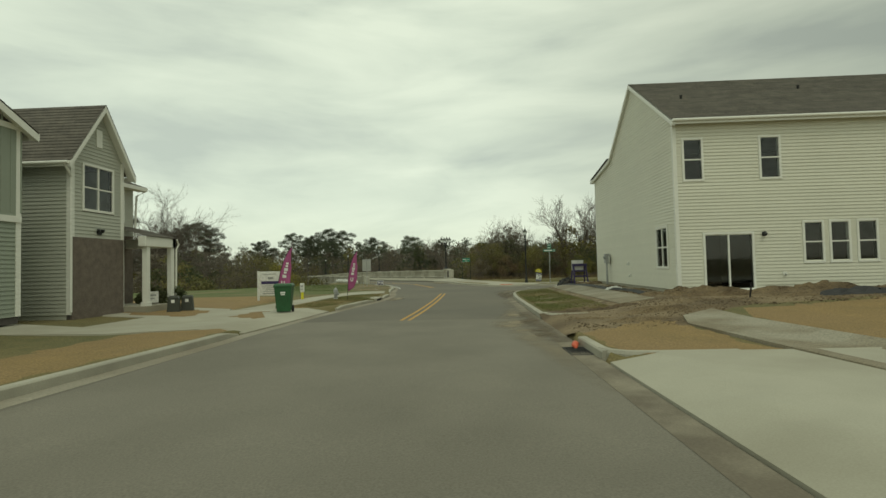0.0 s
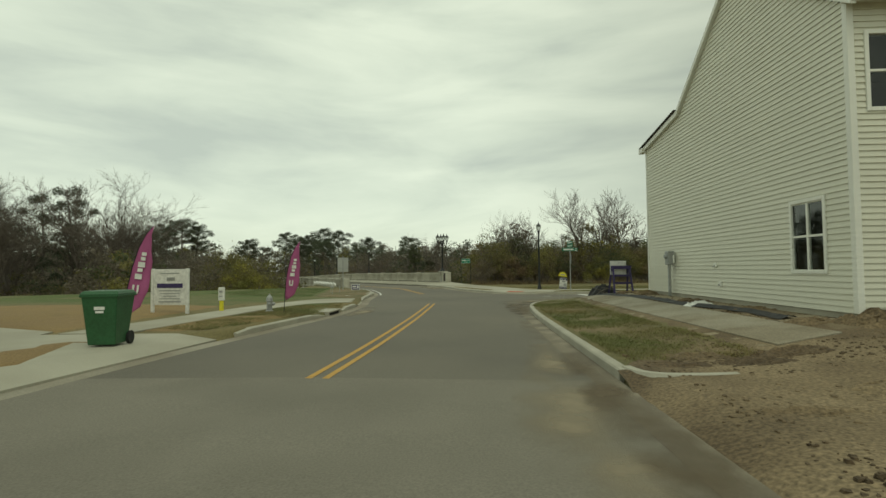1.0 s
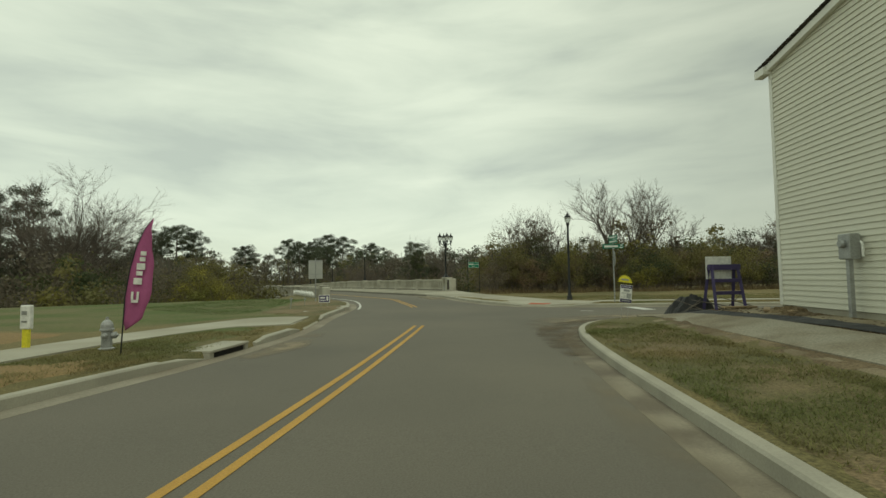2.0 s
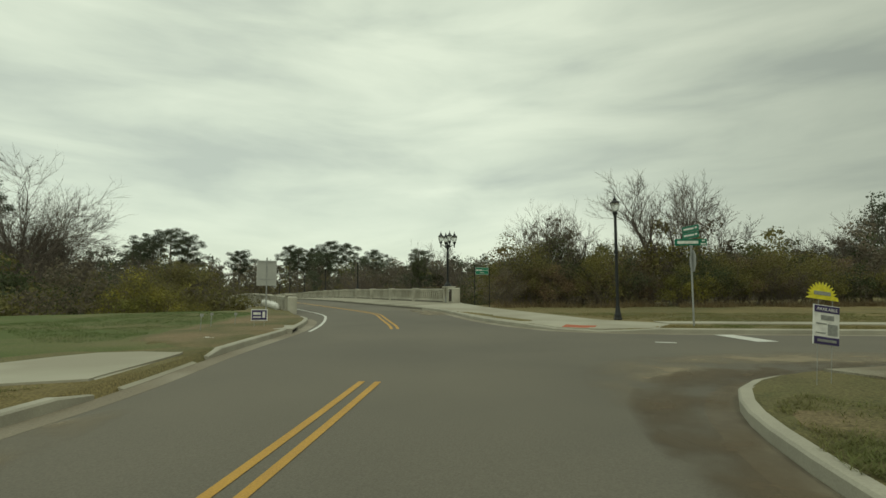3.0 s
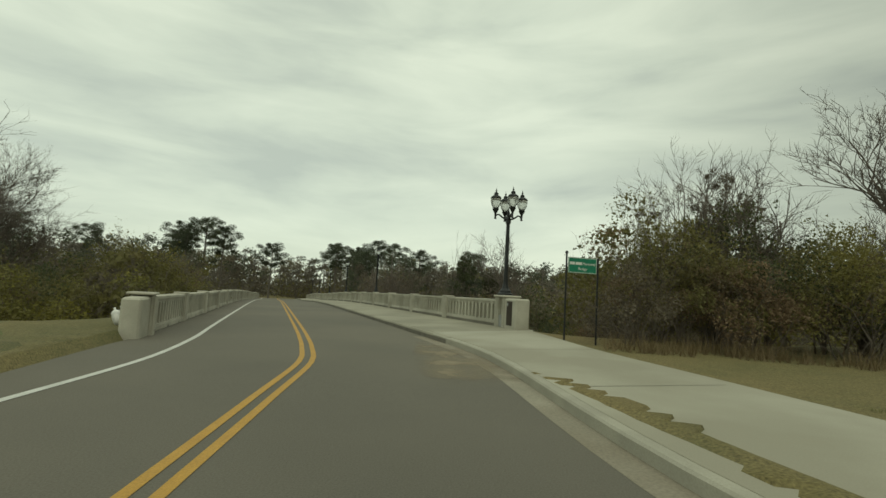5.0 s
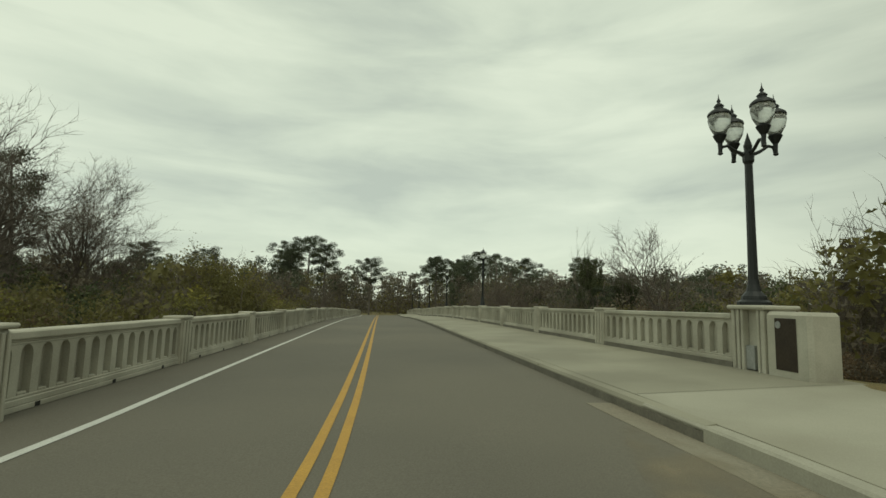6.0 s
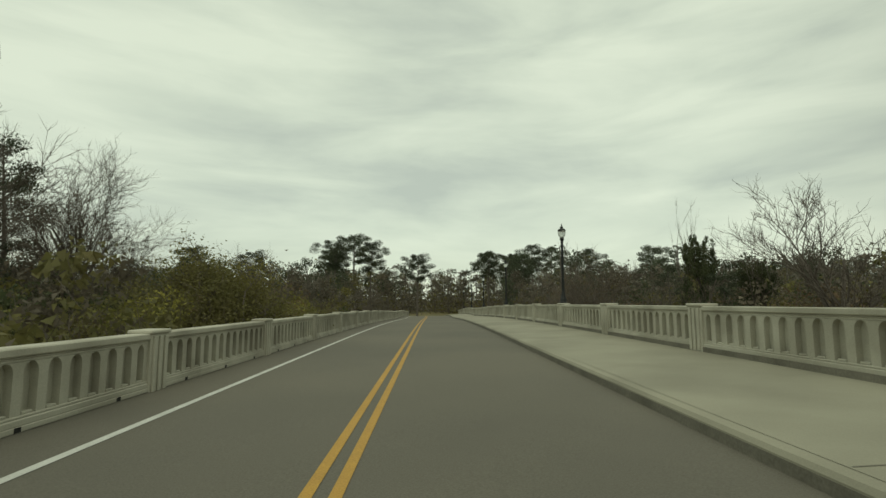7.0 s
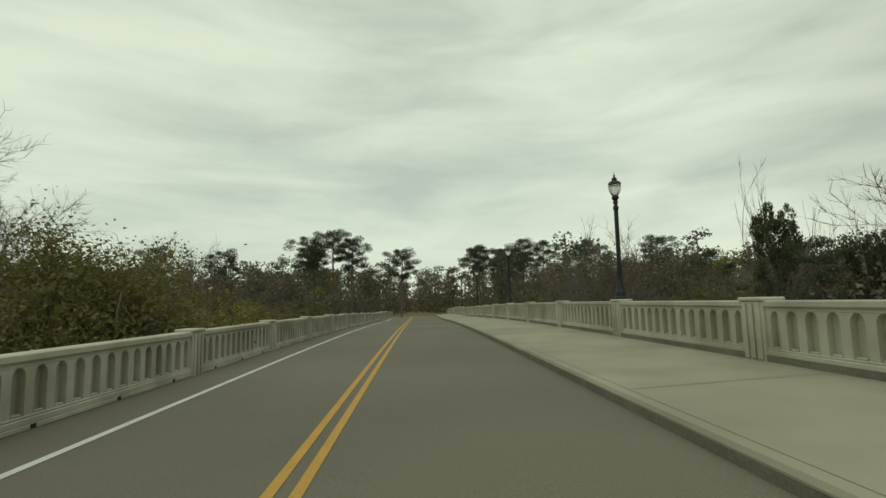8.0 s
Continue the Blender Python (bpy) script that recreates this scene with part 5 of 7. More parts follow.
        shingle_slope(h, [(x_front + 0.9, y1 + 0.1, z0 + 2.75), (x_front + 0.9, yq, z0 + 2.75), (x_front - 1.2, yq, z0 + 3.3), (x_front - 1.2, y1 + 0.1, z0 + 3.3)], 8, "porch_roof")
        part("porch_beam", boxes((x_front + 0.55, x_front + 0.85, y1 + 0.1, yq - 0.1, z0 + 2.36, z0 + 2.74), (x_front - 1.2, x_front + 0.85, yq - 0.32, yq - 0.1, z0 + 2.36, z0 + 2.74), bevel=0.01), M_TRIM, h, "white porch beam")
        for yy in (y1 + 0.35, yq - 0.22):
            part("porch_column", boxes((x_front + 0.6, x_front + 0.8, yy - 0.1, yy + 0.1, z0 - 0.1, z0 + 2.36), (x_front + 0.56, x_front + 0.84, yy - 0.14, yy + 0.14, z0 - 0.1, z0 + 0.2), bevel=0.008), M_TRIM, h, "square white porch column")
        part("porch_floor", boxes((x_front - 1.2, x_front + 0.95, y1, yq, z0 - 0.4, z0 + 0.06)), M_CONCRETE, h, "concrete porch floor")
        part("porch_wall", boxes((x_front - 1.28, x_front - 1.194, y1 + 0.004, yb, z0 + 0.065, z0 + 2.9)), M_BRICK, h, "brown brick porch wall")
        part("door", boxes((x_front - 1.2, x_front - 1.15, y1 + 0.8, y1 + 1.7, z0 + 0.06, z0 + 2.1), bevel=0.006), M_TRIM, h, "white front door")
        part("porch_downspout", tube([(x_front + 0.9, yq - 0.1, z0 + 2.7), (x_front + 0.86, yq + 0.1, z0 + 2.5), (x_front + 0.8, yq + 0.02, z0 + 2.3), (x_front + 0.8, yq - 0.02, z0 + 0.1)], 0.035, 6), M_TRIM, h, "white downspout")
    return h


grey_house(-11.8, 14.4, 16.85, "two-storey house in light grey lap siding with a porch", M_GREY_SIDING, porch=True)
grey_house(-11.7, 5.2, 12.4, "two-storey house in sage board-and-batten siding", M_SAGE, battens=True)


# ---- trees and woods ----
def twig(bm, p, d, length, rng, r=0.006, bend=0.12):
    """One thin shoot: two flat facets that taper to a tip."""
    d = Vector(d).normalized()
    side = d.orthogonal().normalized() * r
    if rng.random() < 0.5:
        side = d.cross(side)
    q = Vector(p) + d * length
    mid = Vector(p).lerp(q, 0.55) + Vector((rng.gauss(0, bend), rng.gauss(0, bend), rng.gauss(0, bend * 0.6))) * length
    a, b, c, c2, e = (bm.verts.new(Vector(p) - side), bm.verts.new(Vector(p) + side), bm.verts.new(mid + side * 0.7), bm.verts.new(mid - side * 0.7), bm.verts.new(q))
    bm.faces.new((a, b, c, c2))
    bm.faces.new((c2, c, e))
    return q


def limb(bm, p, d, length, r, level, rng, sides, spread, up, twig_r=0.006, kids=(3, 5), shoots=(7, 11)):
    """A branch that forks; returns the twig tips."""
    if level == 0:
        d = (Vector(d).normalized() + Vector((0, 0, up))).normalized()
        return [(twig(bm, p, d, length, rng, twig_r), d)]
    tips = []
    n = 4 if level > 1 else 3
    pts, rad = [Vector(p)], [r]
    q, dd = Vector(p), Vector(d).normalized()
    for k in range(n):
        dd = (dd + Vector((rng.gauss(0, 0.16), rng.gauss(0, 0.16), rng.gauss(0, 0.1) + up))).normalized()
        q = q + dd * (length / n)
        pts.append(q.copy())
        rad.append(max(twig_r, r * (1 - 0.5 * (k + 1) / n)))
    tube(pts, rad, sides if level > 1 else 3, bm)
    for k in range(rng.randint(*kids) if level > 1 else rng.randint(*shoots)):
        i = rng.randint(1, n)
        a = rng.uniform(0, 2 * math.pi)
        u = dd.orthogonal().normalized()
        w = dd.cross(u)
        nd = (dd + spread * rng.uniform(0.6, 1.2) * (math.cos(a) * u + math.sin(a) * w)).normalized()
        f = rng.uniform(0.52, 0.78) if level > 1 else rng.uniform(0.3, 0.62)
        tips += limb(bm, pts[i], nd, length * f, max(twig_r, rad[i] * 0.62), level - 1, rng, sides, spread, up, twig_r, kids, shoots)
    tips += [(q, dd)]
    return tips


def leaf_quads(centres, size, rng, flat=0.0):
    """Small leaves, each a blunt triangle, scattered at the centres."""
    verts, faces = [], []
    for c, s in centres:
        u = Vector((rng.gauss(0, 1), rng.gauss(0, 1), rng.gauss(0, 1) * (1 - flat))).normalized()
        w = u.orthogonal().normalized()
        t = rng.uniform(0, 6.28)
        w = (w * math.cos(t) + u.cross(w) * math.sin(t)).normalized()
        k = size * s
        o = len(verts)
        c = Vector(c)
        verts += [tuple(c - u * k * 0.8), tuple(c + w * k * 1.1), tuple(c + u * k * 0.8)]
        faces += [(o, o + 1, o + 2)]
    return verts, faces


def blob(c, rr, rng, squash=0.8):
    """A point in a soft round clump that has a firm edge."""
    d = Vector((rng.gauss(0, 1), rng.gauss(0, 1), rng.gauss(0, 1))).normalized()
    f = rr * rng.random() ** 0.45
    return Vector((c[0] + d.x * f, c[1] + d.y * f, c[2] + d.z * f * squash))


def make_bare_tree(seed, height, levels=4, label="bare leafless tree with fine grey twigs", spread=0.75, lean=(0, 0), multi=1, up=0.10, leaves=0, mat=None, leaf_top=0.7, leaf=0.05, kids=(3, 5), drape=0.0):
    """Trunks and forking limbs; with leaves, vines cover the lower limbs."""
    rng = random.Random(seed)
    t = thing("bare_tree" if not leaves else "vine_clad_tree", label, "tree", "bare trees" if not leaves else "")
    trunk, crown = bmesh.new(), bmesh.new()
    tips = []
    for k in range(multi):
        a = rng.uniform(0, 6.28)
        d = Vector((lean[0] + 0.3 * (multi > 1) * math.cos(a), lean[1] + 0.3 * (multi > 1) * math.sin(a), 1)).normalized()
        base = Vector((0.25 * math.cos(a), 0.25 * math.sin(a), -0.3)) if multi > 1 else Vector((0, 0, -0.3))
        r = height * 0.015 / (multi ** 0.4)
        h0 = height * 0.36
        pts = [base, base + d * h0 * 0.5 + Vector((rng.gauss(0, 0.1), rng.gauss(0, 0.1), 0)), base + d * h0]
        tube(pts, [r * 1.25, r, r * 0.85], 7, trunk)
        for j in range(5):
            a2 = 2 * math.pi * j / 5 + rng.uniform(-0.5, 0.5)
            nd = (d + 0.6 * Vector((math.cos(a2), math.sin(a2), 0.1)) * (0.3 if j == 0 else 1)).normalized()
            i = 2 if j < 3 else 1
            tips += limb(crown, pts[i], nd, height * (0.34 if i == 2 else 0.28), r * 0.6, levels - 1, rng, 5, spread, up, 0.008, kids)
    part("trunk", trunk, M_BARK, t)
    part("crown", crown, M_TWIG, t, "fine bare twigs")
    if leaves:
        low = [q for q, _ in tips if q.z < height * leaf_top and math.hypot(q.x, q.y) < height * (0.24 - 0.12 * q.z / height)]
        low += [Vector((rng.gauss(0, height * 0.07), rng.gauss(0, height * 0.07), height * rng.uniform(0.03, leaf_top * 0.9))) for _ in range(90)]
        rng.shuffle(low)
        low = low[:170]
        cs = []
        for q in low:
            rr = height * rng.uniform(0.025, 0.055) * (1.3 - q.z / height)
            cs += [(blob(q, rr, rng, 1.1), rng.uniform(0.6, 1.3)) for _ in range(leaves // len(low))]
        if drape:
            cs = []
            for _ in range(leaves):
                q = rng.choice(tips)[0]
                p = Vector((0, 0, q.z * 0.55)).lerp(q, rng.uniform(0.3, 1.0) ** 0.6)
                cs.append((p + Vector((rng.gauss(0, drape), rng.gauss(0, drape), rng.gauss(-0.1, drape))), rng.uniform(0.6, 1.3)))
        v, f = leaf_quads(cs, leaf, rng)
        raw("vines", v, f, mat, t)
    return t


def make_bush(seed, radius, height, count, mats, label, leaf=0.085, twigs=True, name="shrub", stems_n=9):
    """A shrub of stems with leaves in small clumps along the shoots and bare shoots above."""
    rng = random.Random(seed)
    t = thing(name, label, "shrub", "shrubs in the woods")
    stems = bmesh.new()
    clumps = []
    for k in range(stems_n):
        a = rng.uniform(0, 6.28)
        d = Vector((0.4 * math.cos(a), 0.4 * math.sin(a), 1)).normalized()
        tips = limb(stems, (0.4 * radius * math.cos(a) * rng.random(), 0.4 * radius * math.sin(a) * rng.random(), -0.3), d, height * rng.uniform(0.36, 0.56), 0.028, 2, rng, 3, 0.75, 0.07, 0.005, shoots=(5, 8))
        clumps += [q for q, _ in tips]
    top = [q for q in clumps if q.z > height * 0.55]
    for q in rng.sample(top, min(len(top), 110 if twigs else 20)):
        twig(stems, q, (rng.gauss(0, 0.35), rng.gauss(0, 0.35), 1), height * rng.uniform(0.06, 0.2), rng, 0.0045)
    part("stem", stems, M_TWIG, t)
    centres = [[] for _ in mats]
    # firm mounds of foliage over the dome, then loose sprays on the shoots
    mounds = []
    for k in range(15):
        b, f = k * 2.4 + rng.uniform(-0.4, 0.4), math.sqrt((k + 0.5) / 15)
        mounds.append((Vector((radius * f * math.cos(b), radius * f * math.sin(b), height * (0.80 - 0.52 * f * f) * rng.uniform(0.55, 1.08))), radius * rng.uniform(0.26, 0.46)))
    for c, rr in mounds:
        which = 0 if rng.random() < 0.75 else rng.randrange(len(mats))
        for _ in range(int(count * 0.62 / 15)):
            d = Vector((rng.gauss(0, 1), rng.gauss(0, 1), rng.gauss(0.25, 1))).normalized() * (rr * rng.random() ** 0.22 * rng.uniform(0.85, 1.15))
            p = c + Vector((d.x, d.y, d.z * 0.8))
            if p.z > -0.1:
                centres[which].append((p, rng.uniform(0.6, 1.3)))
    # coarser leaves fill the inside of each mound
    cs = [(blob(c, rr * 0.8, rng), rng.uniform(0.7, 1.3)) for c, rr in mounds for _ in range(52)]
    v, f = leaf_quads([q for q in cs if q[0].z > -0.1], max(0.078, leaf * 1.5), rng)
    raw("inner_foliage", v, f, mats[0], t)
    pool = [Vector((max(-radius * 1.2, min(radius * 1.2, c.x)), max(-radius * 1.2, min(radius * 1.2, c.y)), min(c.z, height))) for c in clumps]
    each = max(3, int(count * 0.38 / len(pool)))
    for c in pool:
        which = 0 if rng.random() < 0.75 else rng.randrange(len(mats))
        rr = rng.uniform(0.06, 0.16) * radius
        for _ in range(each):
            p = blob(c, rr, rng)
            if p.z > -0.1:
                centres[which].append((p, rng.uniform(0.6, 1.3)))
    for mat, cs in zip(mats, centres):
        if cs:
            v, f = leaf_quads(cs, leaf, rng)
            raw("crown", v, f, mat, t)
    return t


def make_pine(seed, height, label="tall dark pine with tufted high crown", low=0.58, wide=0.2):
    """A straight trunk with level boughs that carry flat dense tufts of needles."""
    rng = random.Random(seed)
    t = thing("pine_tree", label, "tree", "pines")
    trunk = tube([(0, 0, -0.5), (rng.gauss(0, 0.2), rng.gauss(0, 0.2), height * 0.5), (rng.gauss(0, 0.3), rng.gauss(0, 0.3), height * 0.96)], [height * 0.014, height * 0.011, height * 0.003], 7)
    cs = []
    for k in range(20):
        f = (k + rng.random()) / 20
        z = height * (low + (0.96 - low) * f)
        prof = 0.35 + 0.75 * math.sin(math.pi * min(1.0, 0.12 + 0.8 * f))
        a = k * 2.4 + rng.uniform(-0.5, 0.5)
        reach = height * wide * prof * rng.uniform(0.45, 1.1)
        tip = Vector((reach * math.cos(a), reach * math.sin(a), z + reach * 0.15))
        tube([(0, 0, z - 0.3), tip], [0.06, 0.025], 3, trunk)
        for g, n in ((0.45, 190), (0.95, 330)):
            c = Vector((0, 0, z)).lerp(tip, g)
            rr = height * rng.uniform(0.045, 0.085)
            cs += [(blob(c, rr, rng, 0.6), rng.uniform(0.6, 1.3)) for _ in range(n)]
    part("trunk", trunk, M_BARK, t)
    v, f = leaf_quads(cs, 0.0072 * height, rng)
    raw("crown", v, f, M_LEAF[4], t)
    return t


PLACED = set()


def stand(mst, m):
    """The thing itself at its first place, a copy at each later one."""
    if mst.name in PLACED:
        mst = copy_thing(mst, Matrix.Identity(4))
    PLACED.add(mst.name)
    mst.matrix_basis = m
    return mst


def place(masters, spots, seed, scale=(0.85, 1.2), sink=0.0, zf=ground_z):
    rng = random.Random(seed)
    for i, (x, y) in enumerate(spots):
        k = rng.uniform(*scale)
        stand(masters[i % len(masters)], pose(x, y, zf(x, y) - sink, 0, 0, rng.uniform(0, 360)) @ Matrix.Diagonal((k, k, k * rng.uniform(0.9, 1.1), 1)))


def topped(mst, x, y, nominal, top, turn=0.0, girth=1.0):
    """Stands a tree so that its crown ends at the given level."""
    k = (top - ground_z(x, y)) / nominal
    return stand(mst, pose(x, y, ground_z(x, y), 0, 0, turn) @ Matrix.Diagonal((k * girth, k * girth, k, 1)))


L = M_LEAF
BUSHES = [make_bush(11, 1.8, 3.8, 6600, [L[0], L[2]], "dense olive-green shrub at the wood's edge", 0.046),
          make_bush(12, 1.9, 4.2, 6200, [L[1], L[0]], "dense dark green evergreen shrub in the wood", 0.047),
          make_bush(13, 1.8, 3.5, 6200, [L[2], L[0]], "yellow-green autumn shrub in the wood", 0.045),
          make_bush(14, 1.8, 3.9, 6000, [L[3], L[6]], "russet brown autumn shrub with thin leaves", 0.042),
          make_bush(15, 1.9, 4.4, 6200, [L[0], L[3]], "tangled vine-covered shrub of the wood", 0.046),
          make_bush(16, 1.8, 3.8, 5600, [L[6], L[3]], "brown leafless thicket with tangled stems", 0.040, stems_n=14)]
MIDS = [make_bush(61, 1.8, 3.8, 2300, [L[6], L[0]], "olive-brown shrub at the wood's edge", 0.062, stems_n=6),
        make_bush(62, 1.9, 4.2, 2300, [L[1], L[0]], "dark green shrub at the wood's edge", 0.065, stems_n=5),
        make_bush(63, 1.8, 3.6, 2300, [L[0], L[2]], "olive shrub with yellowing leaves at the wood's edge", 0.062, stems_n=6),
        make_bush(64, 1.8, 3.9, 2000, [L[3], L[6]], "russet thicket at the wood's edge", 0.056, stems_n=8)]
BACK = [make_bush(17, 1.9, 4.2, 1500, [L[0], L[6]], "olive-brown shrub deep in the wood", 0.085, False, stems_n=4),
        make_bush(18, 1.9, 4.4, 1300, [L[6], L[3]], "grey-brown thicket deep in the wood", 0.08, False, stems_n=5),
        make_bush(19, 1.8, 3.9, 1500, [L[1], L[0]], "dark green shrub deep in the wood", 0.085, False, stems_n=4)]
BARE = [make_bare_tree(21, 10.5, 5, spread=0.7), make_bare_tree(22, 9.0, 4, spread=0.85), make_bare_tree(23, 7.0, 4, multi=3, label="multi-stemmed bare thicket tree"),
        make_bare_tree(24, 10.5, 4, spread=0.65)]
GREAT_BARE = make_bare_tree(27, 14.0, 5, "great spreading bare tree leaning towards the bridge", 0.72, (0.3, -0.1), 2, 0.05, kids=(4, 6))
VINES = [make_bare_tree(71, 9.5, 4, "dark vine-clad tree with bare upper shoots", 0.5, multi=1, up=0.2, leaves=12000, mat=L[1], leaf_top=0.78, leaf=0.07),
         make_bare_tree(72, 8.5, 4, "vine-covered tree with olive and russet leaves", 0.7, multi=3, up=0.10, leaves=17000, mat=L[6], leaf_top=0.85, leaf=0.042),
         make_bare_tree(73, 6.6, 4, "vine-draped tree with olive and yellowing leaves", 0.55, multi=2, up=0.02, leaves=26000, mat=L[0], leaf_top=1.0, leaf=0.062, drape=0.24)]
PINES = [make_pine(31, 19), make_pine(32, 16, low=0.62, wide=0.24), make_pine(33, 21, low=0.62, wide=0.25), make_pine(34, 12, "broad dark evergreen tree at the wood's edge", 0.1, 0.26)]
RUSSET = make_bare_tree(29, 9.0, 4, "thin tree with a few russet leaves", 0.7, multi=3, kids=(4, 6))
leaf_rng = random.Random(77)
v_, f_ = leaf_quads([(blob((0, 0, 6.0), 2.9, leaf_rng), leaf_rng.uniform(0.6, 1.2)) for _k in range(2200)], 0.05, leaf_rng)
raw("leaves", v_, f_, M_LEAF[3], RUSSET)


def clear_of_bridge(x, y, left=13.0, right=34.0):
    n = across(x, y)
    return n < left or n > right


# the wood's edge beyond the side street
edge_spots = [(3.0 + 1.9 * k + 0.5 * math.sin(k * 2.3), 57.2 + 0.13 * (3.0 + 1.9 * k) + 0.8 * math.sin(k * 1.7)) for k in range(40)]
near_edge = [BUSHES[k] for k in (5, 0, 3, 4, 1, 5, 2, 1, 0, 4)]
place(near_edge, edge_spots[:12], 41, (0.75, 1.1))
place(MIDS, edge_spots[12:], 42, (0.75, 1.1))
behind = [(x + 0.9, y + 2.4 + 0.7 * math.sin(x)) for x, y in edge_spots]
place([BUSHES[k] for k in (4, 5, 1, 0, 3)], behind[:11], 48, (1.1, 1.4))
place(MIDS[1:] + MIDS[:1], behind[11:], 39, (1.1, 1.4))
place(BACK, [(x + 0.5, y + 6.0 + math.sin(2 * x)) for x, y in edge_spots[::2]], 49, (1.4, 1.75))
# both banks along the bridge
bank = random.Random(50)
left_mix = [BUSHES[k] for k in (2, 0, 2, 4, 2, 0)]
right_mix = [BUSHES[k] for k in (1, 5, 3, 4, 0, 5)]
place(left_mix, [at_bridge(55 + 2.1 * k + bank.uniform(-0.6, 0.6), 10.6 + bank.uniform(-1.6, 0.8)) for k in range(24)], 43, (1.3, 1.65))
place(MIDS, [at_bridge(105 + 2.1 * k + bank.uniform(-0.6, 0.6), 11.0 + bank.uniform(-1.6, 0.8)) for k in range(10)], 38, (1.1, 1.45))
place(MIDS, [at_bridge(57 + 2.6 * k + bank.uniform(-0.8, 0.8), 6.5 + bank.uniform(-1.8, 1.8)) for k in range(24)], 44, (1.4, 1.75))
place(BACK, [at_bridge(60 + 3.4 * k + bank.uniform(-0.8, 0.8), -1.0 + bank.uniform(-2.5, 2.5)) for k in range(18)], 51, (1.6, 2.0))
place(right_mix, [at_bridge(57 + 2.3 * k + bank.uniform(-0.7, 0.7), 36.8 + bank.uniform(-0.8, 2.0)) for k in range(22) if k > 3], 52, (1.15, 1.5))
place([BUSHES[5], BUSHES[3], BUSHES[4]], [at_bridge(56.5 + 1.9 * k, 37.6 + 0.5 * (k % 2)) for k in range(5)], 35, (0.8, 1.05))
place(MIDS, [at_bridge(108 + 2.3 * k + bank.uniform(-0.7, 0.7), 36.8 + bank.uniform(-0.8, 2.0)) for k in range(8)], 37, (1.2, 1.6))
place(MIDS, [at_bridge(58 + 2.6 * k + bank.uniform(-0.8, 0.8), 42.0 + bank.uniform(-2, 2)) for k in range(22)], 53, (1.5, 1.95))
place(BACK, [at_bridge(60 + 3.4 * k + bank.uniform(-1, 1), 50.0 + bank.uniform(-3, 3)) for k in range(16)], 54, (1.8, 2.3))
for which_, s_, n_, k_, turn_ in ((2, 68.0, 13.0, 1.6, 20), (2, 72.5, 12.4, 1.7, 200), (0, 76.0, 12.2, 1.85, 80), (4, 81.5, 12.0, 1.9, 310), (0, 79.0, 9.0, 2.1, 150), (2, 91.0, 13.0, 1.65, 250)):
    x_, y_ = at_bridge(s_, n_)
    stand(BUSHES[which_], pose(x_, y_, ground_z(x_, y_), 0, 0, turn_) @ Matrix.Scale(k_, 4))
# the far side of the green lawn
place(left_mix[:5], [(-18.5 - 2.1 * k + bank.uniform(-0.6, 0.6), 59.6 - 0.10 * k + bank.uniform(-1, 1)) for k in range(7)], 55, (0.85, 1.2))
place(MIDS, [(-33.2 - 2.1 * k + bank.uniform(-0.6, 0.6), 58.9 - 0.10 * k + bank.uniform(-1, 1)) for k in range(19)], 36, (0.8, 1.15))
place(BACK, [(-21.0 - 2.6 * k + bank.uniform(-0.6, 0.6), 63.5 + bank.uniform(-1.5, 1.5)) for k in range(22)], 56, (1.2, 1.7))
# leafless trees over the shrubs
for (x_, y_), top_, turn_ in (((14.0, 62.9), 10.8, 0), ((20.2, 68.5), 11.2, 70), ((16.6, 64.4), 9.4, 150), (at_bridge(73.1, 40.0), 7.0, 20), ((47, 70), 9.5, 200), ((34, 69), 8.5, 290), ((43, 72), 9.8, 250), ((-50, 70), 14.2, 40), ((-57, 67), 14.0, 120), ((-64, 72), 14.6, 200)):
    topped(BARE[0], x_, y_, 10.9, top_, turn_, 1.2)
place(BARE[1:3], [(6.4, 61.0), (27, 68), (9.0, 63.4), (30, 67), (53, 72), (40, 69), at_bridge(66, 45), at_bridge(80, 45), at_bridge(92, 41), at_bridge(84, 38)], 58, (0.72, 0.9))
place(BARE[2:3], [(3.9, 62.6), (22.5, 67), (11, 61.6), (-22.0, 65.0)], 59, (0.62, 0.8))
place(BARE[3:] + BARE[1:2], [at_bridge(104, 4), at_bridge(112, 2), (-55, 74), (-47, 70), (-58, 66), (-66, 60), (-62, 74), at_bridge(108, 8), at_bridge(118, 6), at_bridge(130, 3.5), at_bridge(148, 10)], 46, (0.85, 1.1))
GREAT_BARE.matrix_basis = pose(-42.5, 68.0, ground_z(-42.5, 68.0), 0, 0, 10) @ Matrix.Scale(1.22, 4)
for m_ in (pose(-48.0, 73, ground_z(-48, 73), 0, 0, 140), pose(-52.0, 64, ground_z(-52, 64), 0, 0, 330)):
    copy_thing(GREAT_BARE, m_).matrix_basis = m_ @ Matrix.Scale(1.15, 4)
topped(VINES[0], *at_bridge(83.6, 39.9), 9.0, 7.4, 40, 0.62)
topped(VINES[0], *at_bridge(80.5, 41.5), 9.0, 5.2, 160, 0.7)
topped(VINES[1], 6.9, 62.3, 8.2, 7.6, 0)
topped(VINES[2], -29.5, 75.0, 6.6, 5.1, 100, 1.25)
topped(VINES[1], *at_bridge(59.0, 39.0), 8.2, 5.0, 210, 0.8)
topped(VINES[1], *at_bridge(56.4, 40.0), 8.2, 7.6, 300, 0.85)
topped(VINES[1], -39.0, 63.0, 8.2, 4.6, 30)
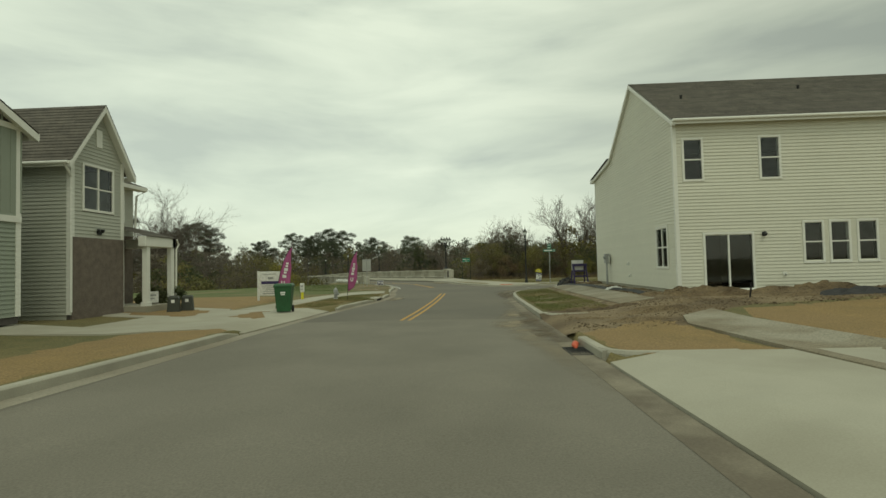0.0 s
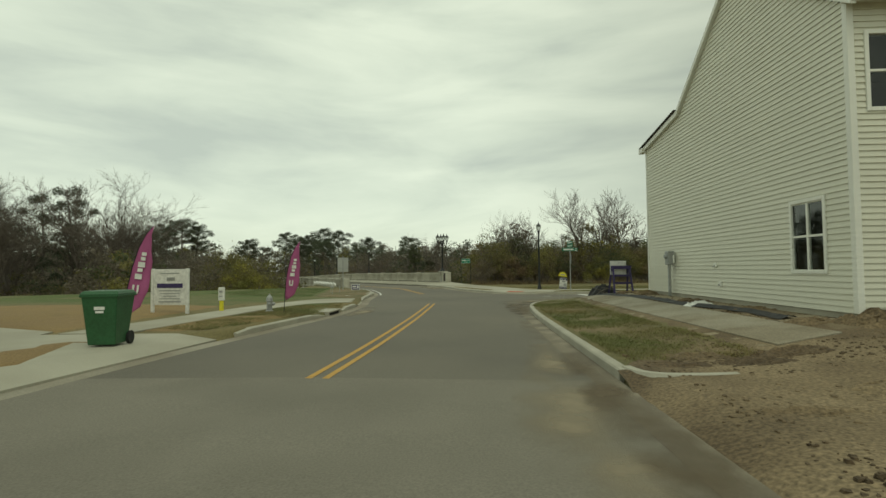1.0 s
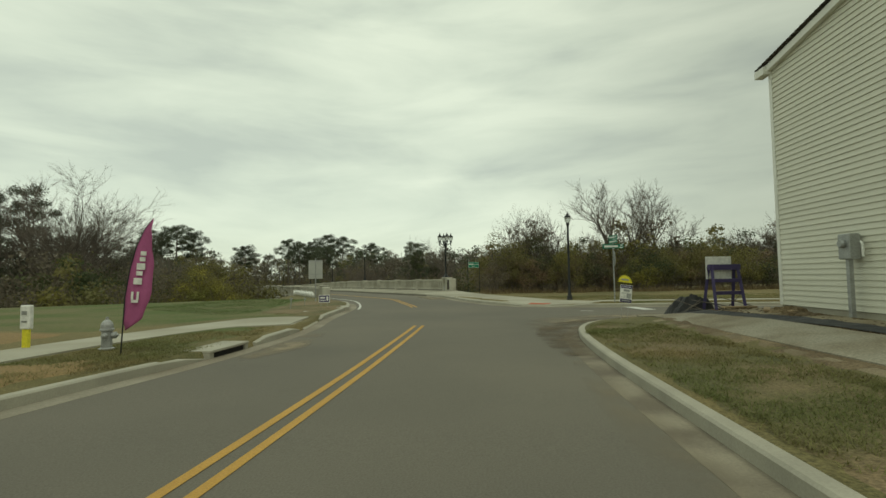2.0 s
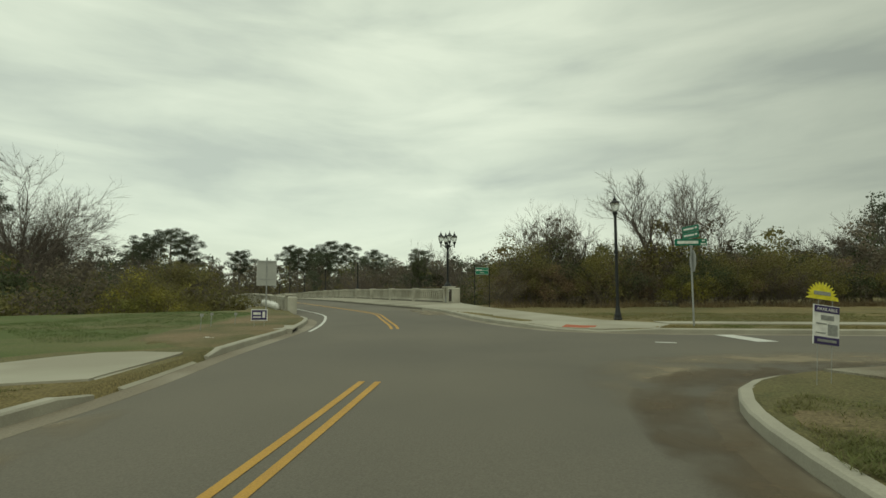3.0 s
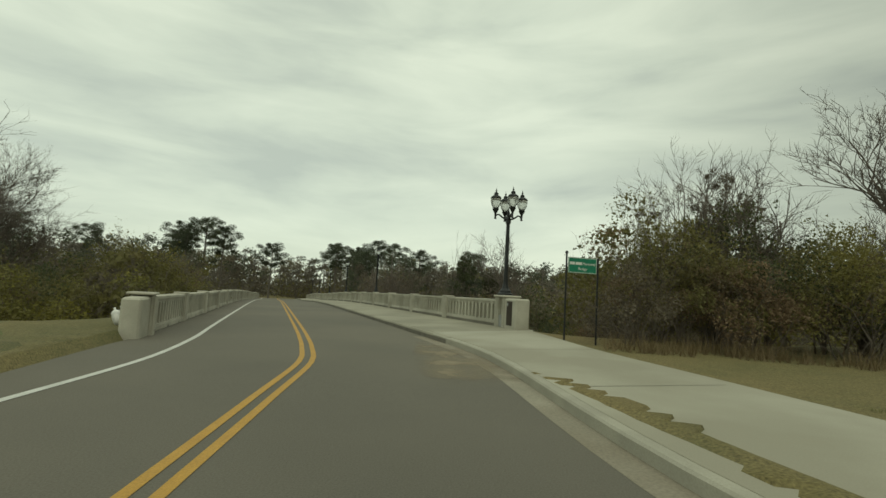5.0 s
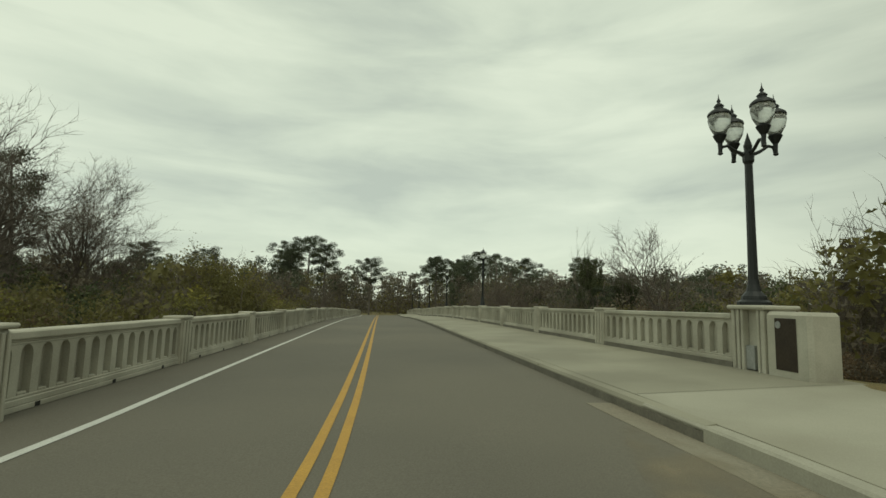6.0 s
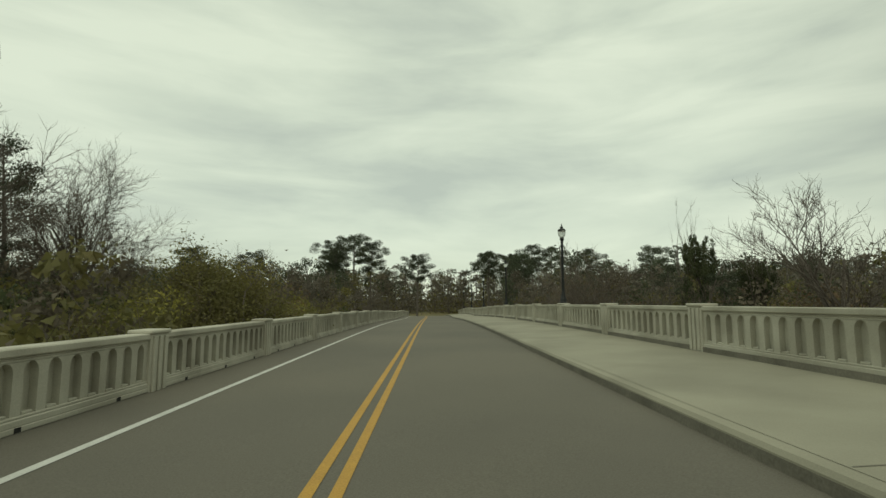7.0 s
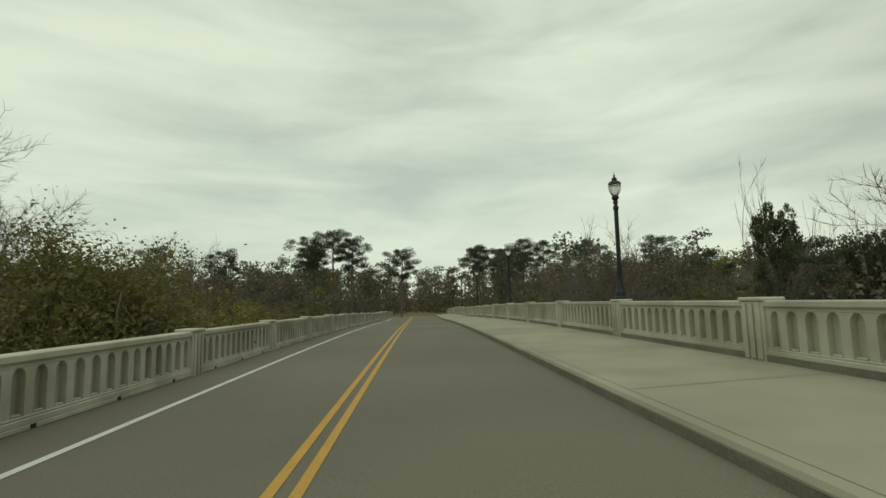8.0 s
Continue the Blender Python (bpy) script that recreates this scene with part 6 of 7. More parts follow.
RUSSET.matrix_basis = pose(*at_bridge(87.0, 34.0), -4.0, 0, 0, 30)
copy_thing(RUSSET, pose(*at_bridge(95, 34), -4.2, 0, 0, 120))
place(PINES[3:], [at_bridge(82.0, 40.5), at_bridge(86.0, 43), (48, 74), (58, 70), (66, 74), (38, 72), at_bridge(96, 44), at_bridge(104, 40)], 57, (0.62, 0.78))
for x_, y_, top_ in ((-53.5, 72.7, 14.0), (-58.5, 73.5, 13.2), (-64, 70, 13.6), (-70, 66, 12.6)):
    topped(PINES[3], x_, y_, 12, top_, x_ * 9, 0.8)
for (x_, y_), top_, which_ in (((-76.8, 215.4), 18.4, 2), ((-86.7, 154.8), 18.2, 2), ((-87.9, 148.5), 16.2, 1), ((-84, 158), 16.6, 0), ((-49.9, 155.2), 12.0, 2), ((-46, 160), 11.4, 1), ((-60.1, 214), 19.9, 0), ((-54, 216), 19.0, 2), ((-66, 212), 17.0, 1),
                               ((-58.9, 140), 10.6, 1), ((-100, 160), 15.5, 0), ((-112, 176), 16.0, 2), ((-41, 152), 10.8, 0), ((-118, 150), 15, 1), ((-130, 140), 16, 2), ((-30, 160), 12, 1), ((-18, 165), 12.5, 2)):
    topped(PINES[which_], x_, y_, (19, 16, 21)[which_], top_, 37 * which_ + x_)


def belt(prefix, seed, count, near, far, h_pine, h_low, leaves, size, under):
    """A belt of distant woods: trunks, crowns of clumped foliage and a dense undergrowth, one object a foliage colour."""
    rng = random.Random(seed)
    mats = [M_LEAF[4], M_LEAF[0], M_LEAF[6], M_LEAF[7]]
    holders = [([], []) for _ in mats]
    trunks = bmesh.new()
    for k in range(count):
        ang = radians(rng.uniform(-62, 82))
        dist = rng.uniform(near, far)
        x, y = -8 - dist * math.sin(ang), 50 + dist * math.cos(ang)
        s, n = along(x, y), across(x, y)
        if 9 < n < 37 and s < 182 or 16 < n < 27 and s < 215:
            continue
        if x > 0 and y < 66 + 0.13 * x or x < -12 and y < 66:
            continue
        if abs(math.degrees(math.atan2(-(x + 6.9), y - 56.9)) - 25.7) < 0.6 and dist > 100:
            continue
        kind = rng.choices((0, 1, 2, 3), (0.24, 0.16, 0.24, 0.36))[0]
        h = rng.uniform(*h_pine) if kind == 0 else rng.uniform(*h_low)
        z = ground_z(x, y)
        tube([(x, y, z - 1), (x + rng.gauss(0, 0.4), y, z + h * 0.93)], [0.2, 0.06], 4, trunks)
        r = h * rng.uniform(0.17, 0.27)
        cs = []
        puffs = [(rng.uniform(0.42 if kind == 0 else 0.2, 0.95), rng.uniform(0, 6.28), rng.random() ** 0.6) for _ in range(9)]
        for _ in range(leaves):
            fz, fa, fr = rng.choice(puffs)
            w = r * (1.05 - 0.7 * fz ** 3) * fr
            g = r * 0.30
            cs.append((blob((x + w * math.cos(fa), y + w * math.sin(fa), z + h * fz), r * 0.5, rng, 0.6), rng.uniform(0.6, 1.4)))
        v, f = leaf_quads(cs, size, rng)
        cs2 = [((x + rng.gauss(0, under), y + rng.gauss(0, under), z + abs(rng.gauss(0, 0.28)) * h), rng.uniform(0.7, 1.5)) for _ in range(leaves // 2)]
        v2, f2 = leaf_quads(cs2, size * 1.15, rng)
        for (vv, ff), kk in (((v, f), kind), ((v2, f2), rng.choice((1, 2, 3, 3)))):
            hv, hf = holders[kk]
            o = len(hv)
            hv += vv
            hf += [tuple(q + o for q in face) for face in ff]
    tagged(bm_object(prefix + "_trunks", trunks, M_BARK), "thin grey trunks of the distant woods", "woods", "", "stuff")
    for (hv, hf), mat, nm in zip(holders, mats, ("_pine_foliage", "_olive_foliage", "_russet_foliage", "_brown_thicket")):
        tagged(raw(prefix + nm, hv, hf, mat), "distant belt of mixed winter woods", "woods", "", "stuff")


belt("far_wood", 9, 1000, 155, 240, (16, 19), (13, 16), 330, 0.36, 3.6)
belt("mid_wood", 10, 420, 66, 150, (10, 13.5), (8, 11.5), 560, 0.2, 2.0)


def dry_grass():
    """Tall straw-coloured grass at the foot of the wood and along the verges."""
    rng = random.Random(61)
    verts, faces = [], []
    spots = [(x + rng.uniform(-1.2, 1.2), y - 1.7 + rng.uniform(-0.7, 0.7)) for x, y in edge_spots for _ in range(150)]
    spots += [(-18 - 52 * rng.random(), 57.6 + rng.uniform(-0.6, 0.8)) for _ in range(900)]
    for x, y in spots:
        z = ground_z(x, y)
        for _ in range(3):
            a, h, lean = rng.uniform(0, 6.28), rng.uniform(0.15, 0.62), rng.uniform(0.1, 0.4)
            o = len(verts)
            w = 0.009
            verts += [(x + w * math.cos(a), y + w * math.sin(a), z - 0.02), (x - w * math.cos(a), y - w * math.sin(a), z - 0.02), (x + lean * math.sin(a), y - lean * math.cos(a), z + h)]
            faces += [(o, o + 1, o + 2)]
    tagged(raw("dry_grass", verts, faces, M_LEAF[5]), "tall dry straw grass at the wood's edge", "grass", "", "stuff")


dry_grass()


def grass_blades(name, area, count, tall, mat, seed, label):
    """Short blades that break up the lawns beside the road."""
    rng = random.Random(seed)
    xs, ys = [p[0] for p in area], [p[1] for p in area]
    verts, faces = [], []
    while len(faces) < count:
        x, y = rng.uniform(min(xs), max(xs)), rng.uniform(min(ys), max(ys))
        cover = noise.noise((x * 0.8, y * 0.8, 0)) + 0.5 * noise.noise((x * 2.6, y * 2.6, 4))
        if not inside(x, y, area) or rng.random() > smoothstep(-0.7, 0.45, cover):
            continue
        z = ground_z(x, y) + 0.01
        for _ in range(4):
            a, h, lean = rng.uniform(0, 6.28), tall * rng.uniform(0.3, 0.9), rng.uniform(0.5, 1.5) * tall
            px, py = x + rng.gauss(0, 0.04), y + rng.gauss(0, 0.04)
            o = len(verts)
            verts += [(px + 0.006 * math.cos(a), py + 0.006 * math.sin(a), z), (px - 0.006 * math.cos(a), py - 0.006 * math.sin(a), z), (px + lean * math.sin(a), py - lean * math.cos(a), z + h)]
            faces.append((o, o + 1, o + 2))
    tagged(raw(name, verts, faces, mat), label, "grass", "", "stuff")


M_LAWN = leaf_material("lawn_blades", (0.085, 0.13, 0.034), (0.115, 0.135, 0.045))
M_BLADE_G = leaf_material("green_blades", (0.135, 0.15, 0.05), (0.22, 0.18, 0.08))
grass_blades("island_grass", [(3.9, 15.2), (6.1, 15.4), (6.1, 28.8), (5.3, 30.5), (4.7, 30.0), (4.2, 28.3)], 42000, 0.07, M_BLADE_G, 91, "thin patchy green grass blades")
grass_blades("verge_grass", [(-5.1, 19.6), (-6.5, 19.6), (-6.3, 27.4), (-5.6, 29.6), (-4.4, 30.4), (-3.85, 27.5), (-4.1, 23.5)], 26000, 0.06, M_BLADE_G, 92, "short mixed verge grass blades")
grass_blades("lawn_grass", [(-7.6, 35.4), (-9.0, 35.0), (-16, 40), (-16, 51), (-9.9, 48.4), (-9.7, 45.5), (-8.6, 40)], 34000, 0.06, M_LAWN, 93, "short green lawn blades by the bend")
grass_blades("corner_grass", [(6.9, 40.8), (20, 40.7), (20, 41.9), (8.1, 41.9)], 12000, 0.06, M_BLADE_G, 96, "short mixed grass blades by the corner")
grass_blades("corner_grass", [(8.0, 43.7), (22, 43.5), (22, 50), (4.5, 49.5), (5.0, 48.2)], 36000, 0.07, M_BLADE_G, 97, "short mixed grass blades by the wood")


# ---- street furniture and signs ----
def rounded_box(x0, x1, y0, y1, z0, z1, b):
    return boxes((x0, x1, y0, y1, z0, z1), bevel=b)


def taper(bottom, top, z0, z1, bm=None):
    """A tapered box from half sizes (x, y) at the bottom to those at the top."""
    bm = bm or bmesh.new()
    v = [bm.verts.new((sx * h[0], sy * h[1], z)) for h, z in ((bottom, z0), (top, z1)) for sx, sy in ((-1, -1), (1, -1), (1, 1), (-1, 1))]
    for f in ((3, 2, 1, 0), (4, 5, 6, 7), (0, 1, 5, 4), (1, 2, 6, 5), (2, 3, 7, 6), (3, 0, 4, 7)):
        bm.faces.new([v[i] for i in f])
    bmesh.ops.bevel(bm, geom=list(bm.edges), offset=0.015, segments=1, affect="EDGES")
    return bm


def wheeled_bin():
    p = thing("wheeled_bin", "green plastic wheeled rubbish bin standing at the kerb", "rubbish bin", m=pose(-5.5, 16.75, ground_z(-5.5, 16.75) + 0.03, 0, 0, 12))
    part("body", taper((0.24, 0.25), (0.31, 0.37), 0.05, 0.98), M_BIN, p)
    part("rim", rounded_box(-0.335, 0.335, -0.39, 0.39, 0.955, 1.0, 0.012), M_BIN, p)
    part("lid", taper((0.34, 0.4), (0.3, 0.33), 1.0, 1.075), M_BIN, p, "slightly domed green lid")
    part("handle", tube([(-0.25, 0.4, 0.98), (-0.25, 0.48, 1.0), (0.25, 0.48, 1.0), (0.25, 0.4, 0.98)], 0.018, 7), M_BIN, p)
    for x in (-0.27, 0.27):
        w = part("wheel", lathe([(0.06, -0.03), (0.13, -0.03), (0.13, 0.03), (0.06, 0.03)], 16), M_RUBBER, p, "black rubber wheel")
        w.matrix_basis = pose(x, 0.27, 0.13, 0, 90, 0)
    part("axle", tube([(-0.27, 0.27, 0.13), (0.27, 0.27, 0.13)], 0.012, 6), M_GALV, p)
    part("sticker", boxes((-0.09, 0.09, -0.352, -0.345, 0.72, 0.78), (-0.07, 0.07, -0.345, -0.338, 0.66, 0.70)), M_WHITE, p, "pale printed marks")


wheeled_bin()


def feather_flag(x, y, turn, lean):
    p = thing("feather_flag", "magenta feather banner on a curved black pole", "banner", "feather banners", pose(x, y, ground_z(x, y), 0, lean, turn))
    H = 2.55
    pole = [(0, 0, -0.1), (0, 0, 1.1), (0.05, 0, 1.6), (0.14, 0, 2.05), (0.27, 0, 2.4), (0.42, 0, 2.62)]
    part("pole", tube(pole, [0.014, 0.012, 0.011, 0.009, 0.007, 0.005], 6), M_BLACK, p)
    verts, faces = [], []
    rows = 18
    for k in range(rows + 1):
        t = k / rows
        z = 0.62 + 2.0 * t
        left = float(np.interp(z, [0.6, 1.1, 1.6, 2.05, 2.4, 2.62], [0, 0, 0.05, 0.14, 0.27, 0.42]))
        width = float(np.interp(t, [0, 0.1, 0.3, 0.6, 0.85, 1.0], [0.04, 0.34, 0.47, 0.38, 0.18, 0.01]))
        for j in range(5):
            u = j / 4
            verts.append((left + width * u, 0.03 * math.sin(t * 9 + u * 3) * u, z - 0.16 * u * (1 - t)))
    for k in range(rows):
        for j in range(4):
            a = k * 5 + j
            faces.append((a, a + 1, a + 6, a + 5))
    cloth = raw("cloth", verts, faces, M_MAGENTA, p, True)
    so = cloth.modifiers.new("thickness", "SOLIDIFY")
    so.thickness = 0.004
    # plain white shapes in place of the printed mark
    for cx, cz, w, h in ((0.2, 1.02, 0.12, 0.05), (0.15, 1.12, 0.04, 0.16), (0.25, 1.12, 0.04, 0.16), (0.23, 1.40, 0.15, 0.12), (0.25, 1.55, 0.11, 0.08), (0.27, 1.68, 0.15, 0.12), (0.29, 1.82, 0.1, 0.08), (0.30, 1.93, 0.1, 0.08)):
        part("printed_mark", boxes((cx - w / 2, cx + w / 2, -0.045, -0.032, cz - h / 2, cz + h / 2)), M_WHITE, p, "plain white printed shape")


feather_flag(-5.15, 24.93, 8, 3)
feather_flag(-6.55, 18.55, 8, 6)


def site_board():
    p = thing("site_board", "white builder's notice board on two posts", "notice board", m=pose(-9.33, 24.85, ground_z(-9.3, 24.85)))
    zb, zt = 0.30, 1.60
    part("panel", rounded_box(-0.6, 0.6, -0.02, 0.02, zb, zt, 0.008), M_WHITE, p)
    for x in (-0.65, 0.65):
        part("post", rounded_box(x - 0.05, x + 0.05, -0.05, 0.05, -0.2, zt + 0.02, 0.008), M_WHITE, p, "square white post")
    part("dark_band", boxes((-0.48, 0.48, -0.03, -0.02, zb + 0.62, zb + 0.78)), M_PURPLE, p, "dark lettering band")
    for z, w, h in ((1.15, 0.7, 0.03), (0.52, 0.8, 0.035), (0.42, 0.72, 0.03), (0.32, 0.5, 0.03), (0.23, 0.76, 0.03), (0.12, 0.84, 0.045)):
        part("print_bar", boxes((-w / 2, w / 2, -0.028, -0.02, zb + z - h / 2, zb + z + h / 2)), M_GALV, p, "grey bar of small print")
    part("print_bar", boxes((-0.12, 0.18, -0.028, -0.02, zb + 0.88, zb + 1.0)), M_GALV, p, "grey printed mark")


site_board()


def hydrant():
    p = thing("fire_hydrant", "silver painted fire hydrant on the verge", "hydrant", m=pose(-5.96, 25.6, ground_z(-5.96, 25.6), 0, 0, 20))
    part("barrel", lathe([(0.15, 0.0), (0.15, 0.04), (0.10, 0.06), (0.095, 0.38), (0.13, 0.40), (0.13, 0.43), (0.105, 0.45)], 14), M_SILVER, p)
    part("bonnet", lathe([(0.115, 0.45), (0.11, 0.52), (0.08, 0.58), (0.04, 0.61), (0.03, 0.62), (0.03, 0.67), (0.0, 0.67)], 14), M_SILVER, p)
    for a, r in ((0, 0.055), (90, 0.07), (180, 0.055)):
        n = part("nozzle", lathe([(r * 0.8, 0.08), (r, 0.1), (r, 0.17), (r * 0.5, 0.18), (r * 0.4, 0.21)], 10), M_SILVER, p, "capped hose nozzle")
        n.matrix_basis = pose(0, 0, 0.3, 90, 0, a)


hydrant()


def pipe_marker():
    p = thing("pipeline_marker", "white and yellow utility marker post on the lawn", "marker post", m=pose(-7.9, 25.8, ground_z(-7.9, 25.8)))
    part("post", rounded_box(-0.07, 0.07, -0.04, 0.04, -0.1, 0.42, 0.01), M_BRIGHT_YELLOW, p, "yellow lower post")
    part("cover", rounded_box(-0.11, 0.11, -0.06, 0.06, 0.42, 0.92, 0.02), M_WHITE, p, "white cover box")
    part("print_bars", boxes((-0.06, 0.06, -0.066, -0.06, 0.72, 0.8), (-0.06, 0.06, -0.066, -0.06, 0.56, 0.6)), M_GALV, p)


pipe_marker()


def plate_sign():
    p = thing("road_sign", "large road sign seen from its bare grey back", "road sign", m=pose(-8.28, 45.36, ground_z(-8.28, 45.36), 0, 0, 30))
    part("panel", rounded_box(-0.42, 0.42, -0.012, 0.0, 1.40, 2.52, 0.004), M_ALU, p, "dull aluminium sign back")
    part("post", rounded_box(-0.028, 0.028, -0.05, -0.014, -0.2, 2.65, 0.004), M_GALV, p)
    part("bracket", boxes((-0.36, 0.36, -0.03, -0.012, 1.66, 1.70), (-0.36, 0.36, -0.03, -0.012, 2.44, 2.48)), M_GALV, p)


plate_sign()


def lawn_sign(x, y, turn, w=0.55, h=0.38, mat=None, label="small dark purple lawn sign on wire legs"):
    p = thing("lawn_sign", label, "lawn sign", "lawn signs", pose(x, y, ground_z(x, y), 0, 0, turn))
    part("card", rounded_box(-w / 2, w / 2, -0.008, 0.008, 0.22, 0.22 + h, 0.003), M_WHITE, p, "white bordered card")
    part("face", boxes((-w / 2 + 0.03, w / 2 - 0.03, -0.014, -0.008, 0.25, 0.19 + h)), mat or M_PURPLE, p)
    part("print_bars", boxes((-w * 0.36, w * 0.08, -0.019, -0.014, 0.42, 0.5), (-w * 0.36, w * 0.12, -0.019, -0.014, 0.32, 0.36), (w * 0.2, w * 0.36, -0.019, -0.014, 0.32, 0.52)), M_WHITE, p, "plain white marks")
    for s in (-1, 1):
        part("leg", tube([(s * w * 0.3, 0, -0.15), (s * w * 0.3, 0, 0.3)], 0.006, 5), M_GALV, p)


lawn_sign(-6.05, 40.05, 5)


def street_name_sign():
    p = thing("street_sign", "green street name blades over a stop sign's back", "street sign", m=pose(8.42, 41.4, ground_z(8.42, 41.4)))
    part("post", tube([(0, 0, -0.2), (0, 0, 2.71)], 0.032, 8), M_GALV, p)
    b = part("name_blade", rounded_box(-0.52, 0.52, -0.012, 0.012, 2.72, 2.94, 0.004), M_SIGN_GREEN, p, "green blade with white letters")
    part("print_bar", boxes((-0.44, 0.24, -0.017, -0.012, 2.78, 2.88)), M_WHITE, b, "plain white bar")
    part("print_bar", boxes((0.36, 0.46, -0.017, -0.012, 2.86, 2.91)), M_WHITE, b, "small white bar")
    part("print_bar", boxes((0.32, 0.48, -0.017, -0.012, 2.75, 2.8)), M_WHITE, b, "small white bar")
    for z in (2.97, 3.19):
        c = part("name_blade", rounded_box(-0.46, 0.46, -0.012, 0.012, z, z + 0.2, 0.004), M_SIGN_GREEN, p, "green blade with white marks")
        c.matrix_basis = pose(0, 0, 0, 0, 0, -80)
        part("print_bar", boxes((-0.36, 0.22, -0.017, -0.012, z + 0.07, z + 0.13)), M_WHITE, c, "plain white bar")
        part("print_bar", boxes((0.28, 0.4, -0.017, -0.012, z + 0.08, z + 0.14)), M_WHITE, c, "plain white bar")
    part("bracket", boxes((-0.05, 0.05, -0.03, 0.03, 2.68, 2.73), (-0.04, 0.04, -0.03, 0.03, 2.94, 2.97), bevel=0.005), M_GALV, p)
    st = part("stop_plate", lathe([(0.001, -0.004), (0.40, -0.004), (0.40, 0.004), (0.001, 0.004)], 8), M_GALV, p, "grey octagonal back of a stop sign")
    st.matrix_basis = pose(0.045, 0, 2.2, 0, 90, -7) @ pose(0, 0, 0, 0, 0, 22.5)


street_name_sign()


def bridge_sign():
    p = thing("bridge_sign", "green memorial bridge sign on two dark posts", "bridge sign", m=pose(1.23, 56.5, ground_z(1.23, 56.5), 0, 0, 27))
    z0, z1 = 2.12, 2.59
    pl = part("plate", rounded_box(-0.48, 0.48, -0.01, 0.01, z0, z1, 0.004), M_SIGN_GREEN, p)
    part("border", boxes((-0.47, 0.47, -0.014, -0.01, z0 + 0.012, z0 + 0.024), (-0.47, 0.47, -0.014, -0.01, z1 - 0.024, z1 - 0.012), (-0.47, -0.458, -0.014, -0.01, z0 + 0.024, z1 - 0.024), (0.458, 0.47, -0.014, -0.01, z0 + 0.024, z1 - 0.024)), M_WHITE, pl, "thin white border line")
    part("print_bar", boxes((-0.43, -0.27, -0.015, -0.01, z0 + 0.25, z0 + 0.33)), M_WHITE, pl, "plain white bar")
    part("print_bar", boxes((-0.24, -0.03, -0.015, -0.01, z0 + 0.25, z0 + 0.33)), M_WHITE, pl, "plain white bar")
    text_mesh("letters", "Memorial", 0.115, M_WHITE, pl, pose(0.21, -0.013, z0 + 0.285, 90, 0, 0), "white letters")
    text_mesh("letters", "Bridge", 0.115, M_WHITE, pl, pose(0.0, -0.013, z0 + 0.13, 90, 0, 0), "white letters")
    part("post", tube([(-0.52, 0.03, -0.3), (-0.52, 0.03, z1 + 0.1)], 0.028, 8), M_BLACK, p)
    part("post", tube([(0.56, 0.06, -0.3), (0.56, 0.06, z1 + 0.02)], 0.028, 8), M_BLACK, p)
    part("finial", lathe([(0.045, 0), (0.05, 0.03), (0.03, 0.07), (0.0, 0.09)], 10, at=(-0.52, 0.03, z1 + 0.1)), M_BLACK, p)


bridge_sign()


def sale_sign():
    p = thing("sale_sign", "leaning white and purple site sign with a yellow burst", "site sign", m=pose(5.88, 31.05, ground_z(5.88, 31.05), -4, 8, 8) @ Matrix.Diagonal((0.82, 0.82, 0.82, 1)))
    part("panel", rounded_box(-0.22, 0.22, -0.012, 0.012, 0.62, 1.26, 0.005), M_WHITE, p)
    part("top_band", boxes((-0.21, 0.21, -0.018, -0.012, 1.14, 1.25)), M_PURPLE, p)
    part("bottom_band", boxes((-0.21, 0.21, -0.018, -0.012, 0.63, 0.75)), M_PURPLE, p)
    part("print_bars", boxes((-0.1, 0.12, -0.018, -0.012, 1.02, 1.1), (-0.18, 0.0, -0.018, -0.012, 0.95, 0.97), (-0.18, -0.02, -0.018, -0.012, 0.8, 0.82), (-0.16, 0.16, -0.024, -0.018, 0.67, 0.71)), M_GALV, p, "grey bars of print")
    text_mesh("letters", "AVAILABLE", 0.072, M_WHITE, p, pose(0, -0.02, 1.19, 90, 0, 0), "white capital letters")
    part("code_square", boxes((0.02, 0.18, -0.018, -0.012, 0.78, 0.96)), M_GALV, p, "plain grey square")
    bm = bmesh.new()
    ring = []
    for k in range(28):
        a = math.pi * k / 27
        r = 0.27 if k % 2 else 0.2
        ring.append((r * math.cos(a) - 0.08, r * math.sin(a) * 0.95))
    ring = [(0.2, -0.03)] + ring[1:-1] + [(-0.36, -0.03)]
    f = [bm.verts.new((x, -0.008, 1.38 + z)) for x, z in ring]
    b = [bm.verts.new((x, 0.008, 1.38 + z)) for x, z in ring]
    for k in range(len(ring)):
        j = (k + 1) % len(ring)
        bm.faces.new((f[k], f[j], b[j], b[k]))
    bm.faces.new(f[::-1])
    bm.faces.new(b)
    part("burst", bm, M_BRIGHT_YELLOW, p, "bright yellow burst topper")
    part("print_bars", boxes((-0.22, 0.06, -0.014, -0.008, 1.42, 1.48)), M_GALV, p)
    for s in (-1, 1):
        part("stake", tube([(s * 0.12, 0.02, -0.2), (s * 0.12, 0.02, 1.4)], 0.005, 5), M_GALV, p)


sale_sign()


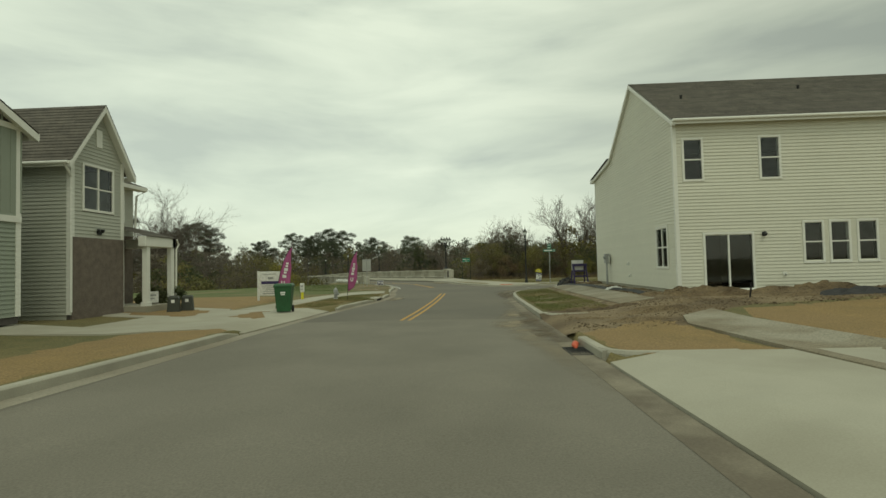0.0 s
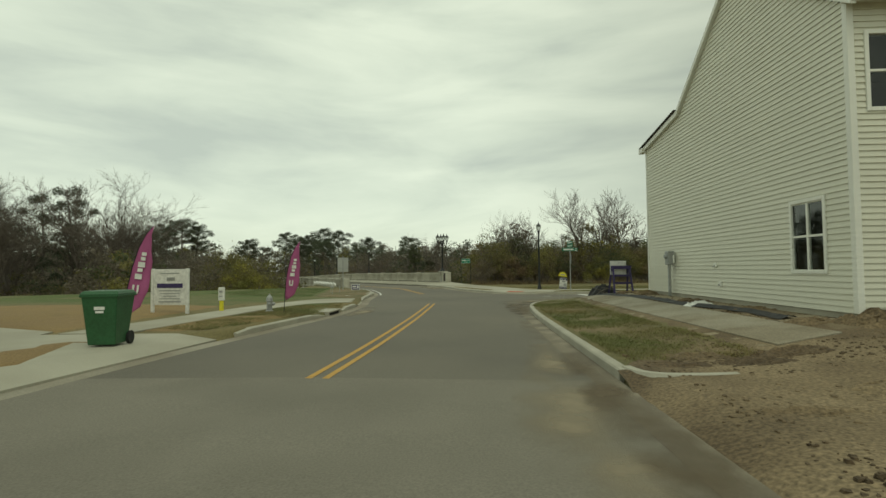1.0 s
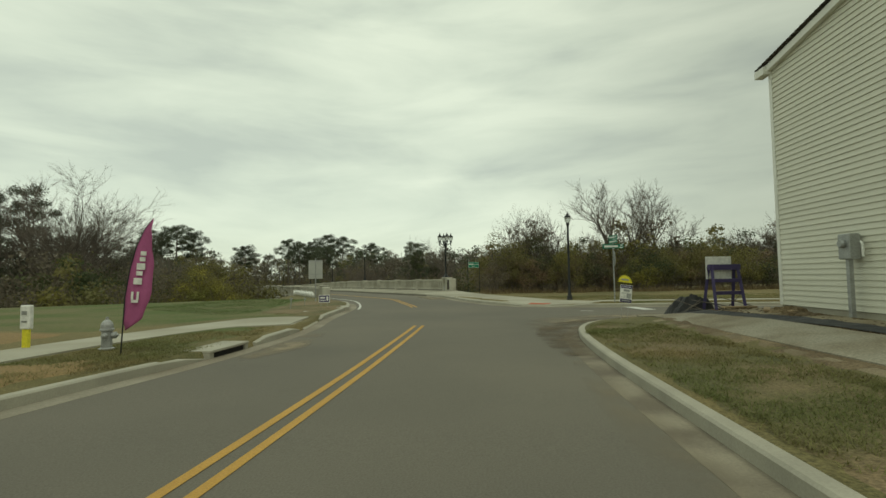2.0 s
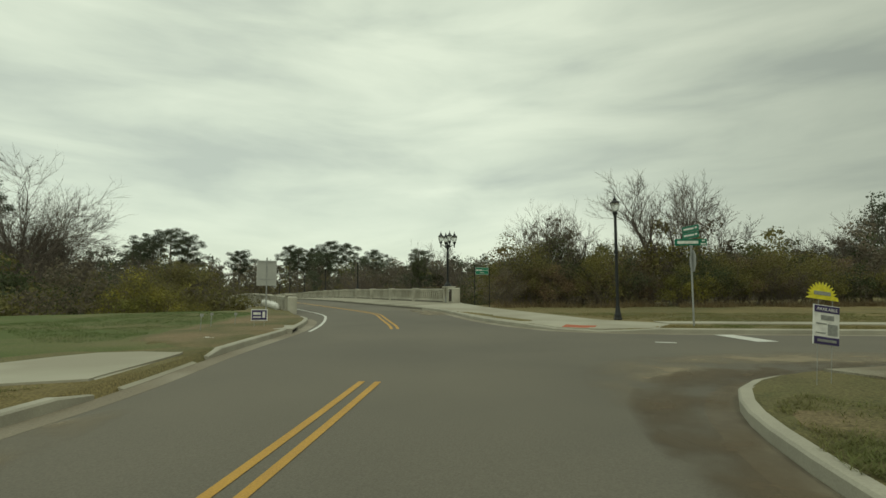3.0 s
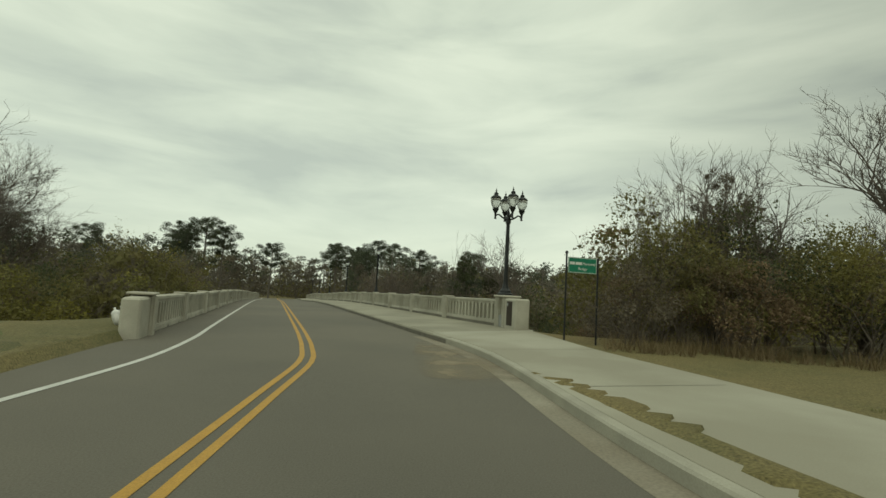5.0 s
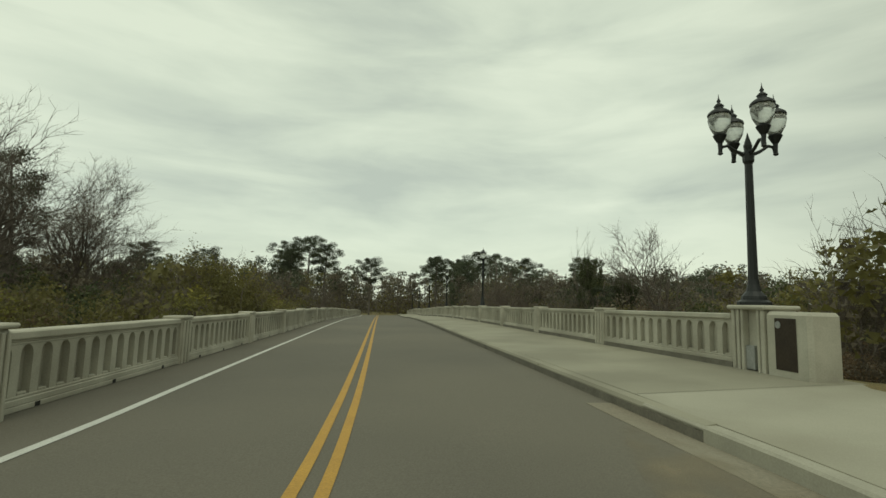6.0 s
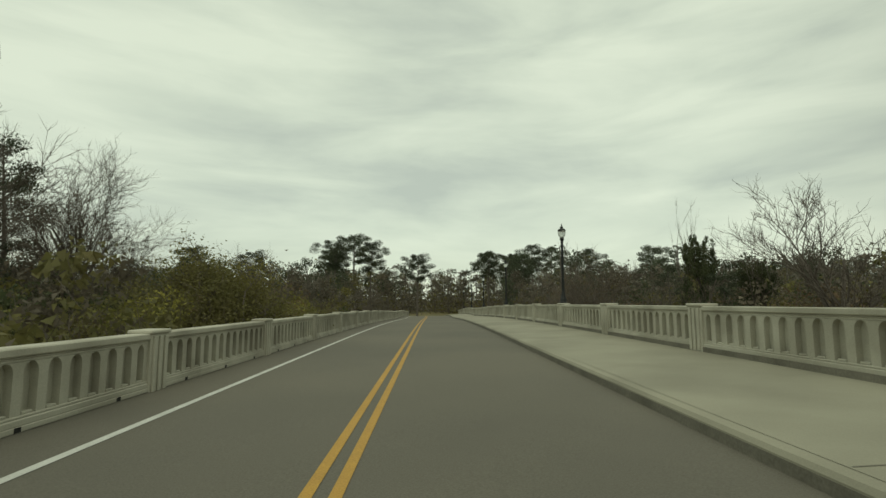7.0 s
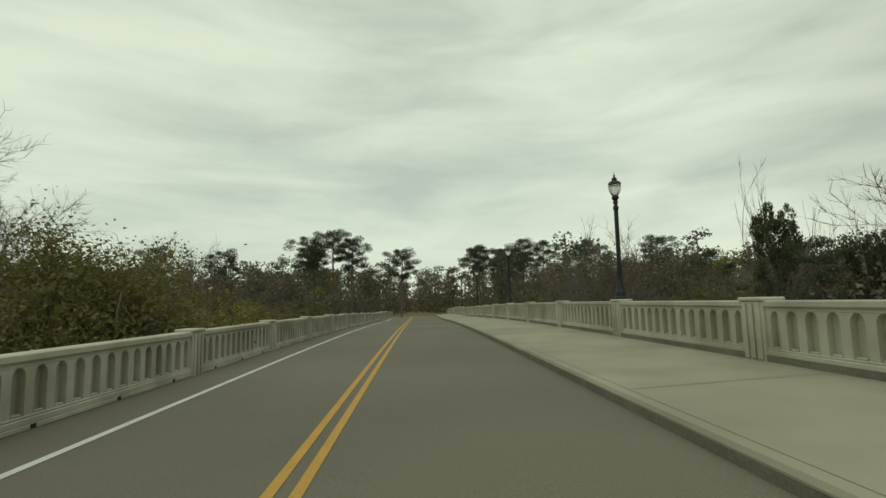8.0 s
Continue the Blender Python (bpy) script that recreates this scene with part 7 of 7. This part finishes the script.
def purple_stand():
    p = thing("timber_stand", "dark purple timber trestle holding a white board", "trestle", m=pose(8.45, 30.35, ground_z(8.45, 30.35), 0, 0, 14))
    for x in (-0.42, 0.38):
        for y, ly in ((-0.25, -0.05), (0.25, 0.05)):
            bm = bmesh.new()
            tube([(x * 1.15, y, 0), (x, ly, 1.25)], 0.055, 4, bm)
            part("leg", bm, M_PURPLE, p)
    part("rail", boxes((-0.5, 0.46, -0.1, 0.02, 1.1, 1.26), (-0.46, 0.42, -0.2, -0.14, 0.42, 0.52), bevel=0.005), M_PURPLE, p)
    part("rail", boxes((-0.46, 0.42, -0.16, -0.1, 0.76, 0.86), bevel=0.005), M_PURPLE, p)
    part("board", boxes((-0.5, 0.3, 0.06, 0.09, 0.85, 1.48), bevel=0.006), M_WHITE, p, "white board behind the frame")


purple_stand()


def crumple(name, cx, cy, rx, ry, h, mat, label, category, seed, zf=None):
    """A low crumpled heap."""
    rng = random.Random(seed)
    n = 12
    verts, faces = [], []
    for i in range(n + 1):
        for j in range(n + 1):
            u, v = 2 * i / n - 1, 2 * j / n - 1
            f = max(0.0, 1 - u * u) * max(0.0, 1 - v * v)
            x, y = cx + u * rx * (1 + 0.15 * rng.gauss(0, 1) * f), cy + v * ry * (1 + 0.15 * rng.gauss(0, 1) * f)
            verts.append((x, y, ground_z(x, y) - 0.02 + h * f ** 0.6 * (0.45 + 0.8 * rng.random())))
    for i in range(n):
        for j in range(n):
            a = i * (n + 1) + j
            faces.append((a, a + n + 1, a + n + 2, a + 1))
    return tagged(raw(name, verts, faces, mat), label, category)


crumple("debris_heap", 7.7, 30.9, 0.62, 0.5, 0.5, M_SILT, "dark heap of torn plastic and branches", "debris", 3)
for i, (x, y, rx, ry, h) in enumerate(((10.0, 16.5, 1.3, 0.6, 0.36), (11.9, 16.2, 1.2, 0.7, 0.28), (13.9, 16.6, 1.5, 0.6, 0.38), (16.2, 16.3, 1.6, 0.8, 0.3), (18.8, 16.6, 1.6, 0.6, 0.36), (9.0, 17.0, 0.6, 0.5, 0.3), (12.6, 15.0, 1.8, 0.5, 0.16), (16.0, 14.6, 2.0, 0.5, 0.14))):
    crumple("soil_mound", x, y, rx, ry, h, M_MUD, "low mound of dark turned soil by the wall", "soil", 40 + i)
for i, (x, y, h) in enumerate(((5.0, 15.5, 0.1), (5.6, 14.9, 0.09), (4.6, 14.9, 0.07), (6.4, 15.3, 0.1), (8.5, 27.4, 0.12), (8.6, 23.6, 0.14), (8.7, 20.4, 0.12), (8.3, 17.6, 0.14))):
    crumple("soil_ridge", x, y, 0.6, 0.35, h, M_MUD, "patch of dark churned clods", "soil", 60 + i)
crumple("plastic_sheet", 13.4, 14.6, 1.3, 0.4, 0.22, M_SILT, "crumpled black plastic sheet on the soil", "debris", 6)
crumple("plastic_bag", 8.15, 22.2, 0.45, 0.2, 0.16, M_WHITE, "crumpled pale plastic on the silt fabric", "debris", 7)
sock = thing("filter_sock", "orange inlet-filter sock lying in the gutter", "filter sock", m=pose(3.4, 8.5, road_z(3.4, 8.5), 0, 0, 78) @ Matrix.Diagonal((0.75, 0.75, 0.6, 1)))
part("tube", tube([(-0.42, 0, 0.03), (-0.3, 0.01, 0.075), (-0.1, 0.03, 0.085), (0.12, -0.01, 0.08), (0.3, 0.02, 0.07), (0.44, 0.0, 0.025)], [0.02, 0.07, 0.085, 0.075, 0.07, 0.02], 9), M_ORANGE_BAG, sock, "", True)
for i, (x, y, r) in enumerate(((4.7, 12.4, 0.5), (5.6, 11.4, 0.6), (6.6, 13.0, 0.7), (8.2, 14.4, 0.8), (11.8, 15.4, 0.9), (8.8, 28.2, 0.35), (8.4, 30.4, 0.5), (16.4, 15.0, 0.9))):
    crumple("soil_ridge", x, y, r * 1.5, r * 0.5, 0.07 + 0.05 * (i % 3), M_DIRT, "ridge of loose clods on the building plot", "soil", 20 + i)


def clods(area, count, seed, label):
    """Small broken lumps of soil, one mesh."""
    rng = random.Random(seed)
    verts, faces = [], []
    xs, ys = [p[0] for p in area], [p[1] for p in area]
    while count:
        x, y = rng.uniform(min(xs), max(xs)), rng.uniform(min(ys), max(ys))
        if not inside(x, y, area) or noise.noise((x * 0.7, y * 0.7, 2)) < rng.uniform(-0.5, 0.3):
            continue
        count -= 1
        r, z, o = 0.008 + 0.03 * rng.random() ** 3, ground_z(x, y) + 0.015, len(verts)
        for wide, up in ((1.0, -0.01), (0.75, r * rng.uniform(0.4, 0.6))):
            for k in range(5):
                a, q = 2 * math.pi * k / 5 + rng.uniform(-0.4, 0.4), wide * r * rng.uniform(0.7, 1.4)
                verts.append((x + q * math.cos(a), y + q * math.sin(a), z + up * rng.uniform(0.7, 1.2)))
        faces += [(o + k, o + (k + 1) % 5, o + 5 + (k + 1) % 5, o + 5 + k) for k in range(5)] + [tuple(range(o + 5, o + 10))]
    tagged(raw("soil_clods", verts, faces, M_MUD), label, "soil", "", "stuff")


clods([(3.8, 9.8), (6.4, 10.2), (8.6, 12.6), (20, 13.4), (20, 17.4), (9.2, 17.5), (8.0, 16.0), (6.0, 15.6), (3.8, 14.4)], 5200, 81, "loose dark clods over the churned building plot")
clods([(7.85, 17.0), (9.2, 17.0), (9.2, 29.5), (10, 32.2), (7.0, 32.2), (7.8, 29.0)], 2200, 82, "loose clods along the house foundation")
clods([(4.0, 14.6), (6.2, 14.8), (6.2, 19.0), (5.0, 18.0), (4.0, 16.2)], 900, 83, "brown clods in the worn end of the grass island")


def silt_fabric():
    line = spline([(7.35, 30.6), (7.75, 28.2), (8.1, 25.4), (8.05, 22.6), (8.35, 20.2), (8.2, 18.2)], 0.25)
    rng = random.Random(15)
    verts, faces = [], []
    prof = [(-0.20, 0.0), (-0.1, 0.02), (0.0, 0.06), (0.06, 0.05), (0.16, 0.01)]
    cols = [offset_line(line, d) for d, _ in prof]
    for i in range(len(line)):
        for k, (d, h) in enumerate(prof):
            x, y = cols[k][i]
            verts.append((x + rng.gauss(0, 0.02), y, ground_z(x, y) + 0.035 + h * rng.uniform(0.5, 1.3)))
    m = len(prof)
    for i in range(len(line) - 1):
        for k in range(m - 1):
            faces.append((i * m + k, i * m + k + 1, (i + 1) * m + k + 1, (i + 1) * m + k))
    tagged(raw("silt_fence", verts, faces, M_SILT), "fallen black silt-fence fabric beside the pavement", "silt fence")


silt_fabric()
stick_rng = random.Random(33)
for k in range(11):
    x, y = 7.9 + stick_rng.uniform(-0.7, 1.1), 30.7 + stick_rng.uniform(-0.5, 0.5)
    br = thing("branch", "broken bare branch on the debris heap", "branch", "broken branches", pose(x, y, ground_z(x, y) + stick_rng.uniform(0.05, 0.2), 0, stick_rng.uniform(-35, 10), stick_rng.uniform(0, 360)))
    part("stick", tube([(-0.5, 0, -0.05), (-0.1, stick_rng.uniform(-0.05, 0.05), 0.03), (0.55, 0, 0.12)], [0.022, 0.018, 0.008], 5), M_BARK, br)
for x, y, a, ln in ((8.75, 28.9, 60, 1.6), (8.9, 28.4, 75, 1.3), (8.6, 29.9, 20, 1.1), (9.0, 30.6, 40, 1.4)):
    pk = thing("lumber_plank", "weathered loose lumber plank on the sandy soil", "plank", "loose planks", pose(x, y, ground_z(x, y) + 0.03, 2, 1, a))
    part("board", boxes((-ln / 2, ln / 2, -0.07, 0.07, 0.0, 0.045), bevel=0.004), M_WOOD, pk)
stk = thing("survey_stake", "thin dark survey stake in the soil", "stake", m=pose(10.3, 14.9, ground_z(10.3, 14.9), 0, 8, 0))
part("stick", boxes((-0.02, 0.02, -0.02, 0.02, -0.1, 0.5), bevel=0.004), M_DARK, stk)


def kerb_inlet(x, y, turn, label):
    p = thing("kerb_inlet", label, "storm drain", "storm drains", pose(x, y, road_z(x, y), 0, 0, turn))
    part("hood", boxes((-0.75, 0.75, -0.12, 0.5, 0.115, 0.17), bevel=0.01), M_KERB, p)
    # solid near-black filling paints the shade inside the inlet
    part("throat", boxes((-0.6, 0.6, -0.06, 0.42, -0.02, 0.112)), M_DARK, p, "near-black block for the shade in the drain opening")
    for x in (-0.75, 0.602):
        part("jamb", boxes((x, x + 0.148, -0.1, 0.45, -0.05, 0.113), bevel=0.005), M_KERB, p)


kerb_inlet(-4.95, 40.15, 104, "dark kerb inlet of a storm drain on the bend")
kerb_inlet(-3.72, 26.1, 88, "broken kerb inlet beside the grass verge")
gr = thing("drain_grate", "dark rectangular drain grate set in the gutter", "storm drain", m=pose(3.3, 7.9, road_z(3.3, 7.9) + 0.006, 0, 0, 90))
part("frame", boxes((-0.42, 0.42, -0.2, -0.17, -0.03, 0.01), (-0.42, 0.42, 0.17, 0.2, -0.03, 0.01), (-0.42, -0.39, -0.17, 0.17, -0.03, 0.01), (0.39, 0.42, -0.17, 0.17, -0.03, 0.01)), M_RUBBER, gr)
for k in range(11):
    part("bar", boxes((-0.36 + 0.07 * k, -0.335 + 0.07 * k, -0.17, 0.17, -0.03, 0.006)), M_RUBBER, gr)
# near-black plate gives the shade below the bars
part("pit", boxes((-0.39, 0.39, -0.17, 0.17, -0.05, -0.032)), M_DARK, gr)

bag_rng = random.Random(71)
for k in range(19):
    s = 50.7 + 0.46 * k
    x, y = at_bridge(s, 17.16 + bag_rng.uniform(-0.04, 0.04))
    bag = thing("sandbag", "white woven sandbag leaning against the parapet's back", "sandbag", "sandbags", pose(x, y, max(ground_z(x, y), road_z(*at_bridge(s, 17.8)) - 0.2) - 0.05, 0, 0, 120.3 + bag_rng.uniform(-12, 12)) @ pose(0, 0, 0, bag_rng.uniform(-22, -12), bag_rng.uniform(-14, 14), 0))
    bm = bmesh.new()
    bmesh.ops.create_uvsphere(bm, u_segments=12, v_segments=8, radius=1.0)
    for v in bm.verts:
        v.co = Vector((0.21 * math.copysign(abs(v.co.x) ** 0.7, v.co.x), 0.13 * v.co.y, 0.23 + 0.23 * math.copysign(abs(v.co.z) ** 0.75, v.co.z) + 0.012 * math.sin(9 * v.co.x)))
    part("sack", bm, M_WHITE, bag, "", True)
    part("tie", tube([(-0.03, 0, 0.44), (0.0, 0.0, 0.49), (0.05, 0.01, 0.52)], [0.035, 0.02, 0.03], 6), M_WHITE, bag, "gathered white neck")
for x, y, h in ((-7.19, 38.53, 0.5), (-7.73, 40.03, 0.45), (-7.4, 41.0, 0.4)):
    st = thing("wire_marker", "thin wire marker with a small pale tag", "marker", "wire markers", pose(x, y, ground_z(x, y), 0, 4, 20))
    part("wire", tube([(0, 0, -0.05), (0, 0, h)], 0.012, 5), M_GALV, st)
    part("tag", boxes((-0.05, 0.05, -0.006, 0.006, h - 0.06, h + 0.03), bevel=0.003), M_GALV, st, "small pale tag")
crumple("plastic_bag", -5.75, 36.5, 0.3, 0.08, 0.06, M_WHITE, "flattened pale plastic bag on the verge", "debris", 9)


def utility_pedestal(x, y, label):
    p = thing("utility_pedestal", label, "utility box", "utility boxes", pose(x, y, ground_z(x, y), 0, 0, 20))
    part("body", taper((0.22, 0.2), (0.18, 0.17), 0.0, 0.56), M_DARK_GREEN, p)
    part("cap", taper((0.2, 0.19), (0.15, 0.14), 0.56, 0.66), M_DARK_GREEN, p, "domed dark cap")
    part("label_plate", boxes((-0.06, 0.06, -0.2, -0.185, 0.4, 0.52)), M_WHITE, p, "pale label plate")


utility_pedestal(-10.13, 17.41, "dark green utility pedestal beside the driveway")
utility_pedestal(-9.95, 18.05, "dark green utility pedestal with a pale label")
ps = thing("house_sign", "small white notice on a wire frame", "sign", m=pose(-11.3, 17.9, ground_z(-11.3, 17.9), 0, 0, 30))
part("card", boxes((-0.2, 0.2, -0.01, 0.01, 0.35, 0.8), bevel=0.004), M_WHITE, ps)
part("leg", tube([(-0.17, 0, -0.1), (-0.17, 0, 0.4)], 0.01, 5), M_GALV, ps)
part("leg", tube([(0.17, 0, -0.1), (0.17, 0, 0.4)], 0.01, 5), M_GALV, ps)
part("print_bar", boxes((-0.12, 0.12, -0.015, -0.01, 0.62, 0.68)), M_GALV, ps)
part("print_bar", boxes((-0.12, 0.06, -0.015, -0.01, 0.5, 0.54)), M_GALV, ps)
for x, y in ((-12.0, 18.9), (-11.2, 19.1)):
    place([make_bush(81, 0.5, 1.0, 700, [M_LEAF[1], M_LEAF[2]], "small clipped shrub beside the porch", 0.03, name="porch_shrub")], [(x, y)], 5, (1, 1.2))
